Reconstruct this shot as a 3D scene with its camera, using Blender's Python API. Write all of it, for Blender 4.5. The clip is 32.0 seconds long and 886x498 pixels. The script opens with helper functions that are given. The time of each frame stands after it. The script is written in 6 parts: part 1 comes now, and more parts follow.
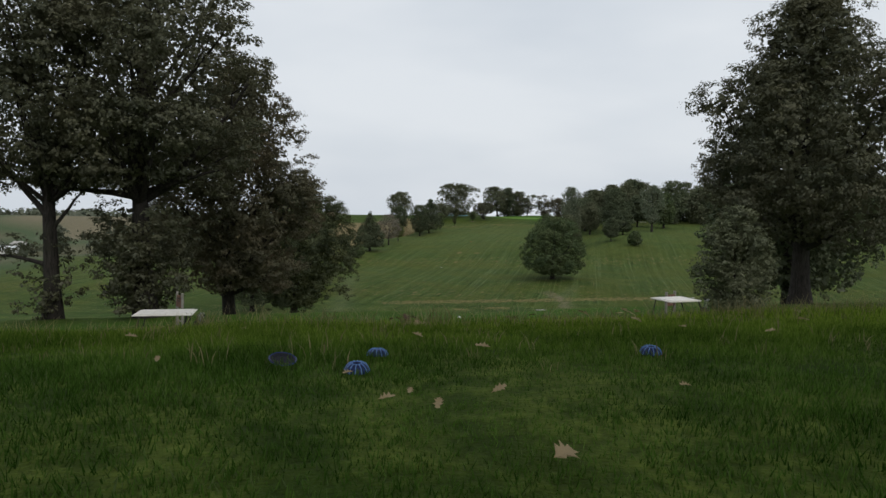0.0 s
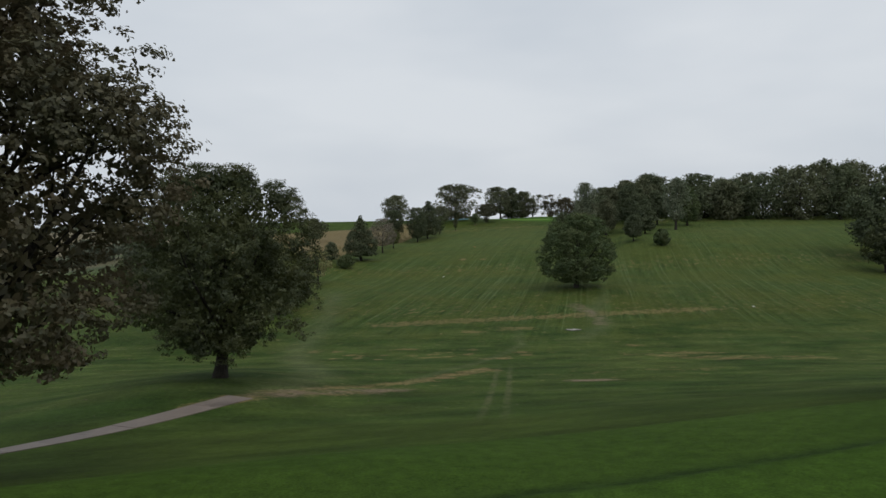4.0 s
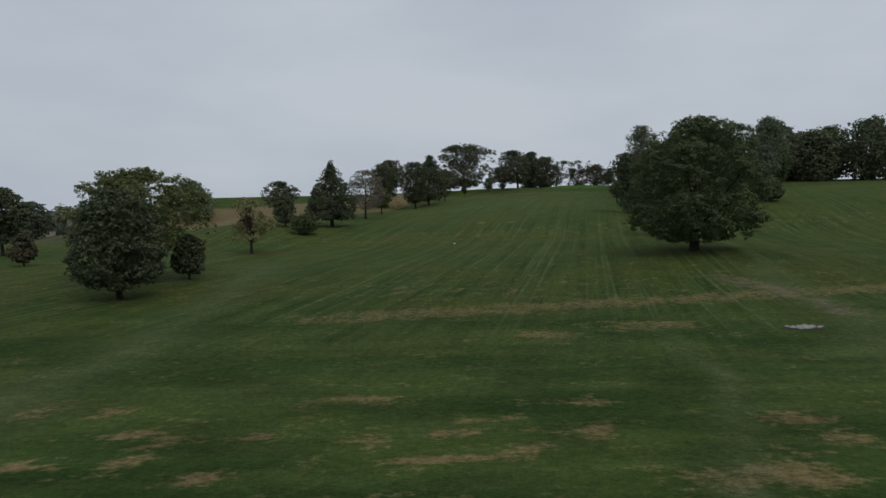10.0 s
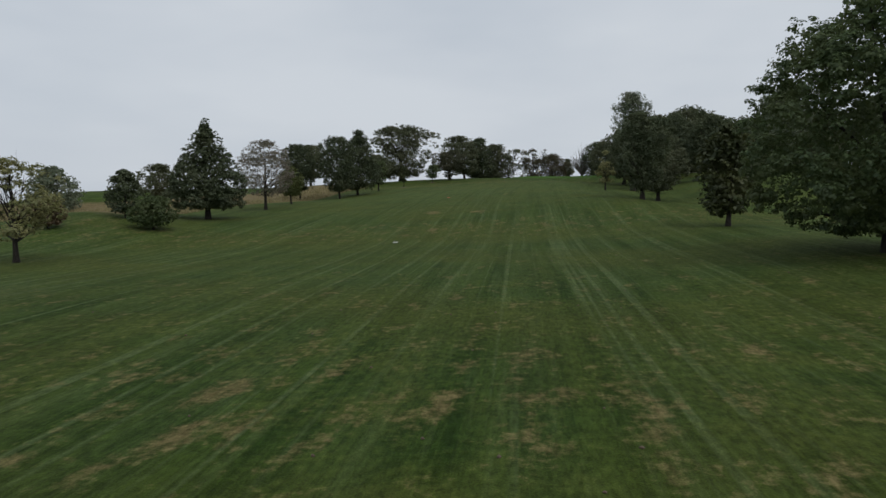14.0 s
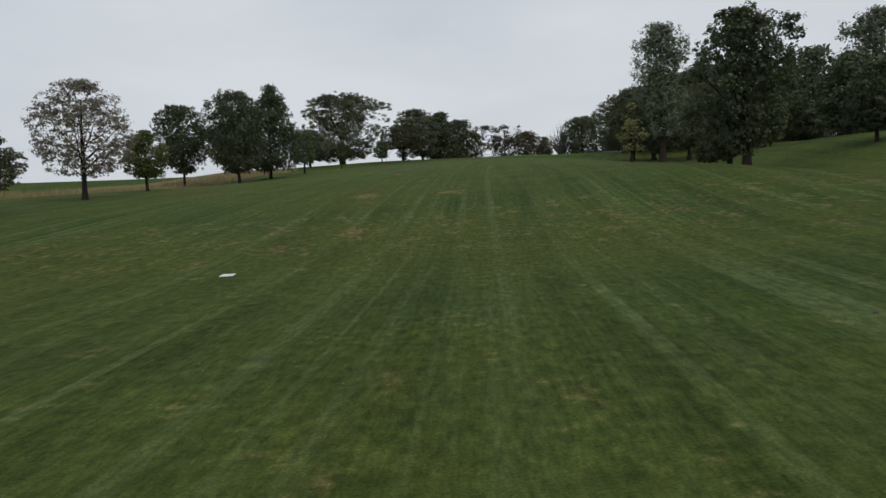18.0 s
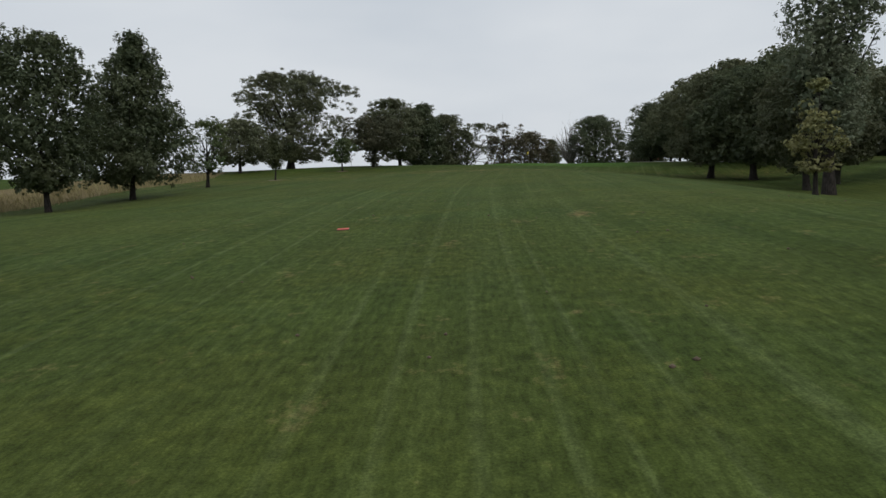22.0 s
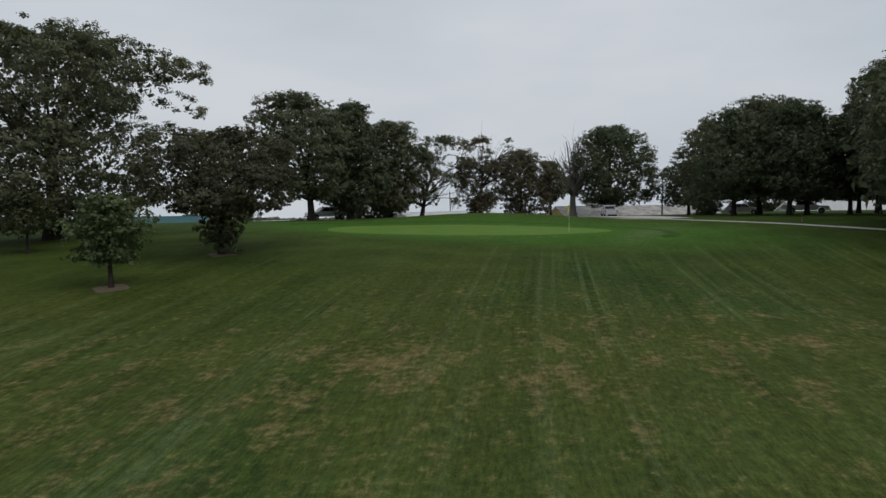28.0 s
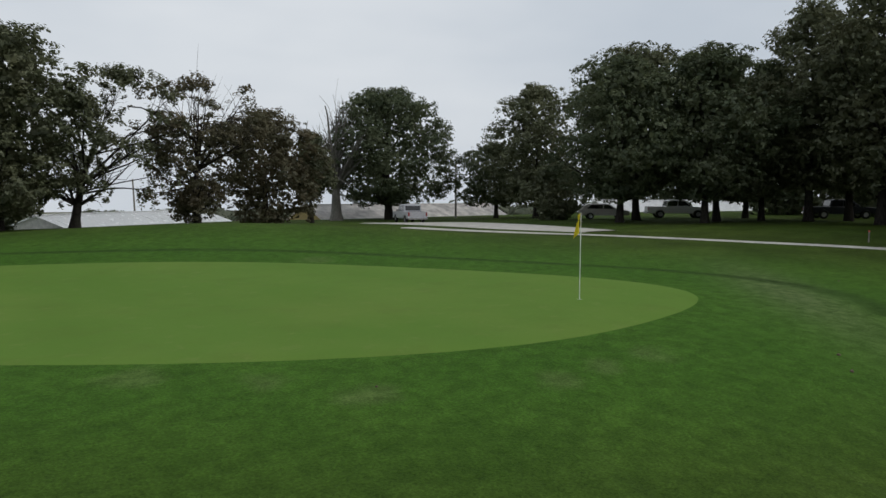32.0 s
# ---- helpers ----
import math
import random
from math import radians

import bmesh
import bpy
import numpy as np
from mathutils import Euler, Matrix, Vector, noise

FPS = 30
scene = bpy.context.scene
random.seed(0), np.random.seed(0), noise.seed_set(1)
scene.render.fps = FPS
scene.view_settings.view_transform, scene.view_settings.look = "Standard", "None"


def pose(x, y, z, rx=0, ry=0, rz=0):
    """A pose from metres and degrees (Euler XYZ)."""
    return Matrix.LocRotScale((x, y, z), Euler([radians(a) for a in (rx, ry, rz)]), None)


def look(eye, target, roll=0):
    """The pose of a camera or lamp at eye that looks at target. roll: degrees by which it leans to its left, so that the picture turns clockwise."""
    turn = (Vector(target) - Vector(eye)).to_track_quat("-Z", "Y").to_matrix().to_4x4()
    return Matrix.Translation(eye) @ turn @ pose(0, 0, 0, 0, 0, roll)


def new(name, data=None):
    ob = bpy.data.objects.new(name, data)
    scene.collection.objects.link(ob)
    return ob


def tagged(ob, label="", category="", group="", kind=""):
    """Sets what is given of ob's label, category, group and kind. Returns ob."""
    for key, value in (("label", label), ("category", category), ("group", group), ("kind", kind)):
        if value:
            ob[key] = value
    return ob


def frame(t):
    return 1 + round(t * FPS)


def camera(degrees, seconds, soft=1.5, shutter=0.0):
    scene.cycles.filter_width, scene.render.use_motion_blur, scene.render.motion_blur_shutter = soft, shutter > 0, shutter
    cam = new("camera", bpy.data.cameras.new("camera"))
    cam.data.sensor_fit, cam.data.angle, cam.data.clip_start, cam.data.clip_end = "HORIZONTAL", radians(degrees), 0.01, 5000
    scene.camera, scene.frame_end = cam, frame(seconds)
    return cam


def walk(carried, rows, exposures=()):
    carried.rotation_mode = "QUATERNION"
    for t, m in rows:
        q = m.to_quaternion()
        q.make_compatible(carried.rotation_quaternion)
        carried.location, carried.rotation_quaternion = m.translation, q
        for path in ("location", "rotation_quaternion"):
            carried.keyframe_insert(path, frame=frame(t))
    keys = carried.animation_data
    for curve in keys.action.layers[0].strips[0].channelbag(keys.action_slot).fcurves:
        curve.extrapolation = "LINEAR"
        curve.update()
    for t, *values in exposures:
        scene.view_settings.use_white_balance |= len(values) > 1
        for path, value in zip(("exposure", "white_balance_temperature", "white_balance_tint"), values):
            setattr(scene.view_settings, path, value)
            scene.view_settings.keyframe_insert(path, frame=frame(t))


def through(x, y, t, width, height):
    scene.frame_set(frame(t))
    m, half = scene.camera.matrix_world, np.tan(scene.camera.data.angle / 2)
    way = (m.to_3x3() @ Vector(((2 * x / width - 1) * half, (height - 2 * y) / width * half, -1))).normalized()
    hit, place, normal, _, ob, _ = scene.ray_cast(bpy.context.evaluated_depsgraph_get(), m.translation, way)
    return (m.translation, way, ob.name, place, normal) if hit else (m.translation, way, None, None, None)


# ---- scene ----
cam = camera(66.1, 32.0)
PATH = [
    (0, (-0.237, -0.247, 0.473), (-0.23, 1.749, 0.351), 0.9),
    (0.5, (-0.145, 1.049, 0.626), (-0.143, 3.045, 0.506), -0.2),
    (0.8, (-0.236, 2.345, 0.562), (-0.23, 4.342, 0.442), -0.2),
    (1, (-0.216, 3.202, 0.526), (-0.215, 5.199, 0.409), -0.2),
    (1.5, (-0.265, 5.982, 0.433), (-0.266, 7.979, 0.32), -0.3),
    (2, (-0.332, 9.399, 0.322), (-0.329, 11.396, 0.211), -0.5),
    (2.5, (-0.34, 13.028, 0.248), (-0.338, 15.025, 0.139), -0.6),
    (3, (-0.446, 17.195, -0.022), (-0.439, 19.193, -0.126), -0.9),
    (3.5, (-0.577, 21.507, -0.527), (-0.568, 23.504, -0.63), -0.8),
    (5.5, (-1.053, 39.928, -3.205), (-1.04, 41.926, -3.303), -1.1),
    (6, (-1.001, 44.774, -3.998), (-0.99, 46.772, -4.096), -1.2),
    (6.5, (-1.03, 49.672, -4.88), (-1.019, 51.669, -4.978), -1.1),
    (7, (-1.013, 54.811, -5.676), (-1.005, 56.809, -5.776), -1.1),
    (7.5, (-1.157, 60.023, -6.566), (-1.15, 62.021, -6.67), -0.9),
    (8, (-1.301, 64.91, -7.526), (-1.294, 66.907, -7.63), -0.8),
    (8.5, (-1.226, 69.999, -8.303), (-1.222, 71.996, -8.411), -0.8),
    (9, (-1.405, 75.241, -9.216), (-1.402, 77.238, -9.327), -0.8),
    (9.5, (-1.661, 80.394, -10.182), (-1.658, 82.391, -10.295), -1.0),
    (10, (-1.962, 85.276, -10.964), (-1.956, 87.273, -11.08), -1.2),
    (10.5, (-2.021, 90.529, -11.756), (-2.014, 92.525, -11.875), -1.5),
    (11, (-2.007, 95.86, -12.277), (-2.001, 97.857, -12.397), -1.6),
    (11.5, (-1.979, 101.246, -12.477), (-1.939, 103.242, -12.595), -1.2),
    (12, (-1.964, 106.135, -12.638), (-1.863, 108.129, -12.756), -1.1),
    (12.5, (-1.9, 111.388, -12.817), (-1.797, 113.382, -12.933), -1.0),
    (13, (-1.774, 116.52, -13.122), (-1.672, 118.515, -13.237), -1.2),
    (13.5, (-1.766, 121.496, -13.24), (-1.583, 123.485, -13.354), -1.1),
    (14, (-1.824, 126.99, -13.434), (-1.624, 128.976, -13.545), -1.2),
    (14.5, (-1.842, 132.226, -13.431), (-1.542, 134.2, -13.544), -1.0),
    (16.5, (1.509, 152.544, -13.673), (1.819, 154.516, -13.805), -2.6),
    (17, (2.193, 157.769, -13.798), (2.505, 159.74, -13.929), -2.6),
    (17.5, (2.807, 162.719, -14.049), (3.12, 164.69, -14.18), -2.5),
    (18, (3.407, 167.937, -14.252), (3.723, 169.907, -14.387), -2.4),
    (18.5, (4.088, 173.16, -14.328), (4.404, 175.13, -14.465), -2.3),
    (19, (4.713, 178.454, -13.537), (5.032, 180.423, -13.675), -1.9),
    (19.5, (5.429, 183.379, -13.021), (5.746, 185.349, -13.158), -1.8),
    (20, (6.174, 188.61, -12.492), (6.49, 190.58, -12.629), -1.7),
    (20.5, (6.876, 194.007, -11.484), (7.191, 195.978, -11.622), -1.6),
    (21, (7.436, 199.105, -10.495), (7.753, 201.074, -10.634), -1.6),
    (21.5, (8.019, 204.282, -10.136), (8.341, 206.25, -10.277), -1.6),
    (22, (8.753, 209.873, -10.347), (9.146, 211.829, -10.485), -0.9),
    (22.5, (9.475, 215.212, -10.191), (9.961, 217.147, -10.333), -0.5),
    (23, (10.262, 220.446, -9.781), (10.749, 222.381, -9.924), -0.5),
    (23.5, (11.17, 225.768, -8.796), (11.657, 227.703, -8.938), -0.6),
    (24, (12.1, 230.848, -7.594), (12.588, 232.783, -7.734), -0.6),
    (24.5, (12.979, 235.92, -6.446), (13.468, 237.854, -6.585), -0.8),
    (25, (13.927, 240.732, -5.458), (14.416, 242.666, -5.597), -0.8),
    (25.5, (14.933, 245.749, -4.357), (15.424, 247.683, -4.496), -0.8),
    (27.5, (19.147, 265.985, -1.563), (19.67, 267.911, -1.7), -0.6),
    (28, (20.189, 271.117, -1.614), (20.768, 273.027, -1.752), -0.5),
    (28.5, (21.294, 276.096, -1.597), (21.906, 277.995, -1.736), -0.8),
    (29, (22.437, 281.187, -1.476), (23.11, 283.065, -1.62), -0.7),
    (29.5, (23.635, 286.638, -1.291), (24.408, 288.477, -1.441), -0.4),
    (30, (25.371, 291.835, -1.37), (26.24, 293.63, -1.52), -0.2),
    (30.5, (26.922, 296.813, -1.557), (27.883, 298.561, -1.705), -0.2),
    (31, (28.916, 301.786, -1.632), (29.964, 303.483, -1.779), -0.1),
    (31.5, (30.85, 306.838, -1.65), (32.008, 308.462, -1.8), -0.0),
    (32, (32.65, 311.557, -1.561), (33.984, 313.038, -1.715), 0.2),
]
walk(cam, [(t, look(eye, target, roll)) for t, eye, target, roll in PATH],
     exposures=[(0.0, 0.06, 6500, 10), (1.0, 0.13, 6500, 10), (2.0, 0.02, 6500, 10), (3.5, -0.04, 6500, 10), (6.0, -0.29, 6250, 10), (9.0, -0.47, 6200, 10), (11.5, -0.47, 6250, 10),
                (14.0, -0.23, 6350, 10), (18.0, -0.13, 6500, 10), (21.0, -0.08, 6500, 10), (25.0, -0.10, 6500, 10), (28.0, -0.24, 6450, 10), (32.0, -0.04, 6500, 10)])

# ---- world and light: overcast sky ----
SUN_UP, SUN_TURN = radians(48), radians(150)
world = bpy.data.worlds.new("overcast_sky")
scene.world = world
world.use_nodes = True
wn, wl = world.node_tree.nodes, world.node_tree.links
wn.clear()
w_out = wn.new("ShaderNodeOutputWorld")
w_bg = wn.new("ShaderNodeBackground")
w_sky = wn.new("ShaderNodeTexSky")
w_sky.sky_type, w_sky.sun_disc = "NISHITA", False
w_sky.sun_elevation, w_sky.sun_rotation = SUN_UP, SUN_TURN
w_sky.dust_density, w_sky.air_density = 6.0, 1.0
w_scale = wn.new("ShaderNodeVectorMath")
w_scale.operation = "SCALE"
w_scale.inputs[3].default_value = 0.10
w_co = wn.new("ShaderNodeTexCoord")
w_map = wn.new("ShaderNodeMapping")
w_map.inputs["Scale"].default_value = (1.0, 1.0, 3.2)
w_noise = wn.new("ShaderNodeTexNoise")
w_noise.inputs["Scale"].default_value = 1.5
w_noise.inputs["Detail"].default_value = 4.0
w_noise.inputs["Roughness"].default_value = 0.5
w_ramp = wn.new("ShaderNodeValToRGB")
w_ramp.color_ramp.elements[0].position, w_ramp.color_ramp.elements[1].position = 0.32, 0.68
w_ramp.color_ramp.elements[0].color = (0.555, 0.615, 0.685, 1)
w_ramp.color_ramp.elements[1].color = (0.745, 0.785, 0.825, 1)
w_mix = wn.new("ShaderNodeMixRGB")
w_mix.inputs[0].default_value = 0.93
wl.new(w_sky.outputs[0], w_scale.inputs[0])
wl.new(w_co.outputs["Generated"], w_map.inputs[0])
wl.new(w_map.outputs[0], w_noise.inputs["Vector"])
wl.new(w_noise.outputs["Fac"], w_ramp.inputs[0])
wl.new(w_scale.outputs[0], w_mix.inputs[1])
wl.new(w_ramp.outputs[0], w_mix.inputs[2])
wl.new(w_mix.outputs[0], w_bg.inputs[0])
wl.new(w_bg.outputs[0], w_out.inputs[0])
sun_data = bpy.data.lights.new("sun", "SUN")
sun_data.energy, sun_data.angle, sun_data.color = 0.9, radians(40), (1.0, 0.97, 0.92)
sun = new("sun", sun_data)
sun.matrix_world = look((0, 0, 0), (-math.sin(SUN_TURN) * math.cos(SUN_UP), -math.cos(SUN_TURN) * math.cos(SUN_UP), -math.sin(SUN_UP)))

# ---- materials ----


class Nodes:
    """A short way to write node materials."""

    def __init__(self, name):
        self.mat = bpy.data.materials.new(name)
        self.mat.use_nodes = True
        self.tree = self.mat.node_tree
        self.tree.nodes.clear()
        self.out = self.tree.nodes.new("ShaderNodeOutputMaterial")

    def put(self, socket, value):
        if isinstance(value, bpy.types.NodeSocket):
            self.tree.links.new(value, socket)
        else:
            socket.default_value = value

    def node(self, kind, *args, out=0, **settings):
        made = self.tree.nodes.new("ShaderNode" + kind)
        if "operation" in settings:
            made.operation, made.use_clamp = settings["operation"], settings["use_clamp"]
        for i, value in enumerate(args):
            if value is not None:
                self.put(made.inputs[i], value)
        return made.outputs[out]

    def math(self, op, a, b=0.0, clamp=False):
        return self.node("Math", a, b, operation=op, use_clamp=clamp)

    def noise(self, scale, detail=3.0, rough=0.55, vector=None, color=False):
        made = self.tree.nodes.new("ShaderNodeTexNoise")
        made.inputs["Scale"].default_value, made.inputs["Detail"].default_value = scale, detail
        made.inputs["Roughness"].default_value = rough
        if vector is not None:
            self.tree.links.new(vector, made.inputs["Vector"])
        return made.outputs["Color" if color else "Fac"]

    def ramp(self, fac, *stops):
        made = self.tree.nodes.new("ShaderNodeValToRGB")
        while len(made.color_ramp.elements) < len(stops):
            made.color_ramp.elements.new(0.5)
        for el, (pos, col) in zip(made.color_ramp.elements, stops):
            el.position = pos
            el.color = (*col, 1) if not isinstance(col, (int, float)) else (col, col, col, 1)
        self.put(made.inputs[0], fac)
        return made.outputs[0]

    def mix(self, fac, a, b, blend="MIX"):
        made = self.tree.nodes.new("ShaderNodeMixRGB")
        made.blend_type = blend
        for socket, value in zip(made.inputs, (fac, a, b)):
            self.put(socket, (*value, 1) if isinstance(value, tuple) and len(value) == 3 else value)
        return made.outputs[0]

    def attr(self, name, out="Fac"):
        made = self.tree.nodes.new("ShaderNodeAttribute")
        made.attribute_name = name
        return made.outputs[out]

    def place(self):
        return self.node("NewGeometry", out=0)

    def bump(self, height, strength=0.3, distance=0.02):
        made = self.tree.nodes.new("ShaderNodeBump")
        made.inputs["Strength"].default_value, made.inputs["Distance"].default_value = strength, distance
        self.put(made.inputs["Height"], height)
        return made.outputs[0]

    def surface(self, color, rough=0.6, metal=0.0, normal=None, spec=0.4, **more):
        b = self.tree.nodes.new("ShaderNodeBsdfPrincipled")
        self.put(b.inputs["Base Color"], (*color, 1) if isinstance(color, tuple) and len(color) == 3 else color)
        self.put(b.inputs["Roughness"], rough)
        self.put(b.inputs["Metallic"], metal)
        self.put(b.inputs["Specular IOR Level"], spec)
        if normal is not None:
            self.put(b.inputs["Normal"], normal)
        for key, value in more.items():
            self.put(b.inputs[key.replace("_", " ")], value)
        self.tree.links.new(b.outputs[0], self.out.inputs[0])
        return self.mat


def paint(name, color, rough=0.45, metal=0.0, vary=0.12, scale=6.0, bump=0.08):
    """A worn surface: its colour varied at two scales, with a fine relief."""
    n = Nodes(name)
    spot = n.noise(scale, 4.0, vector=n.place())
    fine = n.noise(scale * 14, 3.0, vector=n.place())
    k = n.math("MULTIPLY_ADD", spot, 1.0)
    k.node.inputs[2].default_value = 0.0
    dark = tuple(c * (1 - vary * 2) for c in color)
    light = tuple(min(1.0, c * (1 + vary)) for c in color)
    col = n.mix(n.ramp(k, (0.3, 0.0), (0.7, 1.0)), dark, light)
    col = n.mix(0.12, col, n.ramp(fine, (0.35, 0.0), (0.65, 1.0)), "OVERLAY")
    return n.surface(col, n.ramp(spot, (0.2, min(1.0, rough * 1.25)), (0.8, rough * 0.8)), metal, n.bump(fine, bump, 0.01))


def foliage(name, dark, light, tip, through=0.35):
    """Leaves: each varies, and they let some light through."""
    n = Nodes(name)
    own = n.node("NewGeometry", out=8)
    wide = n.noise(0.35, 2.0, vector=n.place())
    col = n.mix(own, dark, light)
    col = n.mix(n.ramp(wide, (0.42, 0.0), (0.72, 0.8)), col, tip)
    d = n.node("BsdfDiffuse", col)
    tr = n.node("BsdfTranslucent", n.mix(0.5, col, tip))
    gl = n.tree.nodes.new("ShaderNodeBsdfGlossy")
    gl.inputs["Roughness"].default_value = 0.55
    gl.inputs["Color"].default_value = (0.5, 0.52, 0.5, 1)
    a = n.tree.nodes.new("ShaderNodeMixShader")
    a.inputs[0].default_value = through
    n.tree.links.new(d, a.inputs[1])
    n.tree.links.new(tr, a.inputs[2])
    b = n.tree.nodes.new("ShaderNodeMixShader")
    b.inputs[0].default_value = 0.05
    n.tree.links.new(a.outputs[0], b.inputs[1])
    n.tree.links.new(gl.outputs[0], b.inputs[2])
    n.tree.links.new(b.outputs[0], n.out.inputs[0])
    return n.mat


def bark(name, dark, light):
    n = Nodes(name)
    m = n.node("Mapping", n.place())
    m.node.inputs["Scale"].default_value = (9, 9, 1.6)
    ridges = n.noise(1.6, 5.0, 0.65, m)
    moss = n.noise(0.8, 2.0, vector=n.place())
    col = n.mix(n.ramp(ridges, (0.35, 0.0), (0.7, 1.0)), dark, light)
    col = n.mix(n.ramp(moss, (0.55, 0.0), (0.8, 0.4)), col, (0.05, 0.06, 0.035))
    return n.surface(col, 0.92, 0.0, n.bump(ridges, 0.8, 0.05), 0.2)


LEAF = {
    "oak": foliage("oak_leaves", (0.062, 0.076, 0.038), (0.128, 0.144, 0.074), (0.176, 0.178, 0.098)),
    "bur": foliage("bur_oak_leaves", (0.046, 0.053, 0.028), (0.096, 0.100, 0.052), (0.134, 0.124, 0.068)),
    "rust": foliage("turning_oak_leaves", (0.052, 0.056, 0.029), (0.108, 0.104, 0.054), (0.166, 0.128, 0.074)),
    "dark": foliage("dark_leaves", (0.047, 0.068, 0.034), (0.100, 0.124, 0.060), (0.130, 0.146, 0.074)),
    "maple": foliage("maple_leaves", (0.044, 0.074, 0.027), (0.096, 0.138, 0.048), (0.142, 0.164, 0.064)),
    "locust": foliage("locust_leaves", (0.027, 0.038, 0.016), (0.064, 0.080, 0.030), (0.120, 0.128, 0.046)),
    "pale": foliage("pale_leaves", (0.150, 0.164, 0.064), (0.270, 0.268, 0.112), (0.330, 0.300, 0.126)),
    "poplar": foliage("poplar_leaves", (0.097, 0.135, 0.077), (0.196, 0.226, 0.145), (0.256, 0.268, 0.179)),
    "grey": foliage("thin_leaves", (0.138, 0.137, 0.094), (0.235, 0.215, 0.159), (0.275, 0.226, 0.179)),
    "red": foliage("reddish_leaves", (0.105, 0.070, 0.044), (0.190, 0.118, 0.066), (0.190, 0.137, 0.078)),
    "lime": foliage("yellowing_leaves", (0.070, 0.090, 0.028), (0.145, 0.168, 0.052), (0.200, 0.205, 0.070)),
    # greyer and paler with distance: haze put into the leaf colour
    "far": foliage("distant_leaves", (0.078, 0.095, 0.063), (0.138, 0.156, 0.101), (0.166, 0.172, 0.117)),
}
BARK = bark("bark", (0.014, 0.012, 0.010), (0.058, 0.050, 0.043))
PALE_BARK = bark("pale_bark", (0.10, 0.095, 0.085), (0.24, 0.225, 0.20))


def smooth(a, b, v):
    u = np.clip((np.asarray(v, float) - a) / (b - a), 0, 1)
    return u * u * (3 - 2 * u)


# ---- lie of the land ----
# Tee hill, cart path, valley, and the long slope up to the green.
PROFILE_Y = [-400, -60, -20, 0, 3, 5.5, 8, 11, 15, 18, 20, 22, 25, 36, 40, 50, 60, 75, 85, 95, 105, 116, 130, 145, 160, 175, 190,
             200, 210, 222, 234, 250, 263, 277, 291, 307, 318, 330, 345, 365, 400, 470, 600, 900, 1600, 3200, 4400]
PROFILE_Z = [-12, 0.3, 0.02, -0.17, -0.25, -0.44, -0.93, -1.88, -3.4, -4.45, -4.78, -4.88, -4.9, -5.05, -5.8, -8.6, -11.0, -13.6,
             -14.9, -16.5, -17.6, -18.1, -17.9, -17.6, -17.0, -16.7, -16.2, -15.1, -13.8, -12.5, -11.3, -9.9, -8.9, -7.8, -6.8,
             -5.7, -4.8, -4.3, -4.1, -3.7, -5.0, -10, -18, -25, -38, -66, -90]
LINE_Y = np.arange(-400, 4400.5, 1.0)
LINE_Z = np.interp(LINE_Y, PROFILE_Y, PROFILE_Z)
BELL = np.exp(-0.5 * (np.arange(-6, 7) / 2.0) ** 2)
LINE_Z = np.convolve(np.pad(LINE_Z, 6, mode="edge"), BELL / BELL.sum(), mode="valid")
GREEN = (38.8, 329.3)
GREEN_AXIS = np.array([0.733, -0.68])


def on_green(x, y):
    """Distance from the green's middle, in which 1 is its edge."""
    dx, dy = np.asarray(x, float) - GREEN[0], np.asarray(y, float) - GREEN[1]
    a = dx * GREEN_AXIS[0] + dy * GREEN_AXIS[1]
    b = -dx * GREEN_AXIS[1] + dy * GREEN_AXIS[0]
    turn = np.arctan2(b / 6.8, a / 13.7)
    return np.hypot(a / 13.7, b / 6.8) / (1 + 0.03 * np.sin(3 * turn + 0.6) + 0.02 * np.sin(5 * turn)), a, b


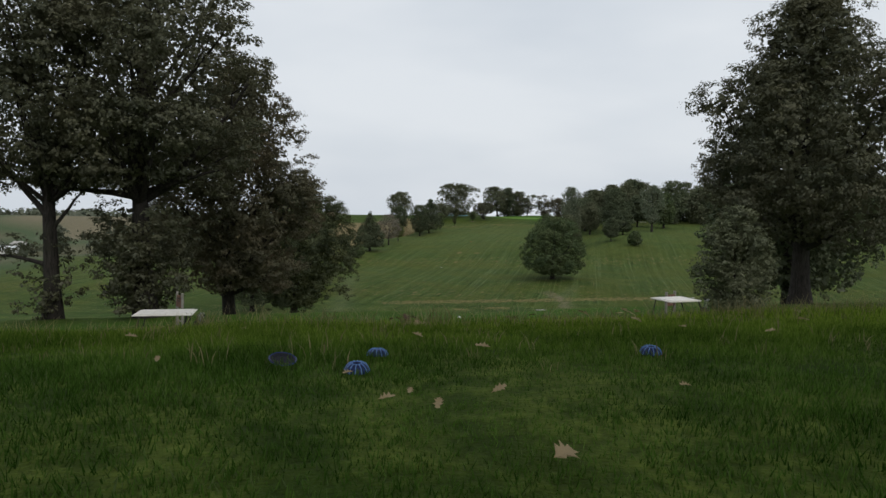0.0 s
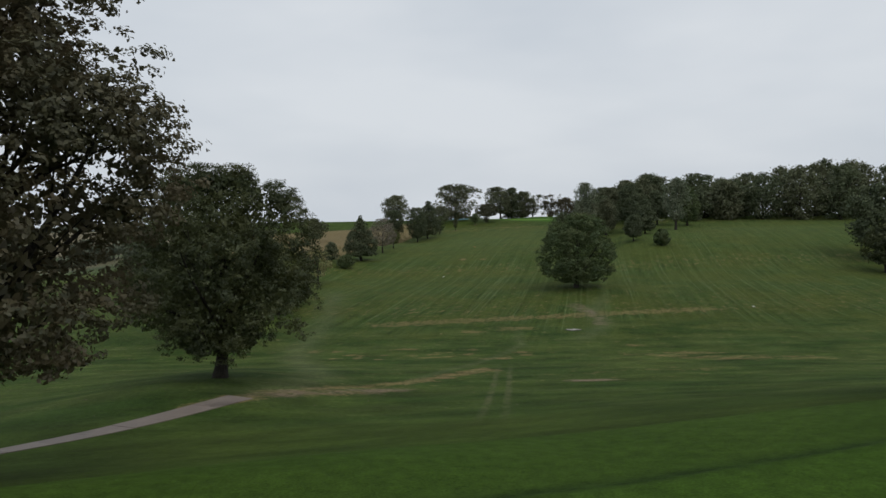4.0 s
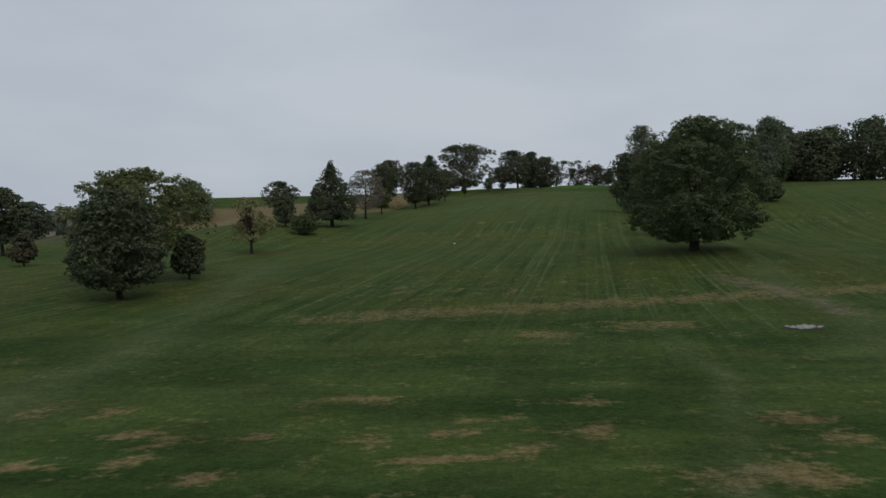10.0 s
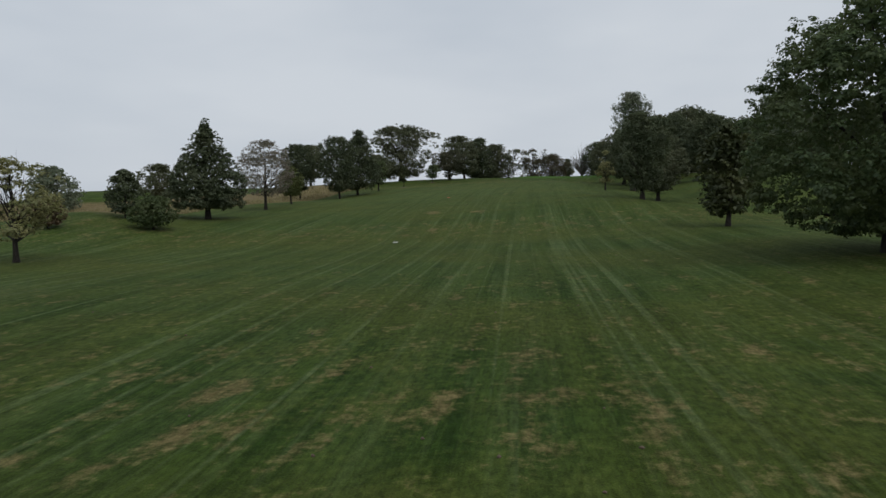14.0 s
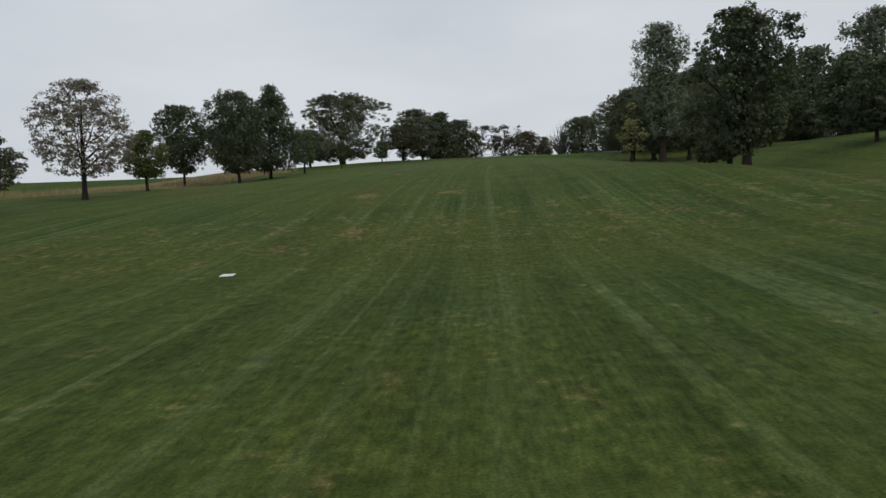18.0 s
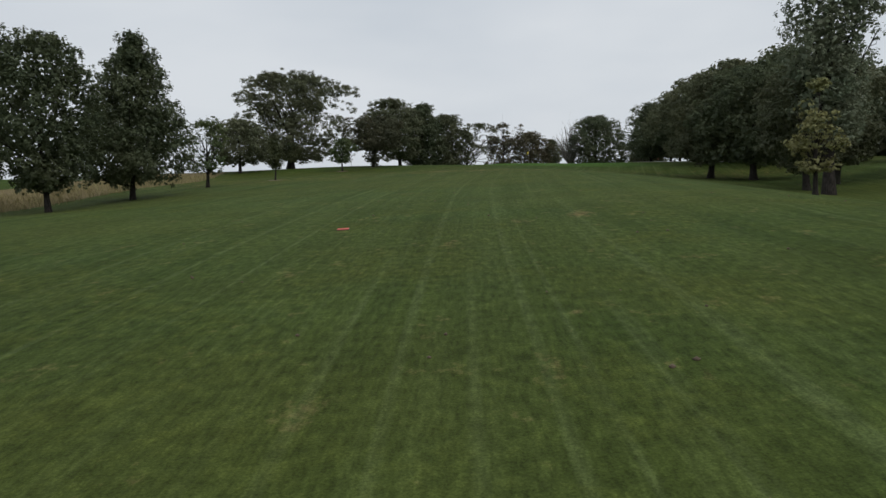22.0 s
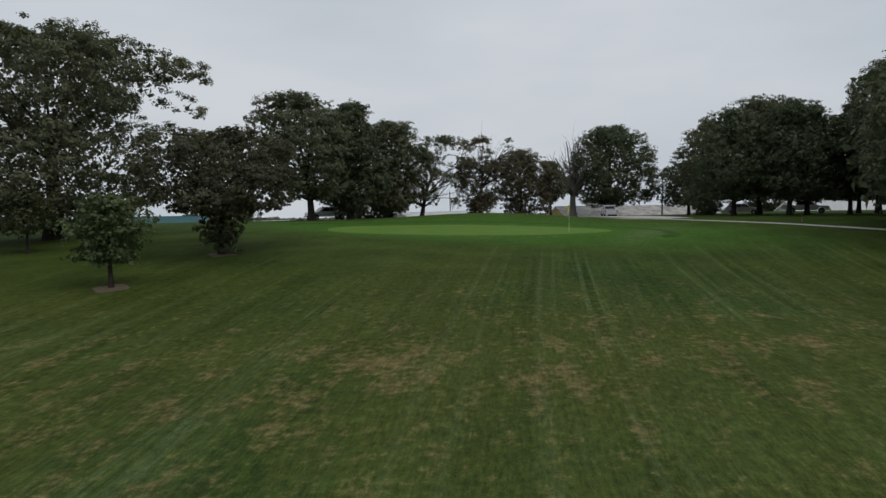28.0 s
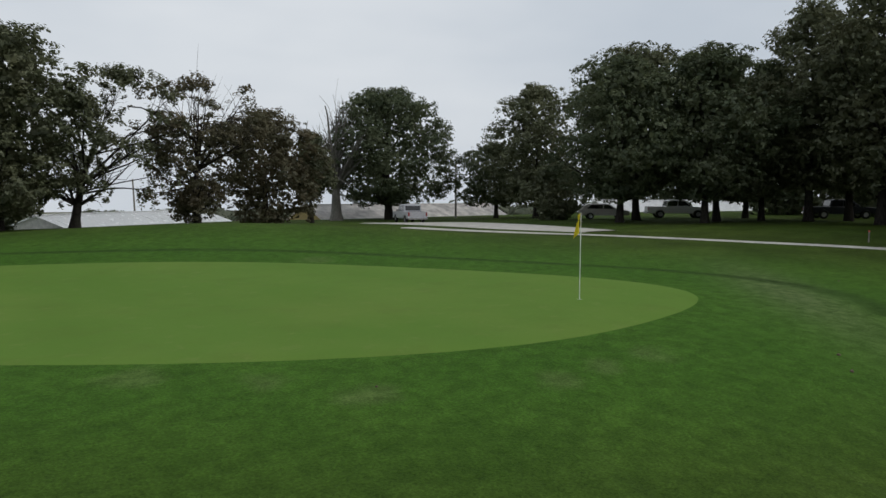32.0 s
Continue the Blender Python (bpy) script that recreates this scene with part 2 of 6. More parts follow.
def height(x, y):
    x, y = np.asarray(x, float), np.asarray(y, float)
    near = 1 - smooth(45, 90, y)
    z = np.interp(y - 0.27 * np.clip(x, -40, 40) * near, LINE_Y, LINE_Z)
    # cross slope of the fairway hill
    lean = np.interp(y, [150, 200, 225, 270, 300, 330, 370], [0, 0.015, 0.045, 0.05, 0.045, 0.02, 0])
    z = z + lean * 45 * np.tanh((x - np.interp(y, [200, 330], [6, 30])) / 45) * (1 - 0.8 * smooth(-18, -42, x))
    z = z + 1.7 * np.exp(-((x + 35) / 9) ** 2 - ((y - 206) / 15) ** 2)
    w = y - 0.27 * x
    z = z - (0.10 * smooth(35.1, 35.6, w) + 0.18 * smooth(40.2, 40.9, w)) * near
    z = z + 0.3 * np.exp(-((w - 38.4) / 2.2) ** 2) * smooth(3, -4, x) * near
    z = z + 0.22 * smooth(2, 9, x) * smooth(14, 22, y) * (1 - smooth(33, 45, y))
    # valley beside the tee hill, and a spur beside the lower path
    z = z + smooth(-20, -80, x) * (1 - smooth(60, 110, y)) * smooth(-40, 20, y) * (-17.0 - z)
    z = z + 1.3 * np.exp(-((x + 18) / 9) ** 2 - ((y - 72) / 14) ** 2)
    z = z - 0.6 * smooth(-14, -55, x) * smooth(195, 250, y) * (1 - smooth(335, 400, y))
    # the field's crest sinks away from the fairway, with lower land beyond
    z = z - 6.2 * smooth(-42, -80, x) * smooth(195, 240, y) * (1 - smooth(295, 340, y))
    z = z + smooth(-95, -170, x) * smooth(110, 190, y) * (1 - smooth(380, 460, y)) * (-20.0 - z)
    z = z - 2.5 * smooth(-16, -40, x) * smooth(238, 284, y) * (1 - smooth(325, 375, y))
    # swale among the trees beside the fairway
    mid, span = np.interp(y, [210, 235, 285], [40, 46, 60]), np.interp(y, [210, 235, 285], [8, 10, 17])
    z = z - 2.3 * np.exp(-((x - mid) / span) ** 2) * smooth(200, 230, y) * (1 - smooth(288, 326, y))
    z = z + 1.2 * smooth(48, 64, x) * smooth(170, 205, y) * (1 - smooth(235, 265, y))
    # shoulder beyond the lone maple, and a hollow under the row of dark trees
    z = z + 0.8 * np.exp(-((x - 30) / 10) ** 2) * smooth(135, 165, y) * (1 - smooth(212, 232, y))
    z = z - 0.6 * np.exp(-((x + 13) / 10) ** 2 - ((y - 266) / 14) ** 2)
    # ground falls away behind the green
    z = z - 0.7 * np.exp(-((x - 15) / 35) ** 2 - ((y - 385) / 35) ** 2)
    z = z + 0.8 * np.exp(-((x - 18) / 20) ** 2 - ((y - 338) / 28) ** 2)
    z = z - 0.6 * np.exp(-((x - 80) / 17) ** 2 - ((y - 367) / 12) ** 2)
    # the green lies level, with a mound behind it
    d, a, b = on_green(x, y)
    z = z + (1 - smooth(0.85, 1.5, d)) * (-4.12 + 0.02 * b - z)
    z = z + 1.0 * np.exp(-((a + 3) / 13) ** 2 - ((b - 15.5) / 5.5) ** 2)
    # far rolling land
    far = smooth(420, 1500, np.hypot(x, y - 150))
    z = z + far * (3 * np.sin(x / 310 + 1.0) * np.sin(y / 420) + 2 * np.sin((x + y) / 180) - 4)
    return z


def mesh_object(name, verts, faces, material, parent=None, smooth_shade=False):
    data = bpy.data.meshes.new(name)
    data.from_pydata(np.asarray(verts, float).tolist() if not isinstance(verts, list) else verts, [], faces if isinstance(faces, list) else np.asarray(faces).tolist())
    if smooth_shade:
        data.shade_smooth()
    data.materials.append(material)
    ob = new(name, data)
    if parent is not None:
        ob.parent = parent
    return ob


def quick_mesh(name, verts, faces, material, parent=None):
    """A large mesh of faces with the same number of corners, from arrays."""
    verts, faces = np.asarray(verts, np.float32), np.asarray(faces, np.int32)
    k = faces.shape[1]
    data = bpy.data.meshes.new(name)
    data.vertices.add(len(verts))
    data.vertices.foreach_set("co", verts.ravel())
    data.loops.add(faces.size)
    data.loops.foreach_set("vertex_index", faces.ravel())
    data.polygons.add(len(faces))
    data.polygons.foreach_set("loop_start", np.arange(0, faces.size, k, dtype=np.int32))
    data.polygons.foreach_set("loop_total", np.full(len(faces), k, np.int32))
    data.update(calc_edges=True)
    data.materials.append(material)
    ob = new(name, data)
    if parent is not None:
        ob.parent = parent
    return ob

# ---- ground ----


def grid_lines(parts):
    """Grid lines from stretches of (start, end, step)."""
    out = []
    for a, b, step in parts:
        out.extend(np.arange(a, b - step * 0.01, step))
    return np.array(out + [parts[-1][1]])


gx = grid_lines([(-4000, -1000, 500), (-1000, -300, 70), (-300, -110, 12), (-110, -30, 3), (-30, 18, 0.9), (18, 60, 0.6), (60, 130, 2.5), (130, 300, 12), (300, 1000, 70), (1000, 4000, 500)])
gy = grid_lines([(-300, -40, 26), (-40, -6, 3), (-6, 28, 0.7), (28, 45, 0.35), (45, 98, 1.5), (98, 112, 0.7), (112, 300, 1.5), (300, 350, 0.6), (350, 360, 1.0), (360, 430, 2.5), (430, 700, 15), (700, 1400, 70), (1400, 4400, 300)])
GX, GY = np.meshgrid(gx, gy)
GZ = height(GX, GY)
nx, ny = len(gx), len(gy)
idx = np.arange(nx * ny).reshape(ny, nx)
quads = np.stack([idx[:-1, :-1], idx[:-1, 1:], idx[1:, 1:], idx[1:, :-1]], -1).reshape(-1, 4)


LANE_Y = np.arange(-400, 4401, 2.0)
LANE_X = np.cumsum(2.0 * np.interp(LANE_Y, [60, 120, 215, 245, 270, 300, 320], [0.12, 0.215, 0.225, 0.27, 0.34, 0.48, 0.50]))
LANE_X -= np.interp(190, LANE_Y, LANE_X) - 10.0


def axis_x(y):
    """The middle line of the fairway."""
    return np.interp(y, LANE_Y, LANE_X)


# worn spots at the edge of the green
SCRAPES = ((35.9, 321.9, 0.6), (37.3, 320.6, 0.5), (38.2, 319.2, 0.6), (40.8, 318.0, 0.7), (42.0, 318.0, 0.55), (43.3, 317.8, 0.6), (45.6, 332.8, 0.9), (41.6, 334.6, 0.8))


# dry spots: middle, half-width and half-length
VALLEY_SPOTS = ((-16.2, 108.9, 1.0, 1.4), (-13.4, 108.4, 0.7, 2.2), (-11.2, 105.7, 1.0, 1.0), (-9.9, 104.5, 1.0, 0.8), (-12.6, 102.3, 1.2, 0.9), (-10.1, 102.6, 0.9, 0.7), (-7.8, 101.1, 1.0, 0.7), (-4.0, 104.1, 1.1, 1.0),
                (-1.8, 104.8, 1.4, 0.7), (-5.0, 109.8, 2.2, 0.9), (-7.7, 105.0, 1.3, 0.8), (0.2, 103.2, 1.2, 0.7), (2.2, 104.8, 1.1, 0.9), (8.7, 105.9, 1.4, 1.2), (9.1, 103.6, 1.3, 1.2), (5.8, 100.3, 2.0, 1.5), (4.0, 99.6, 1.0, 1.0), (-2.1, 102.3, 2.2, 0.6))
VALLEY_SPOTS += ((-0.7, 106.4, 1.2, 0.7), (3.3, 108.7, 1.5, 0.7), (-23, 130.5, 3.5, 0.9), (3.4, 85.9, 1.9, 1.1), (0.2, 82.5, 1.9, 1.1), (23.7, 110.3, 2.6, 1.3), (28, 103, 5, 2), (30, 96, 4, 1.6))
FAIRWAY_SPOTS = ((10, 125, 5, 2.5), (4, 122.5, 2.2, 1.3), (-1.7, 141.4, 0.8, 1.0), (-0.5, 142.4, 0.6, 1.2), (-5.6, 140.3, 1.0, 0.8), (-5.5, 143.4, 1.0, 1.0), (3.4, 138.4, 0.8, 1.0), (2.8, 142.2, 0.7, 1.0), (24.5, 292, 2.3, 2.2), (28.5, 289.5, 2.5, 1.5), (5.6, 212.5, 1.4, 2.6), (11, 211, 1.3, 1.6), (11.8, 196.9, 0.9, 0.7), (4.3, 197.5, 0.8, 1.2), (19.3, 234.8, 1.0, 0.5))


def ground_masks(x, y):
    d, _, _b = on_green(x, y)
    side = x - axis_x(y)
    fringe = 1 - smooth(1.15, 2.1 + 0.6 * smooth(0, 6, _b), d)
    edge = np.interp(y, [200, 225, 240, 250, 259, 276, 287, 296, 317, 330], [-29, -27, -25, -21, -14, -9.0, -6.5, -3.0, -1.5, -2.5])
    field = smooth(0.5, 2.5, edge - x) * smooth(200, 218, y + 0.3 * (x + 30)) * (1 - smooth(318, 335, y)) * (1 - 0.9 * smooth(-92, -110, x + 0.1 * (y - 250)))
    strip = np.exp(-((y - 131.4 - 0.19 * x) / 3.5) ** 2) * smooth(-24, -6, x) * (1 - smooth(42, 60, x))
    trail = 0.62 * np.exp(-((x - 23.6 - 0.25 * np.sin(y / 4)) / 2.8) ** 2) * smooth(123, 128, y) * (1 - smooth(144, 152, y))
    bare = np.exp(-((x - 10.2) / 3.2) ** 2 - ((y - 76.8 + 0.1 * (x - 10)) / 0.75) ** 2)
    walkoff = 0.62 * np.exp(-((y - 67.6 - 0.55 * (x + 12)) / 3.2) ** 2) * smooth(-13.5, -11.5, x) * (1 - smooth(-5, 1, x))
    walkoff = np.maximum(walkoff, 0.8 * np.exp(-((x + 10.6) / 2.6) ** 2 - ((y - 67.6 - 0.6 * (x + 10.6)) / 1.5) ** 2))
    mulch = np.exp(-((x + 2.6) / 1.9) ** 4 - ((y - 20.1 - 0.27 * (x + 2.6)) / 0.62) ** 4)
    verge = np.exp(-((y - 24.9 - 0.30 * x) / 0.75) ** 2) * (1 - smooth(-7, 0, x)) * smooth(-22, -17, x)
    patchy = 0.13 + 0.12 * smooth(62, 80, y) * (1 - smooth(120, 150, y)) + 0.12 * np.exp(-((y - 150) / 14) ** 2) + 0.09 * smooth(140, 170, y) * (1 - smooth(300, 316, y)) + 0.13 * np.exp(-((y - 290) / 10) ** 2) + 0.07 * np.exp(-((y - 141) / 7) ** 4) + 0.11 * np.exp(-((y - 198) / 7) ** 4)
    patchy = np.maximum(patchy, 0.56 * strip)
    patchy = np.maximum(patchy, 0.75 * walkoff)
    for sx, sy, rx, ry in VALLEY_SPOTS + FAIRWAY_SPOTS:
        patchy = np.maximum(patchy, (0.60 if rx > 2.4 else 0.72) * np.exp(-((x - sx) / rx) ** 2 - ((y - sy) / ry) ** 2))
    # trodden ways from the end of the path and up beside the trees
    for line, wide, depth in ((((-14, 62.5), (-11.5, 67.5), (-8.6, 71.7), (-3.3, 77.1), (0.8, 82.4), (3.2, 87.4)), 1.9, 0.62), (((20, 103), (27, 98), (40, 96)), 4.5, 0.46), (((7, 80), (16, 84), (24, 83)), 2.0, 0.40)):
        ly, lx = (np.array([p[1] for p in line]), np.array([p[0] for p in line])) if abs(line[-1][1] - line[0][1]) > abs(line[-1][0] - line[0][0]) else (None, None)
        if ly is not None:
            off_way, ends = x - np.interp(y, ly, lx), smooth(ly[0] - 3, ly[0] + 1, y) * (1 - smooth(ly[-1] - 1, ly[-1] + 5, y))
        else:
            hx, hy = np.array([p[0] for p in line]), np.array([p[1] for p in line])
            off_way, ends = y - np.interp(x, hx, hy), smooth(hx[0] - 4, hx[0] + 2, x) * (1 - smooth(hx[-1] - 2, hx[-1] + 6, x))
        patchy = np.maximum(patchy, depth * np.exp(-(off_way / wide) ** 2) * ends)
    way = np.zeros_like(x)
    for line, wide in ((((-11.5, 66), (-10.5, 78), (-13.5, 92), (-17.5, 103), (-18.8, 113), (-18.3, 123), (-19.7, 140), (-22.5, 168)), 2.0), (((18, 116), (23.5, 126), (24.9, 138.7), (31, 156)), 1.6), (((-3, 78), (3, 96), (9.5, 112), (10.5, 124)), 0.5)):
        hy, hx = np.array([p[1] for p in line]), np.array([p[0] for p in line])
        way = np.maximum(way, np.exp(-((x - np.interp(y, hy, hx)) / wide) ** 2) * smooth(hy[0] - 3, hy[0] + 3, y) * (1 - smooth(hy[-1] - 8, hy[-1] + 3, y)))
    patchy = patchy * (1 - fringe) * smooth(44, 58, y)
    scrapes = np.zeros_like(x)
    for sx, sy, sr in SCRAPES:
        scrapes = np.maximum(scrapes, np.exp(-((x - sx) ** 2 + (y - sy) ** 2) / sr ** 2))
    soil = np.maximum.reduce([scrapes * 0.95, trail * 0.9, bare, walkoff * 0.9, mulch * 0.8, verge * 0.9])
    fair = smooth(100, 130, y) * (1 - smooth(300, 322, y)) * (1 - field)
    w = y - 0.27 * x
    tee = smooth(24.6, 25.2, w) * (1 - 0.3 * smooth(35.2, 35.6, w) - 0.7 * smooth(40.2, 41.2, w)) * smooth(-21, -15, x) * (1 - smooth(14, 18, x)) * (1 - 0.9 * verge)
    rough = (1 - smooth(15, 19, w)) * (1 - smooth(60, 90, np.abs(x)))
    lip_shade = np.maximum(np.exp(-((w - 35.45) / 0.26) ** 2), np.exp(-((w - 40.7) / 0.34) ** 2)) * smooth(-14, -8, x) * (1 - smooth(16, 20, x))
    far = np.maximum(smooth(380, 520, np.hypot(x, y - 150)), smooth(-95, -130, x) * smooth(90, 150, y))
    return {"fringe": fringe, "field": field, "dry": patchy, "soil": soil, "fair": fair, "tee": tee, "way": way * 0.75, "rough": rough, "far": far, "across": side, "lip_shade": lip_shade, "worn": np.exp(-((0.648 * (x - 52.3) - 0.762 * (y - 319.0)) / 1.3) ** 2 - ((0.762 * (x - 52.3) + 0.648 * (y - 319.0)) / 5.5) ** 2), "ring": np.where(_b > -1.0, np.minimum(d, 3.0), 3.0), "valley": smooth(48, 66, y) * (1 - smooth(124, 136, y))}


ng = Nodes("grassland")
P = ng.place()
along = ng.node("SeparateXYZ", P, out=1)
sideways = ng.node("SeparateXYZ", P, out=0)
lane = ng.node("CombineXYZ", ng.attr("across"), ng.math("MULTIPLY", along, 0.022))
short_lane = ng.node("CombineXYZ", ng.attr("across"), ng.math("MULTIPLY", along, 0.045))
cross_lane = ng.node("CombineXYZ", ng.math("MULTIPLY", sideways, 0.17), along)
stripe = ng.ramp(ng.noise(1.05, 5.0, 0.70, lane), (0.44, 0.0), (0.58, 1.0))
fine_stripe = ng.ramp(ng.noise(1.6, 4.0, 0.6, short_lane), (0.52, 0.0), (0.62, 1.0))
cross = ng.ramp(ng.noise(0.55, 4.0, 0.65, cross_lane), (0.46, 0.0), (0.66, 1.0))
blades = ng.noise(26.0, 3.0, 0.7, P)
tufts = ng.noise(3.2, 4.0, 0.65, P)
clumps = ng.noise(0.55, 4.0, 0.6, P)
broad = ng.noise(0.07, 3.0, 0.5, P)
green = ng.mix(clumps, (0.028, 0.056, 0.007), (0.046, 0.076, 0.012))
green = ng.mix(ng.ramp(broad, (0.35, 0.0), (0.7, 0.5)), green, (0.056, 0.076, 0.013))
lanes = ng.math("SINE", ng.math("ADD", ng.math("MULTIPLY", ng.attr("across"), 1.85), ng.math("MULTIPLY", ng.noise(0.12, 2.0, 0.5, lane), 9.0)))
lanes = ng.math("MULTIPLY_ADD", lanes, 0.5)
lanes.node.inputs[2].default_value = 0.5
pale = ng.mix(stripe, (0.016, 0.038, 0.004), (0.042, 0.070, 0.011))
pale = ng.mix(ng.math("MULTIPLY", lanes, 0.34), pale, (0.072, 0.104, 0.028))
pale = ng.mix(ng.math("MULTIPLY", fine_stripe, 0.36), pale, (0.100, 0.136, 0.046))
long_lane = ng.node("CombineXYZ", ng.attr("across"), ng.math("MULTIPLY", along, 0.0045))
mower = ng.ramp(ng.noise(1.9, 2.0, 0.5, long_lane), (0.57, 0.0), (0.66, 1.0))
pale = ng.mix(ng.math("MULTIPLY", mower, ng.ramp(clumps, (0.30, 0.30), (0.62, 0.80))), pale, (0.112, 0.146, 0.060))
pale = ng.mix(ng.ramp(broad, (0.40, 0.0), (0.62, 0.55)), pale, (0.074, 0.078, 0.013))
# hill lightened with distance: haze and grazing brightness put into the turf colour
pale = ng.mix(ng.ramp(ng.math("DIVIDE", along, 400.0), (0.32, 0.0), (0.42, 0.18), (0.52, 0.20), (0.62, 0.46), (0.69, 0.34), (0.76, 0.0)), pale, (0.114, 0.144, 0.048))
col = ng.mix(ng.math("MULTIPLY", ng.attr("fair"), 0.9), green, pale)
col = ng.mix(ng.math("MULTIPLY", ng.math("MULTIPLY", ng.attr("valley"), cross), 0.55), col, (0.074, 0.102, 0.030))
lush = ng.ramp(ng.noise(0.16, 4.0, 0.6, ng.node("CombineXYZ", ng.math("MULTIPLY", sideways, 0.5), along)), (0.44, 0.0), (0.60, 0.75))
# valley paled in colour to stand in for grazing light and haze
col = ng.mix(ng.math("MULTIPLY", ng.attr("valley"), 0.14), col, (0.110, 0.136, 0.044))
col = ng.mix(ng.math("MULTIPLY", lush, ng.attr("valley")), col, (0.022, 0.050, 0.008))
# yellowing mottles of turf
mottle = ng.ramp(ng.math("ADD", ng.math("MULTIPLY", ng.noise(0.22, 5.0, 0.68, P), 0.7), ng.math("MULTIPLY", tufts, 0.3)), (0.50, 0.0), (0.62, 0.55))
col = ng.mix(ng.math("MULTIPLY", mottle, ng.attr("fair")), col, (0.082, 0.096, 0.020))
# dry patches
cross_spots = ng.noise(0.62, 7.0, 0.74, ng.node("CombineXYZ", ng.math("MULTIPLY", sideways, 0.85), along))
lane_spots = ng.noise(0.75, 6.0, 0.70, ng.node("CombineXYZ", ng.attr("across"), ng.math("MULTIPLY", along, 0.6)))
spots = ng.math("ADD", ng.math("MULTIPLY", ng.mix(ng.attr("valley"), lane_spots, cross_spots), 0.75), ng.math("MULTIPLY", tufts, 0.32))
dry = ng.ramp(ng.math("ADD", spots, ng.math("MULTIPLY", ng.attr("dry"), 0.55)), (0.735, 0.0), (0.865, 1.0))
dry = ng.math("MULTIPLY", dry, ng.ramp(ng.attr("dry"), (0.04, 0.0), (0.25, 1.0)))
straw = ng.mix(tufts, (0.118, 0.088, 0.032), (0.250, 0.190, 0.088))
col = ng.mix(ng.math("MULTIPLY", dry, 0.80), col, straw)
# paler worn ways, and darker and lighter drifts of turf
col = ng.mix(ng.math("MULTIPLY", ng.attr("way"), ng.ramp(clumps, (0.3, 0.45), (0.7, 0.95))), col, (0.098, 0.116, 0.050))
drift = ng.noise(0.28, 4.0, 0.62, ng.node("CombineXYZ", ng.math("MULTIPLY", sideways, 0.7), along))
col = ng.mix(ng.math("MULTIPLY_ADD", ng.attr("fair"), -0.24), col, ng.ramp(drift, (0.34, 0.10), (0.66, 0.90)), "SOFT_LIGHT")
col.node.inputs[0].links[0].from_node.inputs[2].default_value = 0.38
# wheel tracks through the valley
wheel_off = ng.math("ABSOLUTE", ng.math("ADD", ng.math("MULTIPLY", along, -0.11), ng.math("ADD", sideways, 4.62)))
wheel_line = ng.ramp(ng.math("ABSOLUTE", ng.math("SUBTRACT", wheel_off, 0.56)), (0.10, 0.8), (0.32, 0.0))
wheel_line = ng.math("MULTIPLY", wheel_line, ng.math("MULTIPLY", ng.attr("valley"), ng.ramp(ng.math("DIVIDE", along, 200.0), (0.40, 1.0), (0.48, 0.0))))
col = ng.mix(ng.math("MULTIPLY", wheel_line, ng.ramp(clumps, (0.35, 0.2), (0.65, 1.0))), col, (0.100, 0.110, 0.048))
soil_mask = ng.ramp(ng.math("ADD", ng.attr("soil"), ng.math("MULTIPLY", ng.math("SUBTRACT", clumps, 0.5), 1.1)), (0.38, 0.0), (0.75, 1.0))
col = ng.mix(soil_mask, col, ng.mix(tufts, (0.120, 0.088, 0.058), (0.260, 0.205, 0.140)))
# tee, rough grass, fringe of the green, brown field, distance
col = ng.mix(ng.math("MULTIPLY", ng.attr("tee"), 0.85), col, ng.mix(clumps, (0.034, 0.078, 0.007), (0.050, 0.100, 0.012)))
col = ng.mix(ng.math("MULTIPLY", ng.attr("rough"), 0.8), col, ng.mix(ng.ramp(ng.math('ADD', ng.math('MULTIPLY', tufts, 0.5), ng.math('MULTIPLY', clumps, 0.5)), (0.40, 0.0), (0.60, 1.0)), (0.042, 0.078, 0.010), (0.112, 0.150, 0.026)))
col = ng.mix(ng.math("MULTIPLY", ng.attr("fringe"), 0.85), col, ng.mix(clumps, (0.034, 0.100, 0.010), (0.062, 0.145, 0.018)))
field = ng.mix(clumps, (0.115, 0.092, 0.042), (0.195, 0.158, 0.076))
col = ng.mix(ng.ramp(ng.math("ADD", ng.attr("field"), ng.math("MULTIPLY", ng.math("SUBTRACT", clumps, 0.5), 0.6)), (0.35, 0.0), (0.65, 1.0)), col, field)
# patchwork of far fields, with distance haze put into the paler colours
acres = ng.noise(0.006, 1.0, 0.5, P)
col = ng.mix(ng.attr("far"), col, ng.ramp(acres, (0.38, (0.075, 0.095, 0.050)), (0.46, (0.120, 0.110, 0.065)), (0.54, (0.060, 0.088, 0.042)), (0.62, (0.150, 0.135, 0.085))))
col = ng.mix(ng.math("MULTIPLY", ng.attr("worn"), ng.ramp(tufts, (0.3, 0.35), (0.7, 0.8))), col, (0.105, 0.135, 0.058))
# shade under the tee's edges and their longer grass, painted as a dark line
col = ng.mix(ng.math("MULTIPLY", ng.attr("lip_shade"), 0.85), col, (0.015, 0.034, 0.006))
ringed = ng.ramp(ng.math("DIVIDE", ng.attr("ring"), 3.0), (0.425, 0.0), (0.440, 0.75), (0.447, 0.75), (0.46, 0.0))
col = ng.mix(ng.math("MULTIPLY", ringed, ng.ramp(clumps, (0.3, 0.5), (0.6, 1.0))), col, (0.018, 0.040, 0.008))
streaks = ng.noise(9.0, 3.0, 0.6, ng.node("CombineXYZ", ng.attr("across"), ng.math("MULTIPLY", along, 0.22)))
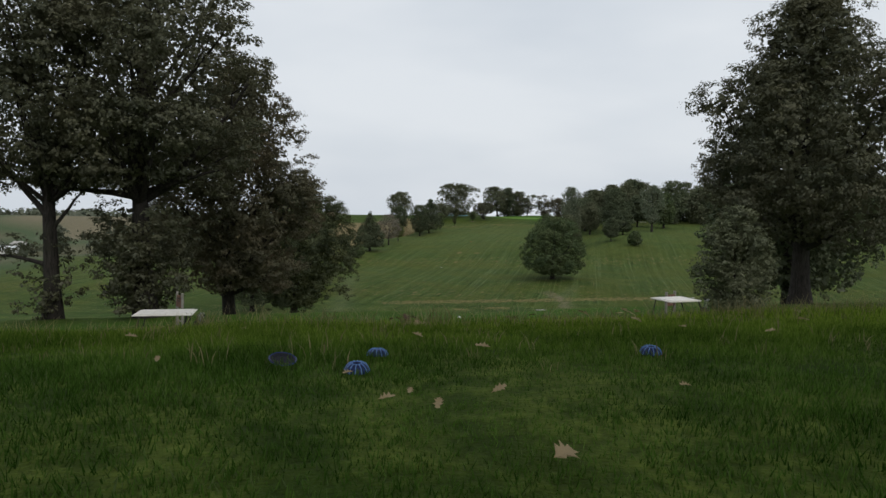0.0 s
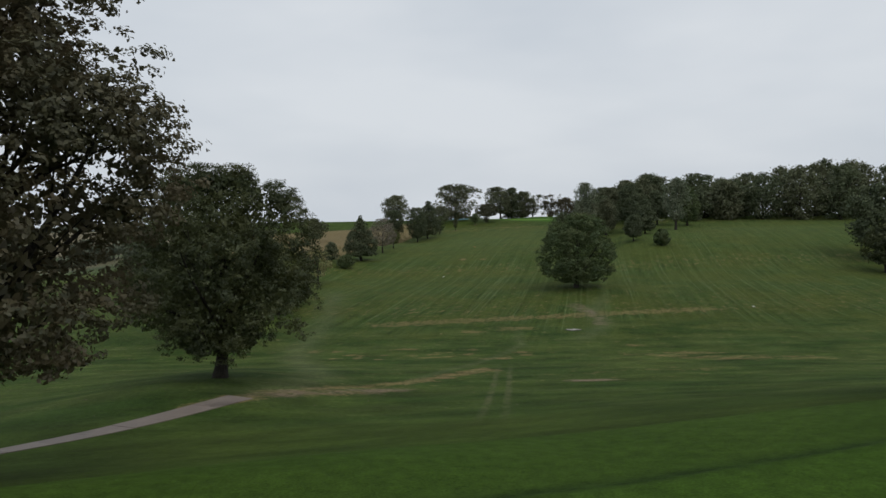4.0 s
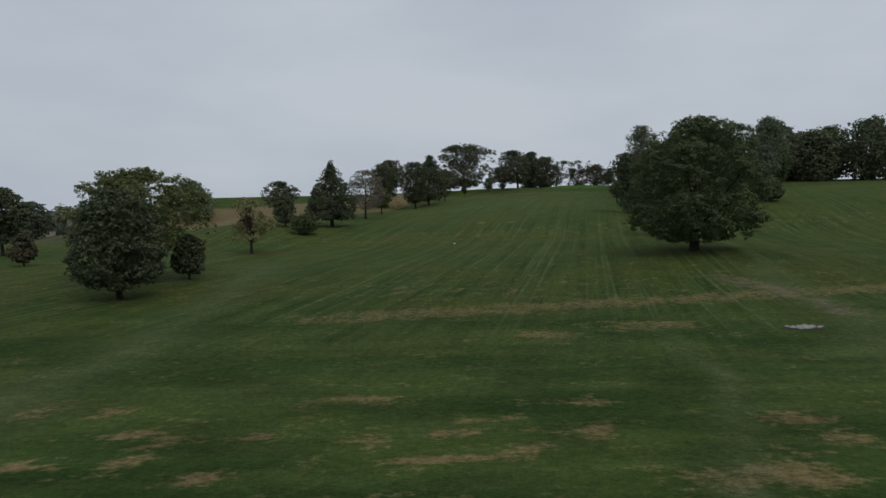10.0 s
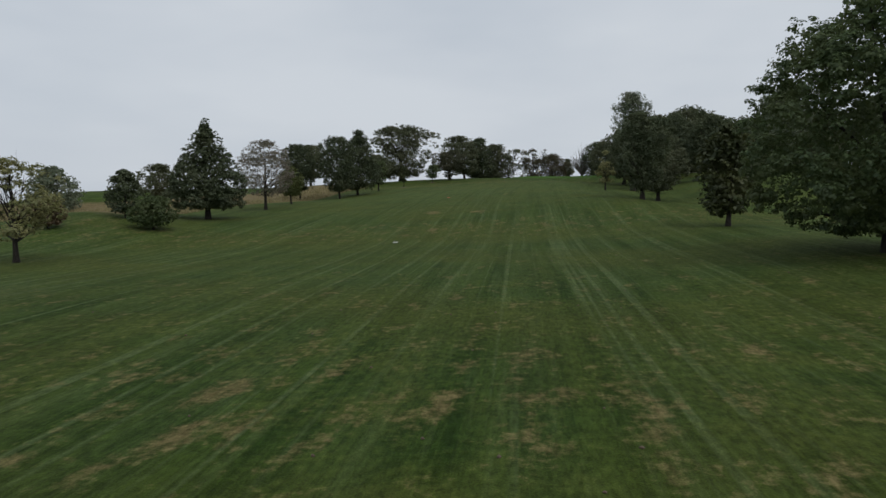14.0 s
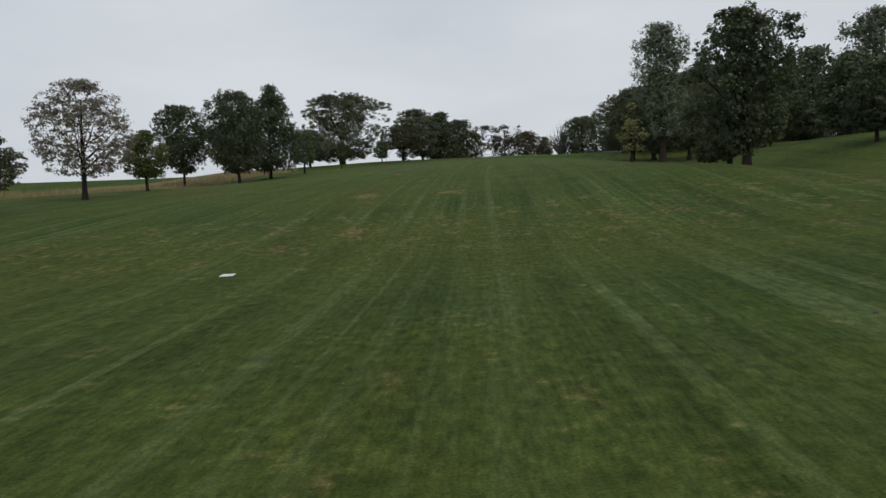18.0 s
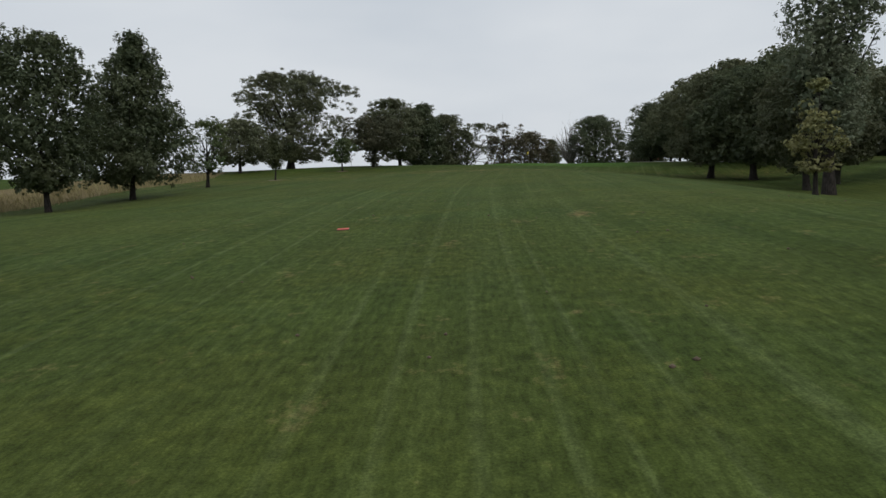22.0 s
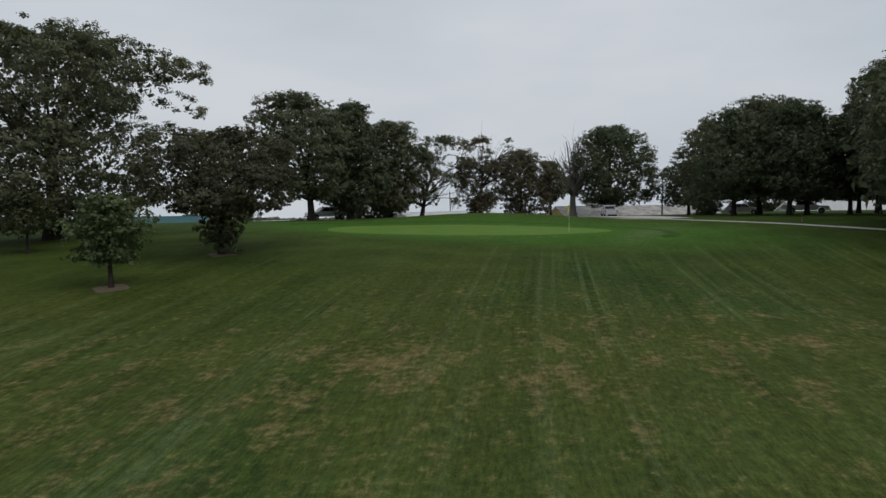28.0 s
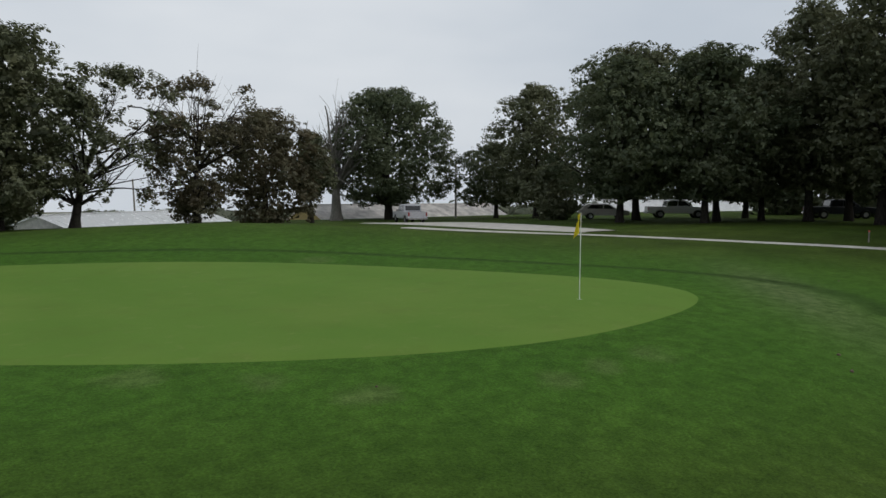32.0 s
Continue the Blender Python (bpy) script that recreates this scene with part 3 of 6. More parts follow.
col = ng.mix(ng.math("MULTIPLY", ng.attr("fair"), 0.3), col, ng.ramp(streaks, (0.34, 0.05), (0.66, 0.95)), "SOFT_LIGHT")
col = ng.mix(0.40, col, ng.ramp(blades, (0.3, 0.02), (0.7, 0.98)), "SOFT_LIGHT")
sod = ng.noise(9.0, 3.0, 0.7, P)
col = ng.mix(ng.math("MULTIPLY", ng.attr("valley"), 0.32), col, ng.ramp(sod, (0.32, 0.02), (0.68, 0.98)), "SOFT_LIGHT")
col = ng.mix(0.24, col, ng.ramp(tufts, (0.34, 0.04), (0.66, 0.96)), "SOFT_LIGHT")
col = ng.mix(1.0, col, (1.05, 1.02, 1.04), "MULTIPLY")
col = ng.mix(ng.attr("fair"), col, ng.mix(1.0, col, (0.86, 0.92, 0.88), "MULTIPLY"))
relief = ng.math("ADD", ng.math("MULTIPLY", blades, 0.6), tufts)
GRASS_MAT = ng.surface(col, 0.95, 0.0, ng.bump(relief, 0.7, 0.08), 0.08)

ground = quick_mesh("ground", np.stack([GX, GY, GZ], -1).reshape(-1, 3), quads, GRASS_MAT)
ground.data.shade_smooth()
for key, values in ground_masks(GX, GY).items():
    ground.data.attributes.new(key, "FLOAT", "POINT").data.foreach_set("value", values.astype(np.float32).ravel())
tagged(ground, "rolling mown grassland with dry straw patches and mowing stripes", "ground", kind="structure")

# ---- trees ----


def tube(points, radii, sides=7):
    """Verts and quads of a tapered tube through points."""
    points = np.asarray(points, float)
    way = np.gradient(points, axis=0)
    way /= np.linalg.norm(way, axis=1, keepdims=True) + 1e-9
    ref = np.where(np.abs(way[:, 2:3]) > 0.9, [[1.0, 0, 0]], [[0, 0, 1.0]])
    u = np.cross(way, ref)
    u /= np.linalg.norm(u, axis=1, keepdims=True) + 1e-9
    v = np.cross(way, u)
    ang = np.linspace(0, 2 * np.pi, sides, endpoint=False)
    ring = np.cos(ang)[None, :, None] * u[:, None, :] + np.sin(ang)[None, :, None] * v[:, None, :]
    verts = (points[:, None, :] + ring * np.asarray(radii)[:, None, None]).reshape(-1, 3)
    n = len(points)
    i = np.arange(n - 1)[:, None] * sides
    j = np.arange(sides)[None, :]
    k = (j + 1) % sides
    faces = np.stack([i + j, i + k, i + sides + k, i + sides + j], -1).reshape(-1, 4)
    return verts, faces


class Heap:
    """Collects pieces of a mesh of quads."""

    def __init__(self):
        self.v, self.f, self.n = [], [], 0

    def add(self, verts, faces):
        self.v.append(verts)
        self.f.append(faces + self.n)
        self.n += len(verts)

    def arrays(self):
        return np.concatenate(self.v), np.concatenate(self.f)


def leaves(rng, centres, normals, size):
    """A pointed, slightly folded leaf spray at each centre."""
    n = len(centres)
    normals = normals / (np.linalg.norm(normals, axis=1, keepdims=True) + 1e-9)
    a = np.cross(normals, rng.normal(size=(n, 3)))
    a /= np.linalg.norm(a, axis=1, keepdims=True) + 1e-9
    b = np.cross(normals, a)
    s = (size * rng.uniform(0.6, 1.35, n))[:, None]
    fold = normals * s * 0.25
    verts = np.stack([centres - a * s, centres - b * s * 0.60 + fold - a * s * 0.2, centres + a * s, centres + b * s * 0.60 + fold - a * s * 0.2], 1).reshape(-1, 3)
    return verts, np.arange(4 * n).reshape(-1, 4)


SHAPES = {
    # kind: crown base, clump size, outline, leaf share, limbs, raggedness
    "oak": (0.20, 0.098, "dome", 1.0, 14, 0.20),
    "tall_oak": (0.24, 0.100, "column", 1.0, 22, 0.14),
    "round": (0.13, 0.110, "egg", 1.0, 12, 0.12),
    "cone": (0.12, 0.085, "cone", 1.0, 10, 0.07),
    "spire": (0.10, 0.090, "spire", 1.0, 16, 0.12),
    "globe": (0.12, 0.085, "globe", 1.0, 12, 0.06),
    "wide": (0.16, 0.082, "dome", 0.95, 26, 0.20),
    "spiky": (0.12, 0.080, "vase", 1.0, 16, 0.20),
    "thin": (0.22, 0.120, "egg", 0.42, 26, 0.20),
    "poplar": (0.20, 0.095, "tower", 0.85, 16, 0.22),
    "bush": (0.02, 0.150, "dome", 1.0, 6, 0.15),
    "sparse_oak": (0.22, 0.110, "fan", 0.55, 26, 0.25),
    "dead": (0.30, 0.130, "dome", 0.0, 34, 0.25),
    "sapling": (0.30, 0.200, "egg", 0.7, 6, 0.15),
}
# half-widths of a crown from its foot to its top
OUTLINES = {
    "dome": (0.50, 0.82, 0.96, 1.0, 0.98, 0.88, 0.66, 0.34),
    "big_oak": (0.50, 0.80, 0.92, 0.96, 0.98, 1.0, 0.88, 0.52),
    "column": (0.62, 0.92, 1.0, 0.98, 0.94, 0.84, 0.64, 0.30),
    "egg": (0.55, 0.90, 1.0, 1.0, 0.92, 0.80, 0.60, 0.26),
    "cone": (0.78, 1.0, 0.90, 0.76, 0.60, 0.44, 0.28, 0.06),
    "spire": (0.66, 0.95, 1.0, 0.96, 0.86, 0.72, 0.52, 0.18),
    "globe": (0.52, 0.92, 1.0, 0.99, 0.93, 0.83, 0.72, 0.36),
    "vase": (0.45, 0.72, 0.90, 1.0, 1.0, 0.94, 0.80, 0.52),
    "peaked": (0.55, 0.88, 1.0, 0.98, 0.86, 0.66, 0.44, 0.22),
    "arrow": (0.72, 0.98, 1.0, 0.92, 0.80, 0.62, 0.42, 0.12),
    "tower": (0.50, 0.78, 0.90, 0.98, 1.0, 0.98, 0.88, 0.50),
    "fan": (0.35, 0.55, 0.72, 0.88, 1.0, 1.0, 0.85, 0.50),
}


def crown_width(outline, u):
    return np.interp(u, np.linspace(0, 1, 8), OUTLINES[outline])


def make_tree(name, x, y, tall, wide, kind, leaf, label, seed, count=5000, size=0.30, off=(0.0, 0.0), bark_mat=None, category="tree", group="", trunk_scale=1.0, base=None, shoots=None, core=1.0, arms=(), outline=None):
    """A tapered trunk with limbs under a crown of leafy clumps; most of the crown stays within 0.86 of its width."""
    rng = np.random.default_rng(seed)
    low, clump, own_outline, share, limbs, ragged = SHAPES[kind]
    outline = outline or own_outline
    if base is not None:
        low = base
    root = new(name)
    root.location = (x, y, float(height(x, y)))
    tagged(root, label, category, group)
    r, deep = wide * 0.43, (1 - low) * tall
    # clumps of the crown: most on its skin, some inside
    lobes = int((1.75 if outline in ("dome", "big_oak", "column", "vase") else 2.2) / clump ** 2) if share > 0.6 else int(0.7 / clump ** 2)
    u = rng.uniform(0, 1, lobes * 5)
    u = u[rng.uniform(0, 1, len(u)) < crown_width(outline, u) + 0.05][:lobes]
    lobes = len(u)
    turn = np.arange(lobes) * 2.39996 + rng.uniform(0, 0.6, lobes)
    lobe_r = clump * math.sqrt(wide * 0.86 * deep) * rng.uniform(0.65, 1.3, lobes)
    if outline in ("cone", "spire"):
        lobe_r = lobe_r * (0.45 + 0.55 * crown_width(outline, u))
    ph = rng.uniform(0, 6.28, 4)
    swell = 1 + ragged * (np.sin(2 * turn + ph[0] + 3 * u) + 0.7 * np.sin(3 * turn + ph[1] - 6 * u) + 0.6 * np.sin(5 * turn + ph[2] + 9 * u)) / 1.6
    out = np.where(rng.uniform(0, 1, lobes) < 0.74, rng.uniform(0.90, 1.04, lobes), rng.uniform(0.25, 0.85, lobes))
    out = np.where(u > 0.84, out * np.sqrt(rng.uniform(0.05, 1.0, lobes)), out)
    reach = np.maximum(crown_width(outline, u) * r * swell - lobe_r * 0.9, 0.04 * r) * out
    lz = low * tall + u * deep
    lz = np.clip(lz, low * tall + lobe_r * 0.5, tall - lobe_r * (0.75 + rng.uniform(0, 0.5, lobes) * ragged * 4))
    bow = np.clip((lz / tall - low) / (1 - low), 0, 1)
    cx, cy = off[0] * bow ** 0.7, off[1] * bow ** 0.7
    centre = np.stack([cx + np.cos(turn) * reach, cy + np.sin(turn) * reach, lz], -1)
    if shoots:
        n, z0, z1, far = shoots
        ang, rad = rng.uniform(0, 6.28, n), far * np.sqrt(rng.uniform(0.05, 1, n))
        rise = rng.uniform(0, 1, n)
        rad = rad * (0.45 + 0.75 * rise)
        more = np.stack([np.cos(ang) * rad, np.sin(ang) * rad, z0 + rise * (z1 - z0)], -1)
        centre = np.concatenate([centre, more])
        lobe_r = np.concatenate([lobe_r, rng.uniform(0.35, 0.6, n) * far])
    for z0, dx, dy, dz, _ in arms:
        n = 3
        more = np.array([dx, dy, z0 + dz]) + rng.normal(0, 0.5, (n, 3))
        centre = np.concatenate([centre, more])
        lobe_r = np.concatenate([lobe_r, rng.uniform(0.6, 1.0, n)])
    # trunk and limbs
    wood = Heap()
    girth = trunk_scale * (0.018 * tall + 0.012 * wide)
    top = tall * (0.86 if outline in ("cone", "spire", "column", "egg", "globe", "vase", "arrow", "tower") and share > 0.6 else 0.70 if outline == "egg" else 0.62)
    h = np.linspace(0, 1, 9)
    sway = rng.normal(0, 0.012 * tall, (2, 2))
    spine = np.stack([off[0] * h ** 2 * 0.7 + sway[0, 0] * np.sin(h * 3) , off[1] * h ** 2 * 0.7 + sway[0, 1] * np.sin(h * 2.5), h * top - 0.25], -1)
    wood.add(*tube(spine, girth * (1.0 - 0.82 * h) * (1 + 0.35 * np.exp(-h * 26)), 9))
    for z0, dx, dy, dz, thick in arms:
        s = np.linspace(0, 1, 7)[:, None]
        p0, c = np.array([np.interp(z0, spine[:, 2], spine[:, 0]), 0.0, z0]), np.array([dx, dy, z0 + dz])
        line = p0 + (c - p0) * s + np.array([0, 0, 1.0]) * (np.sin(s * 3.0) * 0.12 * np.linalg.norm(c - p0) * rng.uniform(-0.6, 1.0)) + rng.normal(0, 0.05, (7, 3)) * s
        wood.add(*tube(line, np.linspace(thick, thick * 0.35, 7), 7))
    for i in rng.permutation(lobes)[:limbs]:
        c = centre[i]
        z0 = np.clip(c[2] * rng.uniform(0.35, 0.72), low * tall * 0.85, top * 0.93)
        k = (z0 + 0.25) / top
        p0 = np.array([np.interp(z0, spine[:, 2], spine[:, 0]), np.interp(z0, spine[:, 2], spine[:, 1]), z0])
        mid = p0 * 0.45 + c * 0.55 + np.array([0, 0, -0.06 * np.linalg.norm(c - p0)]) + rng.normal(0, 0.05, 3) * np.linalg.norm(c - p0)
        s = np.linspace(0, 1, 6)[:, None]
        line = (1 - s) ** 2 * p0 + 2 * s * (1 - s) * mid + s ** 2 * c
        r0 = girth * (1 - 0.75 * k) * rng.uniform(0.35, 0.55) * (1.3 if share == 0 else 1.0)
        wood.add(*tube(line, np.linspace(r0, r0 * 0.2, 6), 5))
        for _ in range(2 if share > 0.6 else 5):
            s0 = rng.uniform(0.45, 1.0)
            q0 = line[int(s0 * 5)]
            q1 = c + rng.normal(0, 0.30 if share > 0.6 else 0.7, 3) * lobe_r[i]
            q1 = q1 + (q1 - q0) * 0.08 * (share < 0.6)
            ql = np.linspace(q0, q1, 4) + np.array([[0, 0, 0], [0, 0, 0.04], [0, 0, 0.03], [0, 0, 0]]) * tall * 0.2 + np.vstack([[0, 0, 0], rng.normal(0, 0.03, (2, 3)) * np.linalg.norm(q1 - q0) * 2, [0, 0, 0]])
            wood.add(*tube(ql, np.linspace(r0 * 0.32, r0 * 0.07, 4), 4))
    quick_mesh("trunk", *wood.arrays(), bark_mat or BARK, root).data.shade_smooth()
    if share > 0:
        n = int(count * share)
        weight = lobe_r ** 2 + 0.05 * (lobe_r ** 2).mean()
        # sprays on the outer side of each clump, leaves on each spray
        total = len(lobe_r)
        sub = total * (9 if share > 0.6 else 14)
        own = rng.choice(total, sub, p=weight / weight.sum())
        axis = centre[own] - np.array([off[0] * 0.6, off[1] * 0.6, 0.0])
        axis[:, 2] = (centre[own][:, 2] - (low + 0.35 * (1 - low)) * tall) * 1.2
        axis /= np.linalg.norm(axis, axis=1, keepdims=True) + 1e-6
        out_way = rng.normal(size=(sub, 3))
        out_way /= np.linalg.norm(out_way, axis=1, keepdims=True)
        out_way = out_way + axis * 0.75 + np.array([0, 0, 0.2])
        out_way /= np.linalg.norm(out_way, axis=1, keepdims=True) + 1e-6
        flat = np.array([1.08, 1.08, 0.80])
        feather = 0.34 if outline in ("vase", "arrow", "tower") else 0.10
        if feather > 0.2:
            out_way = out_way + np.array([0, 0, 0.55])
            out_way /= np.linalg.norm(out_way, axis=1, keepdims=True)
        spray = centre[own] + out_way * flat * (lobe_r[own] * rng.uniform(0.72, 1.04 + feather, sub))[:, None]
        spray_r = lobe_r[own] * rng.uniform(0.16, 0.34, sub)
        pick = rng.choice(sub, n, p=spray_r ** 1.7 / (spray_r ** 1.7).sum())
        way = rng.normal(size=(n, 3))
        way /= np.linalg.norm(way, axis=1, keepdims=True)
        pos = spray[pick] + way * np.array([0.85, 0.85, 1.25] if feather > 0.2 else [1.2, 1.2, 0.66]) * (spray_r[pick] * rng.uniform(0.1, 1.1, n) ** 0.7)[:, None]
        pos[:, 2] = np.maximum(pos[:, 2], 0.05)
        facing = way * 0.7 + out_way[pick] * 0.6 + np.array([0, 0, 0.6]) + rng.normal(0, 0.4, (n, 3))
        sizes = np.full(n, size)
        # shaded sprays that fill the inside of the clumps
        if share > 0.6:
            fine, near = 1.0 if count >= 9000 else 0.0, 1.0 if count >= 40000 else 0.0
            m = int(total * (3.5 + 3.5 * fine + 8.0 * near) * core)
            own = rng.choice(total, m, p=weight / weight.sum())
            inner = rng.normal(size=(m, 3))
            inner /= np.linalg.norm(inner, axis=1, keepdims=True)
            fill = centre[own] + inner * flat * (lobe_r[own] * rng.uniform(0.0, 1.0, m) ** 0.5 * 0.5)[:, None]
            fill[:, 2] = np.maximum(fill[:, 2], 0.2)
            pos, facing = np.concatenate([pos, fill]), np.concatenate([facing, inner + rng.normal(0, 0.6, (m, 3))])
            sizes = np.concatenate([sizes, np.maximum((0.36 - 0.14 * fine - 0.09 * near) * lobe_r[own], size)])
            # boughs in the heart of the crown
            m = int((1000 + 1100 * fine + 3400 * near) * core)
            v = rng.uniform(0, 0.93, m)
            turn, reach = rng.uniform(0, 6.28, m), crown_width(outline, v) * r * 0.60 * np.sqrt(rng.uniform(0, 1, m))
            heart = np.stack([off[0] * v ** 0.7 + np.cos(turn) * reach, off[1] * v ** 0.7 + np.sin(turn) * reach, (low + v * (1 - low)) * tall], -1)
            pos, facing = np.concatenate([pos, heart]), np.concatenate([facing, rng.normal(size=(m, 3)) + heart * np.array([0.15, 0.15, 0])])
            sizes = np.concatenate([sizes, np.full(m, (0.031 - 0.010 * fine - 0.009 * near) * math.sqrt(wide * deep))])
        quick_mesh("crown", *leaves(rng, pos, facing, sizes), LEAF[leaf], root)
    return root


# beside the tee
make_tree("oak_tree", -19.2, 33.0, 18.5, 10.2, "tall_oak", "bur", "tall dark oak on the bank beside the tee", 11, 40000, 0.082, (-0.8, 0.5), base=0.36, core=1.0, trunk_scale=0.9, shoots=(22, 0.6, 4.2, 1.6),
          arms=((2.6, -3.2, 0.4, 0.5, 0.13), (4.2, 1.6, 0.4, 2.4, 0.11), (5.0, -2.8, -0.5, 2.6, 0.16), (6.0, -1.6, 0.8, 3.5, 0.16)))
make_tree("oak_tree", -14.9, 33.6, 19.5, 12.6, "tall_oak", "bur", "tall oak with a thick trunk behind the cart path", 12, 62000, 0.084, (0.3, 0.5), trunk_scale=1.05, base=0.34, core=1.2, shoots=(70, 0.7, 5.6, 2.1),
          arms=((6.0, -4.6, 0.3, 0.4, 0.20), (6.6, -4.0, 0.8, 2.8, 0.15), (6.2, 3.8, -0.5, 1.2, 0.15)))
make_tree("oak_tree", -14.0, 44.5, 18.6, 12.4, "spire", "rust", "tall oak with browning leaves at the edge of the tee", 13, 64000, 0.080, (0.5, 0.0), base=0.18, core=1.4,
          arms=((5.0, -4.0, 0.0, 2.0, 0.12), (7.5, 3.5, 0.6, 1.6, 0.10)))
make_tree("locust_tree", -16.3, 73.3, 15.0, 17.0, "wide", "locust", "wide locust tree with airy yellow-green tips beside the path", 15, 84000, 0.072, (0.3, 0.0), base=0.13, core=1.9)
make_tree("oak_tree", 22.0, 41.5, 20.0, 15.2, "oak", "bur", "large dark oak behind the parked golf cart", 15, 64000, 0.092, (0.0, 0.0), base=0.20, trunk_scale=1.15, core=1.4, outline="peaked")
make_tree("oak_tree", 26.0, 50.5, 18.5, 14.2, "tall_oak", "dark", "tall dark oak below the tee", 17, 20000, 0.14, base=0.12, core=1.4)
make_tree("small_tree", 13.7, 31.9, 5.5, 4.5, "round", "oak", "small bushy tree under the large oak", 16, 20000, 0.055, base=0.06)
make_tree("valley_tree", 108.0, 195.0, 19.0, 18.0, "oak", "dark", "broad dark tree on the far slope", 18, 8000, 0.28)
make_tree("valley_tree", 101.0, 180.0, 11.0, 12.0, "oak", "locust", "broad yellow-green tree on the far slope", 19, 6000, 0.25)
# beside and behind the start of the bank
make_tree("oak_tree", 7.8, 0.8, 14.0, 17.0, "oak", "oak", "spreading oak that overhangs the top of the bank", 301, 12000, 0.19, base=0.28, core=1.6)
# unseen oak, added to cast shade on the near grass
make_tree("oak_tree", -5.6, -5.0, 15.5, 19.0, "oak", "oak", "unseen spreading oak that shades the top of the bank", 302, 12000, 0.20, base=0.28, core=1.6)
# valley
make_tree("valley_tree", -32.8, 117.2, 13.0, 11.8, "globe", "dark", "dark rounded tree in the valley", 21, 16000, 0.15)
make_tree("valley_tree", -28.2, 140.6, 8.9, 8.6, "globe", "dark", "dark rounded tree at the foot of the slope", 22, 16000, 0.125)
make_tree("valley_tree", -31.2, 151.5, 11.0, 14.8, "oak", "lime", "broad airy tree with yellow-green leaves in the valley", 23, 20000, 0.13, core=0.7)
make_tree("small_tree", -26.8, 152.2, 4.5, 3.8, "round", "dark", "small dark tree beside a yellow-green one", 24, 4900, 0.12)
make_tree("small_tree", -31.2, 165.0, 3.5, 3.4, "round", "rust", "small brownish tree beside the brown field", 71, 3000, 0.12)
make_tree("valley_tree", -66.0, 185.0, 10.0, 9.0, "oak", "dark", "dark tree at the edge of the brown field", 25, 7000, 0.20)
make_tree("small_tree", -53.5, 169.3, 4.0, 3.6, "round", "rust", "small tree with reddish leaves in the grass", 26, 2200, 0.15)
make_tree("thin_tree", -28.6, 181.0, 7.9, 8.2, "thin", "pale", "thin pale tree with yellowing leaves", 27, 15000, 0.11)
make_tree("small_tree", -29.6, 207.0, 5.4, 4.6, "round", "dark", "small dark tree beside the brown field", 28, 4200, 0.13)
make_tree("small_tree", -25.1, 202.0, 3.6, 5.4, "round", "maple", "low green tree beside the brown field", 29, 4900, 0.12)
make_tree("oak_tree", -47.5, 280.0, 9.4, 11.0, "oak", "oak", "lone oak on the crest of the brown field", 30, 6800, 0.19)
make_tree("small_tree", -33.8, 197.8, 3.0, 3.5, "round", "red", "small reddish tree at the edge of the field", 31, 2000, 0.14)
make_tree("round_tree", 26.6, 161.8, 14.8, 18.2, "globe", "maple", "large dense rounded maple standing alone on the fairway", 32, 62000, 0.115, (0.3, 0.0), base=0.10)
# left side of the fairway
make_tree("pear_tree", -22.8, 216.5, 12.8, 11.2, "cone", "dark", "dense dark cone-shaped tree beside the fairway", 33, 26000, 0.125)
make_tree("thin_tree", -18.1, 232.8, 10.5, 9.8, "round", "grey", "thinly leaved grey tree beside the fairway", 34, 15000, 0.10, (0.3, 0.0), base=0.22, core=0.12, trunk_scale=0.8)
make_tree("small_tree", -15.5, 243.6, 6.3, 5.0, "round", "lime", "small bright green tree beside the fairway", 35, 6500, 0.11, base=0.24)
make_tree("pear_tree", -16.5, 267.2, 11.0, 9.0, "spiky", "dark", "dark rounded tree beside the fairway", 36, 20000, 0.11, (-0.2, 0.0), base=0.17, trunk_scale=0.6)
make_tree("pear_tree", -8.2, 260.2, 11.9, 9.6, "spiky", "dark", "dark bushy tree in a row beside the fairway", 37, 24000, 0.11, (-0.6, 0.0), base=0.12, trunk_scale=0.6)
make_tree("pear_tree", -5.0, 269.4, 13.2, 10.4, "cone", "dark", "dark pointed tree in a row beside the fairway", 38, 26000, 0.115, (0.4, 0.0), base=0.10, trunk_scale=0.6, outline="arrow")
make_tree("small_tree", -0.6, 280.4, 7.0, 5.8, "thin", "maple", "young airy tree beside the fairway", 39, 11000, 0.10)
# around the green
make_tree("oak_tree", 6.5, 330.5, 16.6, 20.6, "oak", "oak", "huge old oak with a broad rounded crown", 41, 76000, 0.118, (0.8, 0.0), base=0.08, core=0.9, outline="big_oak", trunk_scale=1.2)
make_tree("oak_tree", -0.6, 316.0, 8.0, 11.4, "oak", "oak", "smaller oak beside the huge one", 42, 9500, 0.16, base=0.18)
make_tree("sapling", 5.5, 290.0, 4.8, 2.2, "sapling", "locust", "slender sapling in a mulch ring", 43, 1700, 0.10)
make_tree("sapling", 7.0, 322.0, 4.3, 3.6, "sapling", "locust", "young yellow-green tree near the oak", 44, 2600, 0.12)
make_tree("sapling", 14.1, 308.4, 4.7, 4.8, "sapling", "maple", "young green tree short of the green", 45, 4200, 0.11)
make_tree("bushy_tree", 19.3, 316.2, 7.9, 12.0, "oak", "bur", "low-branched browning tree with dense shoots round its trunk", 46, 30000, 0.10, (0.2, 0.0), base=0.34, core=1.2, shoots=(46, 0.4, 3.8, 1.3))
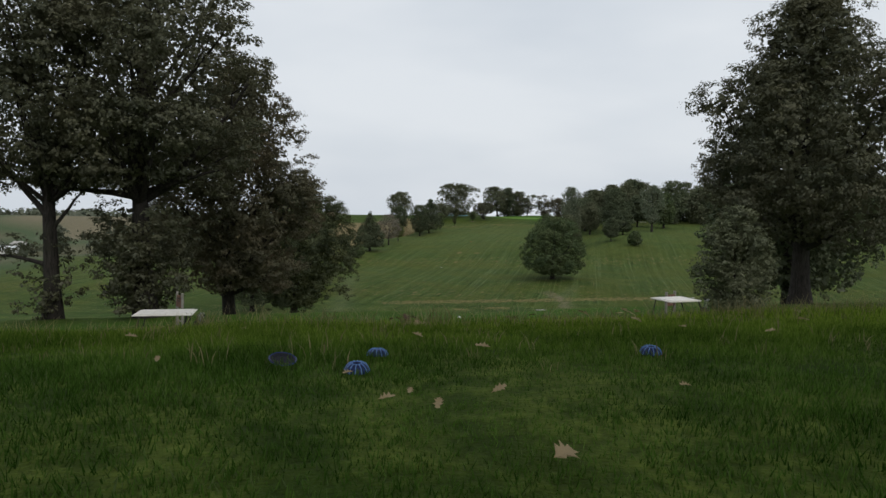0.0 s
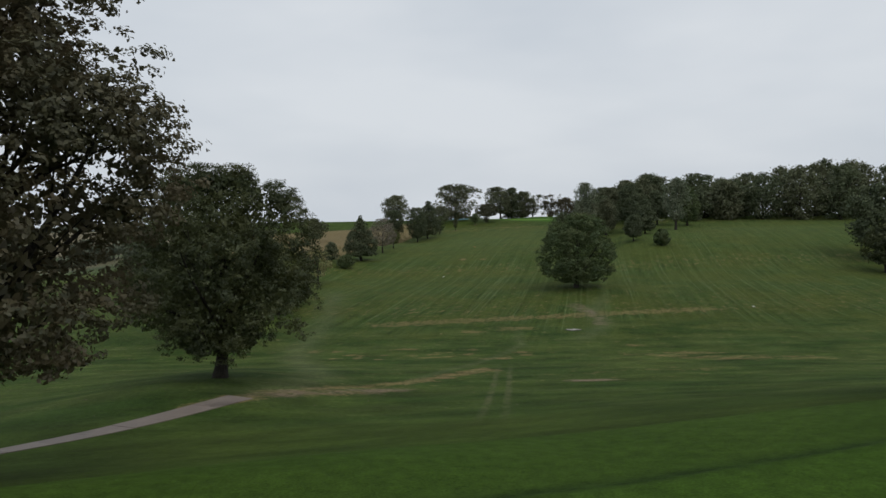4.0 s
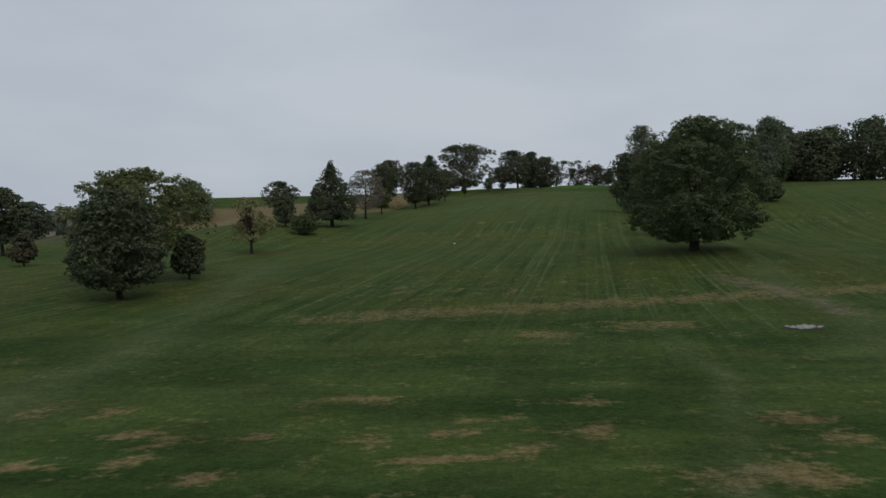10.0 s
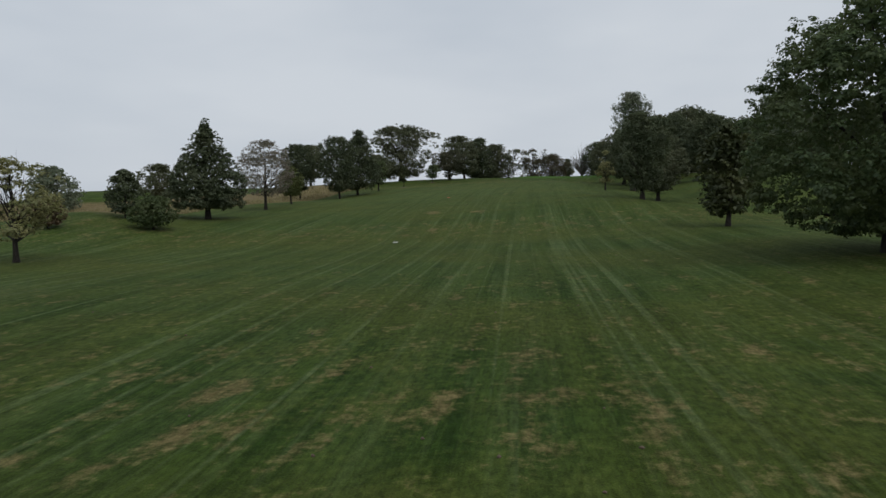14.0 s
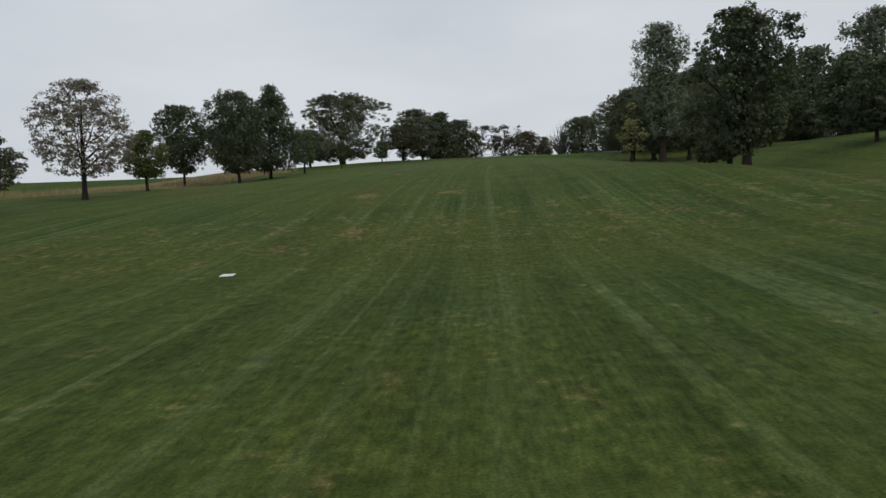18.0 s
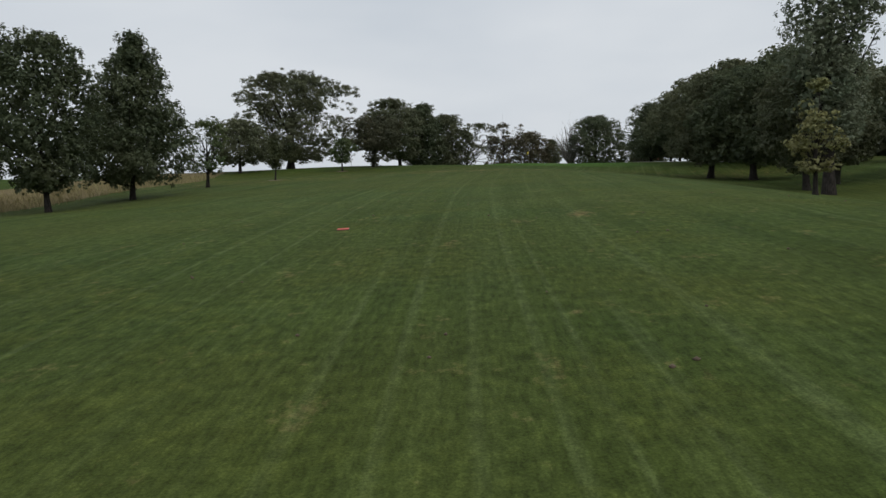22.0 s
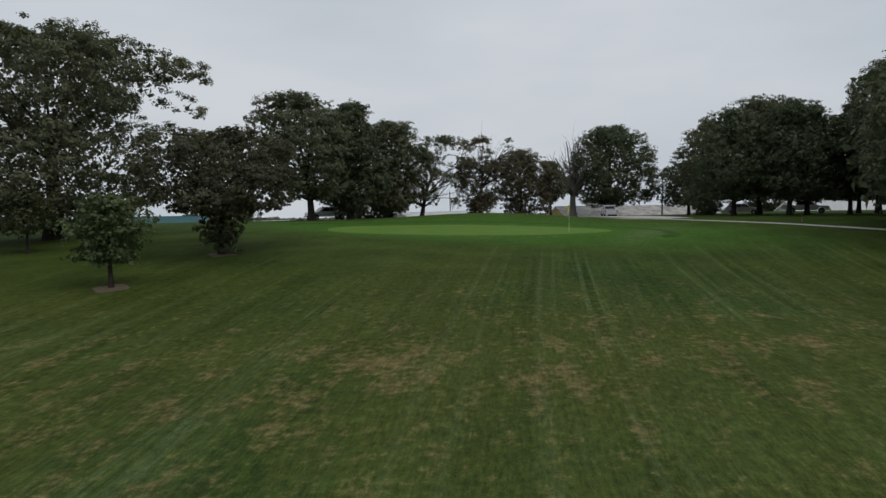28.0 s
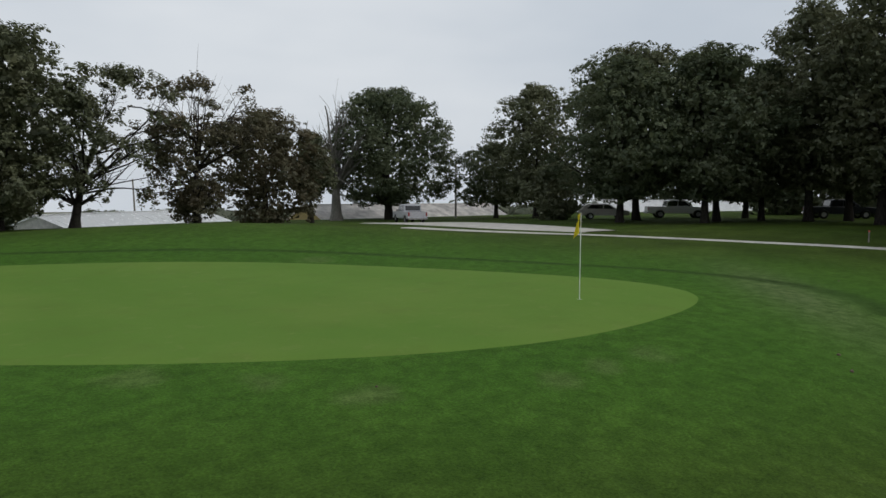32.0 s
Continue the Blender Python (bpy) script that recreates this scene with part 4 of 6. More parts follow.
make_tree("oak_tree", 29.1, 356.0, 15.6, 16.8, "oak", "oak", "tall dark oak behind the green", 47, 27000, 0.14, (-1.8, 0.0), base=0.18)
make_tree("oak_tree", 34.6, 360.5, 15.4, 13.0, "oak", "dark", "dense dark oak behind the green", 48, 20000, 0.14, base=0.08, core=1.4)
make_tree("oak_tree", 40.8, 364.5, 13.8, 13.4, "oak", "oak", "dark oak with low boughs behind the green", 72, 18000, 0.14, base=0.08, core=1.4)
make_tree("oak_tree", 45.8, 366.0, 11.6, 12.6, "sparse_oak", "oak", "open-branched oak behind the green", 49, 30000, 0.125, (2.6, 0.0), base=0.16, outline="vase", shoots=(8, 3.0, 7.0, 2.4), arms=((2.4, 5.2, 0.4, 0.3, 0.09), (3.4, 5.2, -0.4, 2.0, 0.10), (2.6, 6.6, 0.6, 1.4, 0.07)))
make_tree("oak_tree", 55.2, 367.0, 12.2, 11.6, "sparse_oak", "rust", "ragged browning oak with bare branch tips behind the mound", 50, 36000, 0.125, (0.8, 0.0), base=0.10, shoots=(26, 1.0, 7.5, 2.9), arms=((6.5, -5.0, 0.3, 2.6, 0.12), (3.2, -3.6, 0.0, -0.6, 0.07)))
make_tree("oak_tree", 63.6, 371.2, 10.6, 13.0, "bush", "rust", "bushy browning oak thicket behind the mound", 51, 15000, 0.14)
make_tree("small_tree", 69.4, 372.4, 9.2, 5.6, "round", "oak", "slim dark tree between the thicket and a dead tree", 73, 6000, 0.14, base=0.30)
make_tree("dead_tree", 77.3, 380.0, 14.4, 13.0, "dead", "oak", "dead tree with bare grey branches", 52, 0, 0.14, bark_mat=PALE_BARK, trunk_scale=1.7,
          arms=((3.4, -3.4, 0.2, 6.8, 0.26), (3.0, 3.4, 0.4, 4.6, 0.22), (4.6, -1.4, 0.0, 8.6, 0.20), (3.6, 5.4, -0.3, 2.2, 0.15), (5.0, 1.6, 0.0, 7.6, 0.20), (5.6, -4.6, 0.0, 3.4, 0.12)))
make_tree("oak_tree", 84.4, 379.0, 16.0, 19.2, "globe", "dark", "dense round-headed oak beside the parked pickup", 53, 30000, 0.135, base=0.13, core=1.4)
make_tree("oak_tree", 93.3, 369.2, 9.0, 12.6, "oak", "dark", "low dark oak beside the car park", 54, 14000, 0.135, (-0.8, 0.0))
for k, (px, py, tall, wide, kind) in enumerate([
        (90.6, 360.6, 14.6, 13.5, "oak"), (80.8, 343.4, 13.6, 14.0, "oak"), (86.8, 345.6, 15.8, 14.0, "oak"), (84.2, 337.8, 13.9, 12.4, "oak"), (87.6, 338.5, 13.4, 11.0, "tall_oak"),
        (92.7, 337.0, 13.6, 9.6, "oak"), (92.8, 333.2, 18.0, 12.0, "oak"), (84.0, 318.0, 14.5, 11.5, "oak"), (90.5, 327.3, 19.0, 14.0, "oak"), (96.0, 331.2, 16.0, 12.0, "oak"), (98.5, 341.0, 13.5, 11.0, "oak")]):
    make_tree("oak_tree", px, py, tall, wide, kind, "dark" if k % 2 else "oak", "dark oak in the grove beside the car park", 60 + k, 14500, 0.133, base=0.15, group="grove beside the car park", core=1.3, trunk_scale=0.8)
# trees and scrub behind the grove
for k, (px, py, tall, wide) in enumerate([(118, 379, 8.0, 12.0), (129, 375, 7.5, 12.0), (140, 371, 8.0, 13.0), (151, 365, 9.0, 13.0), (116, 344, 11.0, 13.0), (124, 337, 12.0, 13.0), (113, 333, 10.0, 12.0), (121, 327, 12.0, 14.0), (108, 323, 11.0, 12.0), (132, 346, 10.0, 12.0)]):
    make_tree("scrub_tree", px, py, tall, wide, "bush", ("dark", "oak")[k % 2], "low dark tree branching to the ground behind the grove", 320 + k, 3600, 0.24, group="scrub behind the grove")
make_tree("oak_tree", -21.0, 343.5, 13.0, 16.0, "oak", "oak", "spreading oak at the edge of the brown field", 55, 8000, 0.19)
make_tree("thicket", 17.0, 408.0, 3.6, 14.0, "bush", "maple", "green thicket behind the green", 56, 5000, 0.16, category="shrub")
make_tree("thicket", 40.0, 372.0, 4.0, 12.0, "bush", "dark", "dark thicket under the oaks", 57, 5000, 0.16, category="shrub")
make_tree("thicket", 83.6, 353.0, 5.2, 6.4, "bush", "oak", "dark thicket beside the car park", 58, 4000, 0.15, category="shrub")
# right side of the fairway
for k, (px, py, tall, wide, kind, leaf, label) in enumerate([
        (33.4, 213.6, 11.2, 8.4, "spiky", "dark", "dark tree with jagged upright tips beside the fairway"),
        (29.9, 185.5, 9.2, 5.8, "round", "locust", "yellow-green tree beside the fairway"),
        (43.2, 231.5, 11.4, 10.6, "oak", "oak", "dark oak with browning leaves beside the fairway"),
        (61.6, 216.3, 4.6, 5.4, "round", "maple", "small rounded tree on the far slope"),
        (77.8, 251.7, 17.0, 9.5, "poplar", "poplar", "tall poplar between the fairways"),
        (87.6, 268.2, 14.0, 10.0, "round", "maple", "rounded tree between the fairways"),
        (112.8, 291.9, 14.2, 11.0, "oak", "dark", "dark oak on the far hill"),
        (48.7, 256.0, 19.0, 8.4, "poplar", "poplar", "tall poplar with pale shimmering leaves"),
        (40.1, 247.2, 7.2, 3.6, "thin", "pale", "thin young tree with yellowing leaves"),
        (49.5, 246.0, 5.2, 3.6, "cone", "dark", "small dark conical tree"),
        (51.2, 261.4, 11.6, 10.0, "oak", "oak", "oak with browning leaves behind the poplar"),
        (59.0, 279.4, 13.2, 17.0, "oak", "dark", "broad low-branched oak beside the fairway"),
        (58.8, 287.6, 13.2, 16.0, "oak", "oak", "broad dark oak at the end of the row"),
        (75.0, 294.9, 16.0, 14.0, "oak", "dark", "dark oak behind the row"),
        (70.0, 308.0, 14.0, 12.0, "oak", "oak", "oak in the grove"),
        (58.0, 266.0, 13.0, 10.0, "oak", "oak", "oak behind the row"),
        (64.0, 240.0, 9.0, 9.0, "round", "dark", "dark tree in the swale"),
        (57.0, 228.0, 8.0, 7.0, "oak", "dark", "dark tree in the swale"),
        (68.0, 262.0, 13.0, 12.0, "oak", "dark", "dark oak behind the row"),
        (80.0, 278.0, 13.0, 12.0, "oak", "dark", "dark oak behind the row")]):
    beside = 30 < px < 60 and 205 < py < 290
    make_tree("fairway_tree", px, py, tall, wide, kind, leaf, label, 90 + k, int(1100 * wide * (1.5 if beside else 0.6)), 0.125 if beside else 0.20, base=0.16 if beside and kind == "oak" else None, core=1.3 if beside else 1.0)
# far hill woods
rw = np.random.default_rng(5)
for k in range(46):
    px = 76 + 4.3 * k + rw.uniform(-3, 3)
    py = 306 + 12 * math.sin(k * 2.1) + rw.uniform(-8, 8) - 0.10 * (px - 76)
    make_tree("hill_oak", px, py, rw.uniform(14, 19) + 6.0 * float(smooth(100, 170, px)), rw.uniform(17, 22), "oak", ("oak", "dark")[k % 2], "dark oak in the hilltop wood", 200 + k, 1500, 0.42, group="hilltop wood", core=0.7, base=0.02)
for k, (px, py, tall, wide) in enumerate([(-83.6, 312, 13.0, 16.5), (-89, 260, 10.8, 9.5), (-100, 249, 10.5, 11.0), (-128, 270, 11, 11), (-148, 262, 12, 10)]):
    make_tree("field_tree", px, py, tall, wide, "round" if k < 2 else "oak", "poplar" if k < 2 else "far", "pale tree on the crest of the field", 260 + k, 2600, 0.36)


def woods(name, spots, label, seed, leaf="far"):
    """Distant woods as one stretch of clumped leaves on trunks."""
    rng = np.random.default_rng(seed)
    pos, way, sizes = [], [], []
    for sx, sy, tall, wide in spots:
        z0 = float(height(sx, sy))
        n = 130
        d = rng.normal(size=(n, 3))
        d /= np.linalg.norm(d, axis=1, keepdims=True)
        c = np.array([sx, sy, z0 + tall * 0.52])
        lump = 1 + 0.25 * np.sin(3 * np.arctan2(d[:, 1], d[:, 0]) + sx) * np.cos(4 * d[:, 2] + sy)
        pos.append(c + d * np.array([wide / 2, wide / 2, tall * 0.48]) * (lump * rng.uniform(0.75, 1.05, n))[:, None])
        way.append(d + np.array([0, 0, 0.4]))
        sizes.append(np.full(n, 0.13 * (tall + wide) / 2))
    pos, way, sizes = np.concatenate(pos), np.concatenate(way), np.concatenate(sizes)
    ob = quick_mesh(name, *leaves(rng, pos, way, sizes), LEAF[leaf])
    return tagged(ob, label, "woods", kind="stuff")


rw = np.random.default_rng(8)
spots = []
for k in range(420):
    a = rw.uniform(-75, 70)
    dist = rw.choice([520, 700, 950, 1300, 1800]) * rw.uniform(0.92, 1.08)
    sx, sy = dist * math.sin(radians(a)), 120 + dist * math.cos(radians(a))
    s = 1 + dist / 1500
    spots.append((sx, sy, rw.uniform(8, 14) * s * 0.55, rw.uniform(12, 26) * s))
for k in range(26):
    spots.append((-120 - 9 * k + rw.uniform(-4, 4), 300 + 25 * math.sin(k * 0.7) + rw.uniform(-8, 8), rw.uniform(5, 9), rw.uniform(10, 15)))
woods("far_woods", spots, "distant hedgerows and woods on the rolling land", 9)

# ---- things: helpers ----


def part(name, bm, material, parent, label=""):
    """Links a bmesh as one mesh object under a thing or a part."""
    data = bpy.data.meshes.new(name)
    bmesh.ops.recalc_face_normals(bm, faces=bm.faces)
    bm.to_mesh(data)
    bm.free()
    data.materials.append(material)
    ob = new(name, data)
    ob.parent = parent
    if label:
        ob["label"] = label
    return ob


def box(bm, size, at=(0, 0, 0), turn=(0, 0, 0), bevel=0.0):
    m = pose(*at, *turn) @ Matrix.Diagonal((*size, 1))
    vs = bmesh.ops.create_cube(bm, size=1, matrix=m)["verts"]
    if bevel:
        es = list({e for v in vs for e in v.link_edges})
        bmesh.ops.bevel(bm, geom=es, offset=bevel, segments=2, affect="EDGES", profile=0.6)
    return bm


def rod(bm, points, radius, sides=8):
    """A round bar through points, closed at its ends."""
    points = [Vector(p) for p in points]
    radii = radius if isinstance(radius, (list, tuple)) else [radius] * len(points)
    rings = []
    for i, p in enumerate(points):
        way = (points[min(i + 1, len(points) - 1)] - points[max(i - 1, 0)]).normalized()
        u = way.cross(Vector((0, 0, 1)) if abs(way.z) < 0.9 else Vector((1, 0, 0))).normalized()
        v = way.cross(u)
        rings.append([bm.verts.new(p + (u * math.cos(a) + v * math.sin(a)) * radii[i]) for a in (2 * math.pi * k / sides for k in range(sides))])
    for a, b in zip(rings, rings[1:]):
        for k in range(sides):
            bm.faces.new((a[k], a[(k + 1) % sides], b[(k + 1) % sides], b[k]))
    bm.faces.new(rings[0][::-1])
    bm.faces.new(rings[-1])
    return bm


def slab(bm, outline, y0, y1, bevel=0.0):
    """A side outline of (x, z), drawn out from y0 to y1."""
    a = [bm.verts.new((x, y0, z)) for x, z in outline]
    b = [bm.verts.new((x, y1, z)) for x, z in outline]
    n = len(outline)
    fs = [bm.faces.new(a), bm.faces.new(b[::-1])]
    for k in range(n):
        fs.append(bm.faces.new((a[k], b[k], b[(k + 1) % n], a[(k + 1) % n])))
    if bevel:
        bmesh.ops.bevel(bm, geom=list({e for f in fs[:2] for e in f.edges}), offset=bevel, segments=3, affect="EDGES", profile=0.55)
    return bm


def lathe(bm, outline, sides=20, at=(0, 0, 0), closed=False):
    """Turns an outline of (radius, z) round the upright through at."""
    rings = []
    for r, z in outline:
        rings.append([bm.verts.new((at[0] + r * math.cos(a), at[1] + r * math.sin(a), at[2] + z)) for a in (2 * math.pi * k / sides for k in range(sides))])
    pairs = list(zip(rings, rings[1:])) + ([(rings[-1], rings[0])] if closed else [])
    for a, b in pairs:
        for k in range(sides):
            bm.faces.new((a[k], a[(k + 1) % sides], b[(k + 1) % sides], b[k]))
    return bm


def thing(name, at, turn, label, category, group=""):
    root = new(name)
    root.matrix_world = pose(*at, 0, 0, turn)
    return tagged(root, label, category, group)


def floor_at(x, y, up=0.0):
    return (x, y, float(height(x, y)) + up)


WHITE = paint("white_gelcoat", (0.72, 0.73, 0.72), 0.28, vary=0.05)
ROOF = paint("cream_plastic", (0.66, 0.63, 0.57), 0.45, vary=0.06)
BLACK = paint("black_plastic", (0.014, 0.014, 0.015), 0.5)
RUBBER = paint("tyre_rubber", (0.018, 0.018, 0.018), 0.85, bump=0.3)
STEEL = paint("steel", (0.42, 0.42, 0.42), 0.35, metal=0.9)
BEIGE = paint("beige_vinyl", (0.42, 0.31, 0.21), 0.5)
GREYV = paint("grey_vinyl", (0.19, 0.185, 0.17), 0.55)
MAT = paint("floor_mat", (0.055, 0.055, 0.06), 0.8, bump=0.3)
NAVY = paint("black_cloth", (0.009, 0.010, 0.017), 0.75, bump=0.3)
DARKWOOD = paint("dark_painted_wood", (0.020, 0.024, 0.018), 0.6, scale=3, bump=0.3)
POSTWOOD = paint("weathered_grey_wood", (0.24, 0.22, 0.19), 0.8, scale=5, bump=0.4)
BOARD = paint("reddish_wood", (0.15, 0.075, 0.05), 0.7, scale=5, bump=0.3)
RUST = paint("rusty_paint", (0.14, 0.035, 0.022), 0.6)
WIRE = paint("dark_wire", (0.028, 0.026, 0.024), 0.6, metal=0.6)
PAPER = paint("crumpled_paper", (0.72, 0.71, 0.68), 0.8)
BLUE = paint("blue_plastic", (0.010, 0.028, 0.12), 0.4, vary=0.1)
PALEBLUE = paint("scuffed_blue_plastic", (0.16, 0.30, 0.62), 0.5)
MARKER = paint("white_marker", (0.75, 0.75, 0.72), 0.5)
REDP = paint("faded_red_paint", (0.55, 0.10, 0.07), 0.6)
YELLOW = paint("yellow_cloth", (0.72, 0.60, 0.03), 0.7)
CONCRETE = Nodes("path_concrete")
_p = CONCRETE.place()
_stain = CONCRETE.noise(0.7, 5.0, 0.6, _p)
_grit = CONCRETE.noise(38.0, 3.0, 0.6, _p)
_own = CONCRETE.node("ObjectInfo", out=5)
_c = CONCRETE.mix(CONCRETE.ramp(_stain, (0.35, 0.0), (0.7, 1.0)), (0.122, 0.094, 0.078), (0.226, 0.186, 0.156))
_c = CONCRETE.mix(CONCRETE.ramp(_own, (0.0, 0.0), (1.0, 0.5)), _c, (0.215, 0.172, 0.142))
_wet = CONCRETE.noise(0.42, 6.0, 0.68, _p)
_c = CONCRETE.mix(CONCRETE.ramp(_wet, (0.55, 0.0), (0.66, 0.75)), _c, (0.082, 0.066, 0.055))
_dust = CONCRETE.noise(1.6, 5.0, 0.7, _p)
_c = CONCRETE.mix(CONCRETE.ramp(_dust, (0.56, 0.0), (0.70, 0.5)), _c, (0.250, 0.215, 0.170))
_c = CONCRETE.mix(0.3, _c, _grit, "SOFT_LIGHT")
CONCRETE = CONCRETE.surface(_c, CONCRETE.ramp(_stain, (0.3, 0.55), (0.7, 0.85)), 0.0, CONCRETE.bump(_grit, 0.25, 0.01), 0.4)
STONE = paint("pale_stone", (0.33, 0.31, 0.28), 0.85, scale=3, bump=0.5)
DEADLEAF = foliage("fallen_leaves", (0.15, 0.088, 0.042), (0.44, 0.34, 0.20), (0.33, 0.24, 0.13), 0.15)
GLASS = Nodes("dark_glass").surface((0.012, 0.014, 0.016), 0.06, 0.0, None, 0.6)

# ---- cart path of concrete slabs ----


def slab_path(name, line, half, step, label, joint=None):
    """A path of slabs along a line of (x, y); each slab is a piece of it, and every third joint is a wide one."""
    line = np.array(line, float)
    run = np.concatenate([[0], np.cumsum(np.linalg.norm(np.diff(line, axis=0), axis=1))])
    s = np.arange(0, run[-1], step / 4)
    fine = np.stack([np.interp(s, run, line[:, 0]), np.interp(s, run, line[:, 1])], -1)
    kern = np.ones(11) / 11
    pad = np.pad(fine, ((5, 5), (0, 0)), mode="edge")
    fine = np.stack([np.convolve(pad[:, i], kern, mode="valid") for i in (0, 1)], -1)
    per = 4
    first = 0 if joint is None else int(np.argmin(np.hypot(fine[:, 0] - joint[0], fine[:, 1] - joint[1])))
    root = new(name)
    tagged(root, label, "path", kind="structure")
    rng = random.Random(4)
    for i in range(first % per, len(fine) - per, per):
        k = (i - first) // per % 3
        row = fine[i:i + per + 1]
        way = np.gradient(row, axis=0)
        way /= np.linalg.norm(way, axis=1, keepdims=True)
        side = np.stack([-way[:, 1], way[:, 0]], -1)
        row = row + way * np.linspace(0.022 if k == 0 else 0.006, -0.022 if k == 2 else -0.006, len(row))[:, None]
        up = 0.03 + rng.uniform(-0.006, 0.006)
        cols = np.linspace(-half, half, 5)
        top = np.stack([row + side * c for c in cols], 1)
        z = height(top[..., 0], top[..., 1]) + up
        v = np.concatenate([np.dstack([top, z]).reshape(-1, 3), np.dstack([top, z - 0.12]).reshape(-1, 3)]).tolist()
        m, k = len(row), len(cols)
        f = [(a * k + b, a * k + b + 1, (a + 1) * k + b + 1, (a + 1) * k + b) for a in range(m - 1) for b in range(k - 1)]
        n = m * k
        rim = [b for b in range(k)] + [a * k + k - 1 for a in range(1, m)] + [(m - 1) * k + b for b in range(k - 2, -1, -1)] + [a * k for a in range(m - 2, 0, -1)]
        f += [(rim[q], rim[(q + 1) % len(rim)], rim[(q + 1) % len(rim)] + n, rim[q] + n) for q in range(len(rim))]
        mesh_object("slab", v, f, CONCRETE, root)
    return root


slab_path("cart_path", [(-30, 15.5), (-20, 17.2), (-13, 18.9), (-5, 21.9), (2, 23.6), (8, 25.6), (15, 28.0), (24, 30.4), (40, 34)], 1.35, 1.62,
          "stained brownish concrete cart path of jointed slabs", (2.5, 24.1))
slab_path("lower_path", [(-34, 38), (-26, 45), (-20, 51.5), (-16.2, 57), (-14.0, 61.5), (-12.3, 66.6)], 0.85, 1.8, "narrow concrete path that ends in worn grass")

# ---- golf carts ----


def wheel(parent, x, y, r, width):
    tyre = bmesh.new()
    lathe(tyre, [(r * 0.55, -width / 2), (r * 0.86, -width / 2), (r, -width * 0.32), (r, width * 0.32), (r * 0.86, width / 2), (r * 0.55, width / 2)], 22, closed=True)
    bmesh.ops.transform(tyre, matrix=pose(x, y, r, 90), verts=tyre.verts)
    t = part("wheel", tyre, RUBBER, parent)
    rim = bmesh.new()
    lathe(rim, [(0.001, width * 0.30), (r * 0.18, width * 0.42), (r * 0.30, width * 0.30), (r * 0.56, width * 0.40), (r * 0.58, -width * 0.4), (0.001, -width * 0.4)], 18)
    bmesh.ops.transform(rim, matrix=pose(x, y, r, 90 if y < 0 else -90), verts=rim.verts)
    part("rim", rim, STEEL, t, "pale metal wheel rim")


def golf_cart(at, turn, seat_mat, roof_len, label):
    c = thing("golf_cart", at, turn, label, "golf cart", "golf carts on the path")
    b = bmesh.new()
    slab(b, [(1.14, 0.44), (1.19, 0.50), (1.05, 0.70), (0.84, 0.84), (0.66, 0.88), (0.60, 0.84), (0.78, 0.76), (0.90, 0.62), (1.00, 0.54), (1.07, 0.44)], -0.56, 0.56, 0.03)
    for v in b.verts:
        v.co.y *= 1 - 0.24 * max(0.0, (v.co.x - 0.62) / 0.58) - 0.08 * max(0.0, (v.co.z - 0.6) / 0.26)
    part("front_cowl", b, WHITE, c)
    b = bmesh.new()
    slab(b, [(1.06, 0.32), (1.04, 0.50), (0.88, 0.62), (0.76, 0.76), (0.62, 0.82), (0.54, 0.78), (0.48, 0.34), (0.58, 0.32), (0.66, 0.48), (0.86, 0.53), (0.98, 0.44), (1.0, 0.32)], -0.49, 0.49, 0.02)
    part("dashboard", b, BLACK, c, "black dashboard and wheel wells")
    for side in (-1, 1):
        b = bmesh.new()
        rod(b, [(0.74, side * 0.53, 0.76), (0.60, side * 0.55, 0.62), (0.52, side * 0.56, 0.36)], 0.026, 8)
        part("side_rail", b, WHITE, c, "white edge of the cowl")
    b = bmesh.new()
    box(b, (0.10, 0.86, 0.14), (1.13, 0, 0.40), bevel=0.04)
    part("front_bumper", b, BLACK, c)
    b = bmesh.new()
    slab(b, [(-0.08, 0.28), (-0.10, 0.56), (-0.30, 0.62), (-0.52, 0.74), (-0.78, 0.78), (-1.0, 0.72), (-1.16, 0.58), (-1.18, 0.46), (-1.04, 0.40), (-0.98, 0.52), (-0.82, 0.58), (-0.64, 0.52), (-0.56, 0.34), (-0.40, 0.28)], -0.58, 0.58, 0.05)
    for v in b.verts:
        v.co.y *= 1 - 0.16 * max(0.0, (-v.co.x - 0.75) / 0.43)
    part("rear_body", b, WHITE, c)
    b = bmesh.new()
    box(b, (0.66, 1.06, 0.06), (0.24, 0, 0.30), bevel=0.015)
    slab(b, [(0.50, 0.30), (0.60, 0.80), (0.66, 0.82), (0.60, 0.30)], -0.52, 0.52)
    part("floor_pan", b, MAT, c, "dark floor mat and kick panel")
    b = bmesh.new()
    box(b, (2.0, 0.78, 0.12), (-0.02, 0, 0.28), bevel=0.03)
    box(b, (0.10, 0.90, 0.10), (1.16, 0, 0.36), bevel=0.03)
    box(b, (0.14, 1.14, 0.10), (-1.25, 0, 0.44), bevel=0.03)
    for side in (-0.55, 0.55):
        box(b, (0.24, 0.07, 0.10), (-1.15, side, 0.44), bevel=0.02)
    part("chassis", b, BLACK, c)
    b = bmesh.new()
    box(b, (0.54, 1.08, 0.13), (-0.32, 0, 0.73), bevel=0.045)
    part("seat", b, seat_mat, c)
    for side in (-0.27, 0.27):
        b = bmesh.new()
        box(b, (0.11, 0.50, 0.34), (-0.63, side, 1.02), (0, -12, 0), 0.045)
        part("backrest", b, seat_mat, c)
    b = bmesh.new()
    for side in (-0.42, 0.42):
        rod(b, [(-0.58, side, 0.76), (-0.66, side, 1.08)], 0.016)
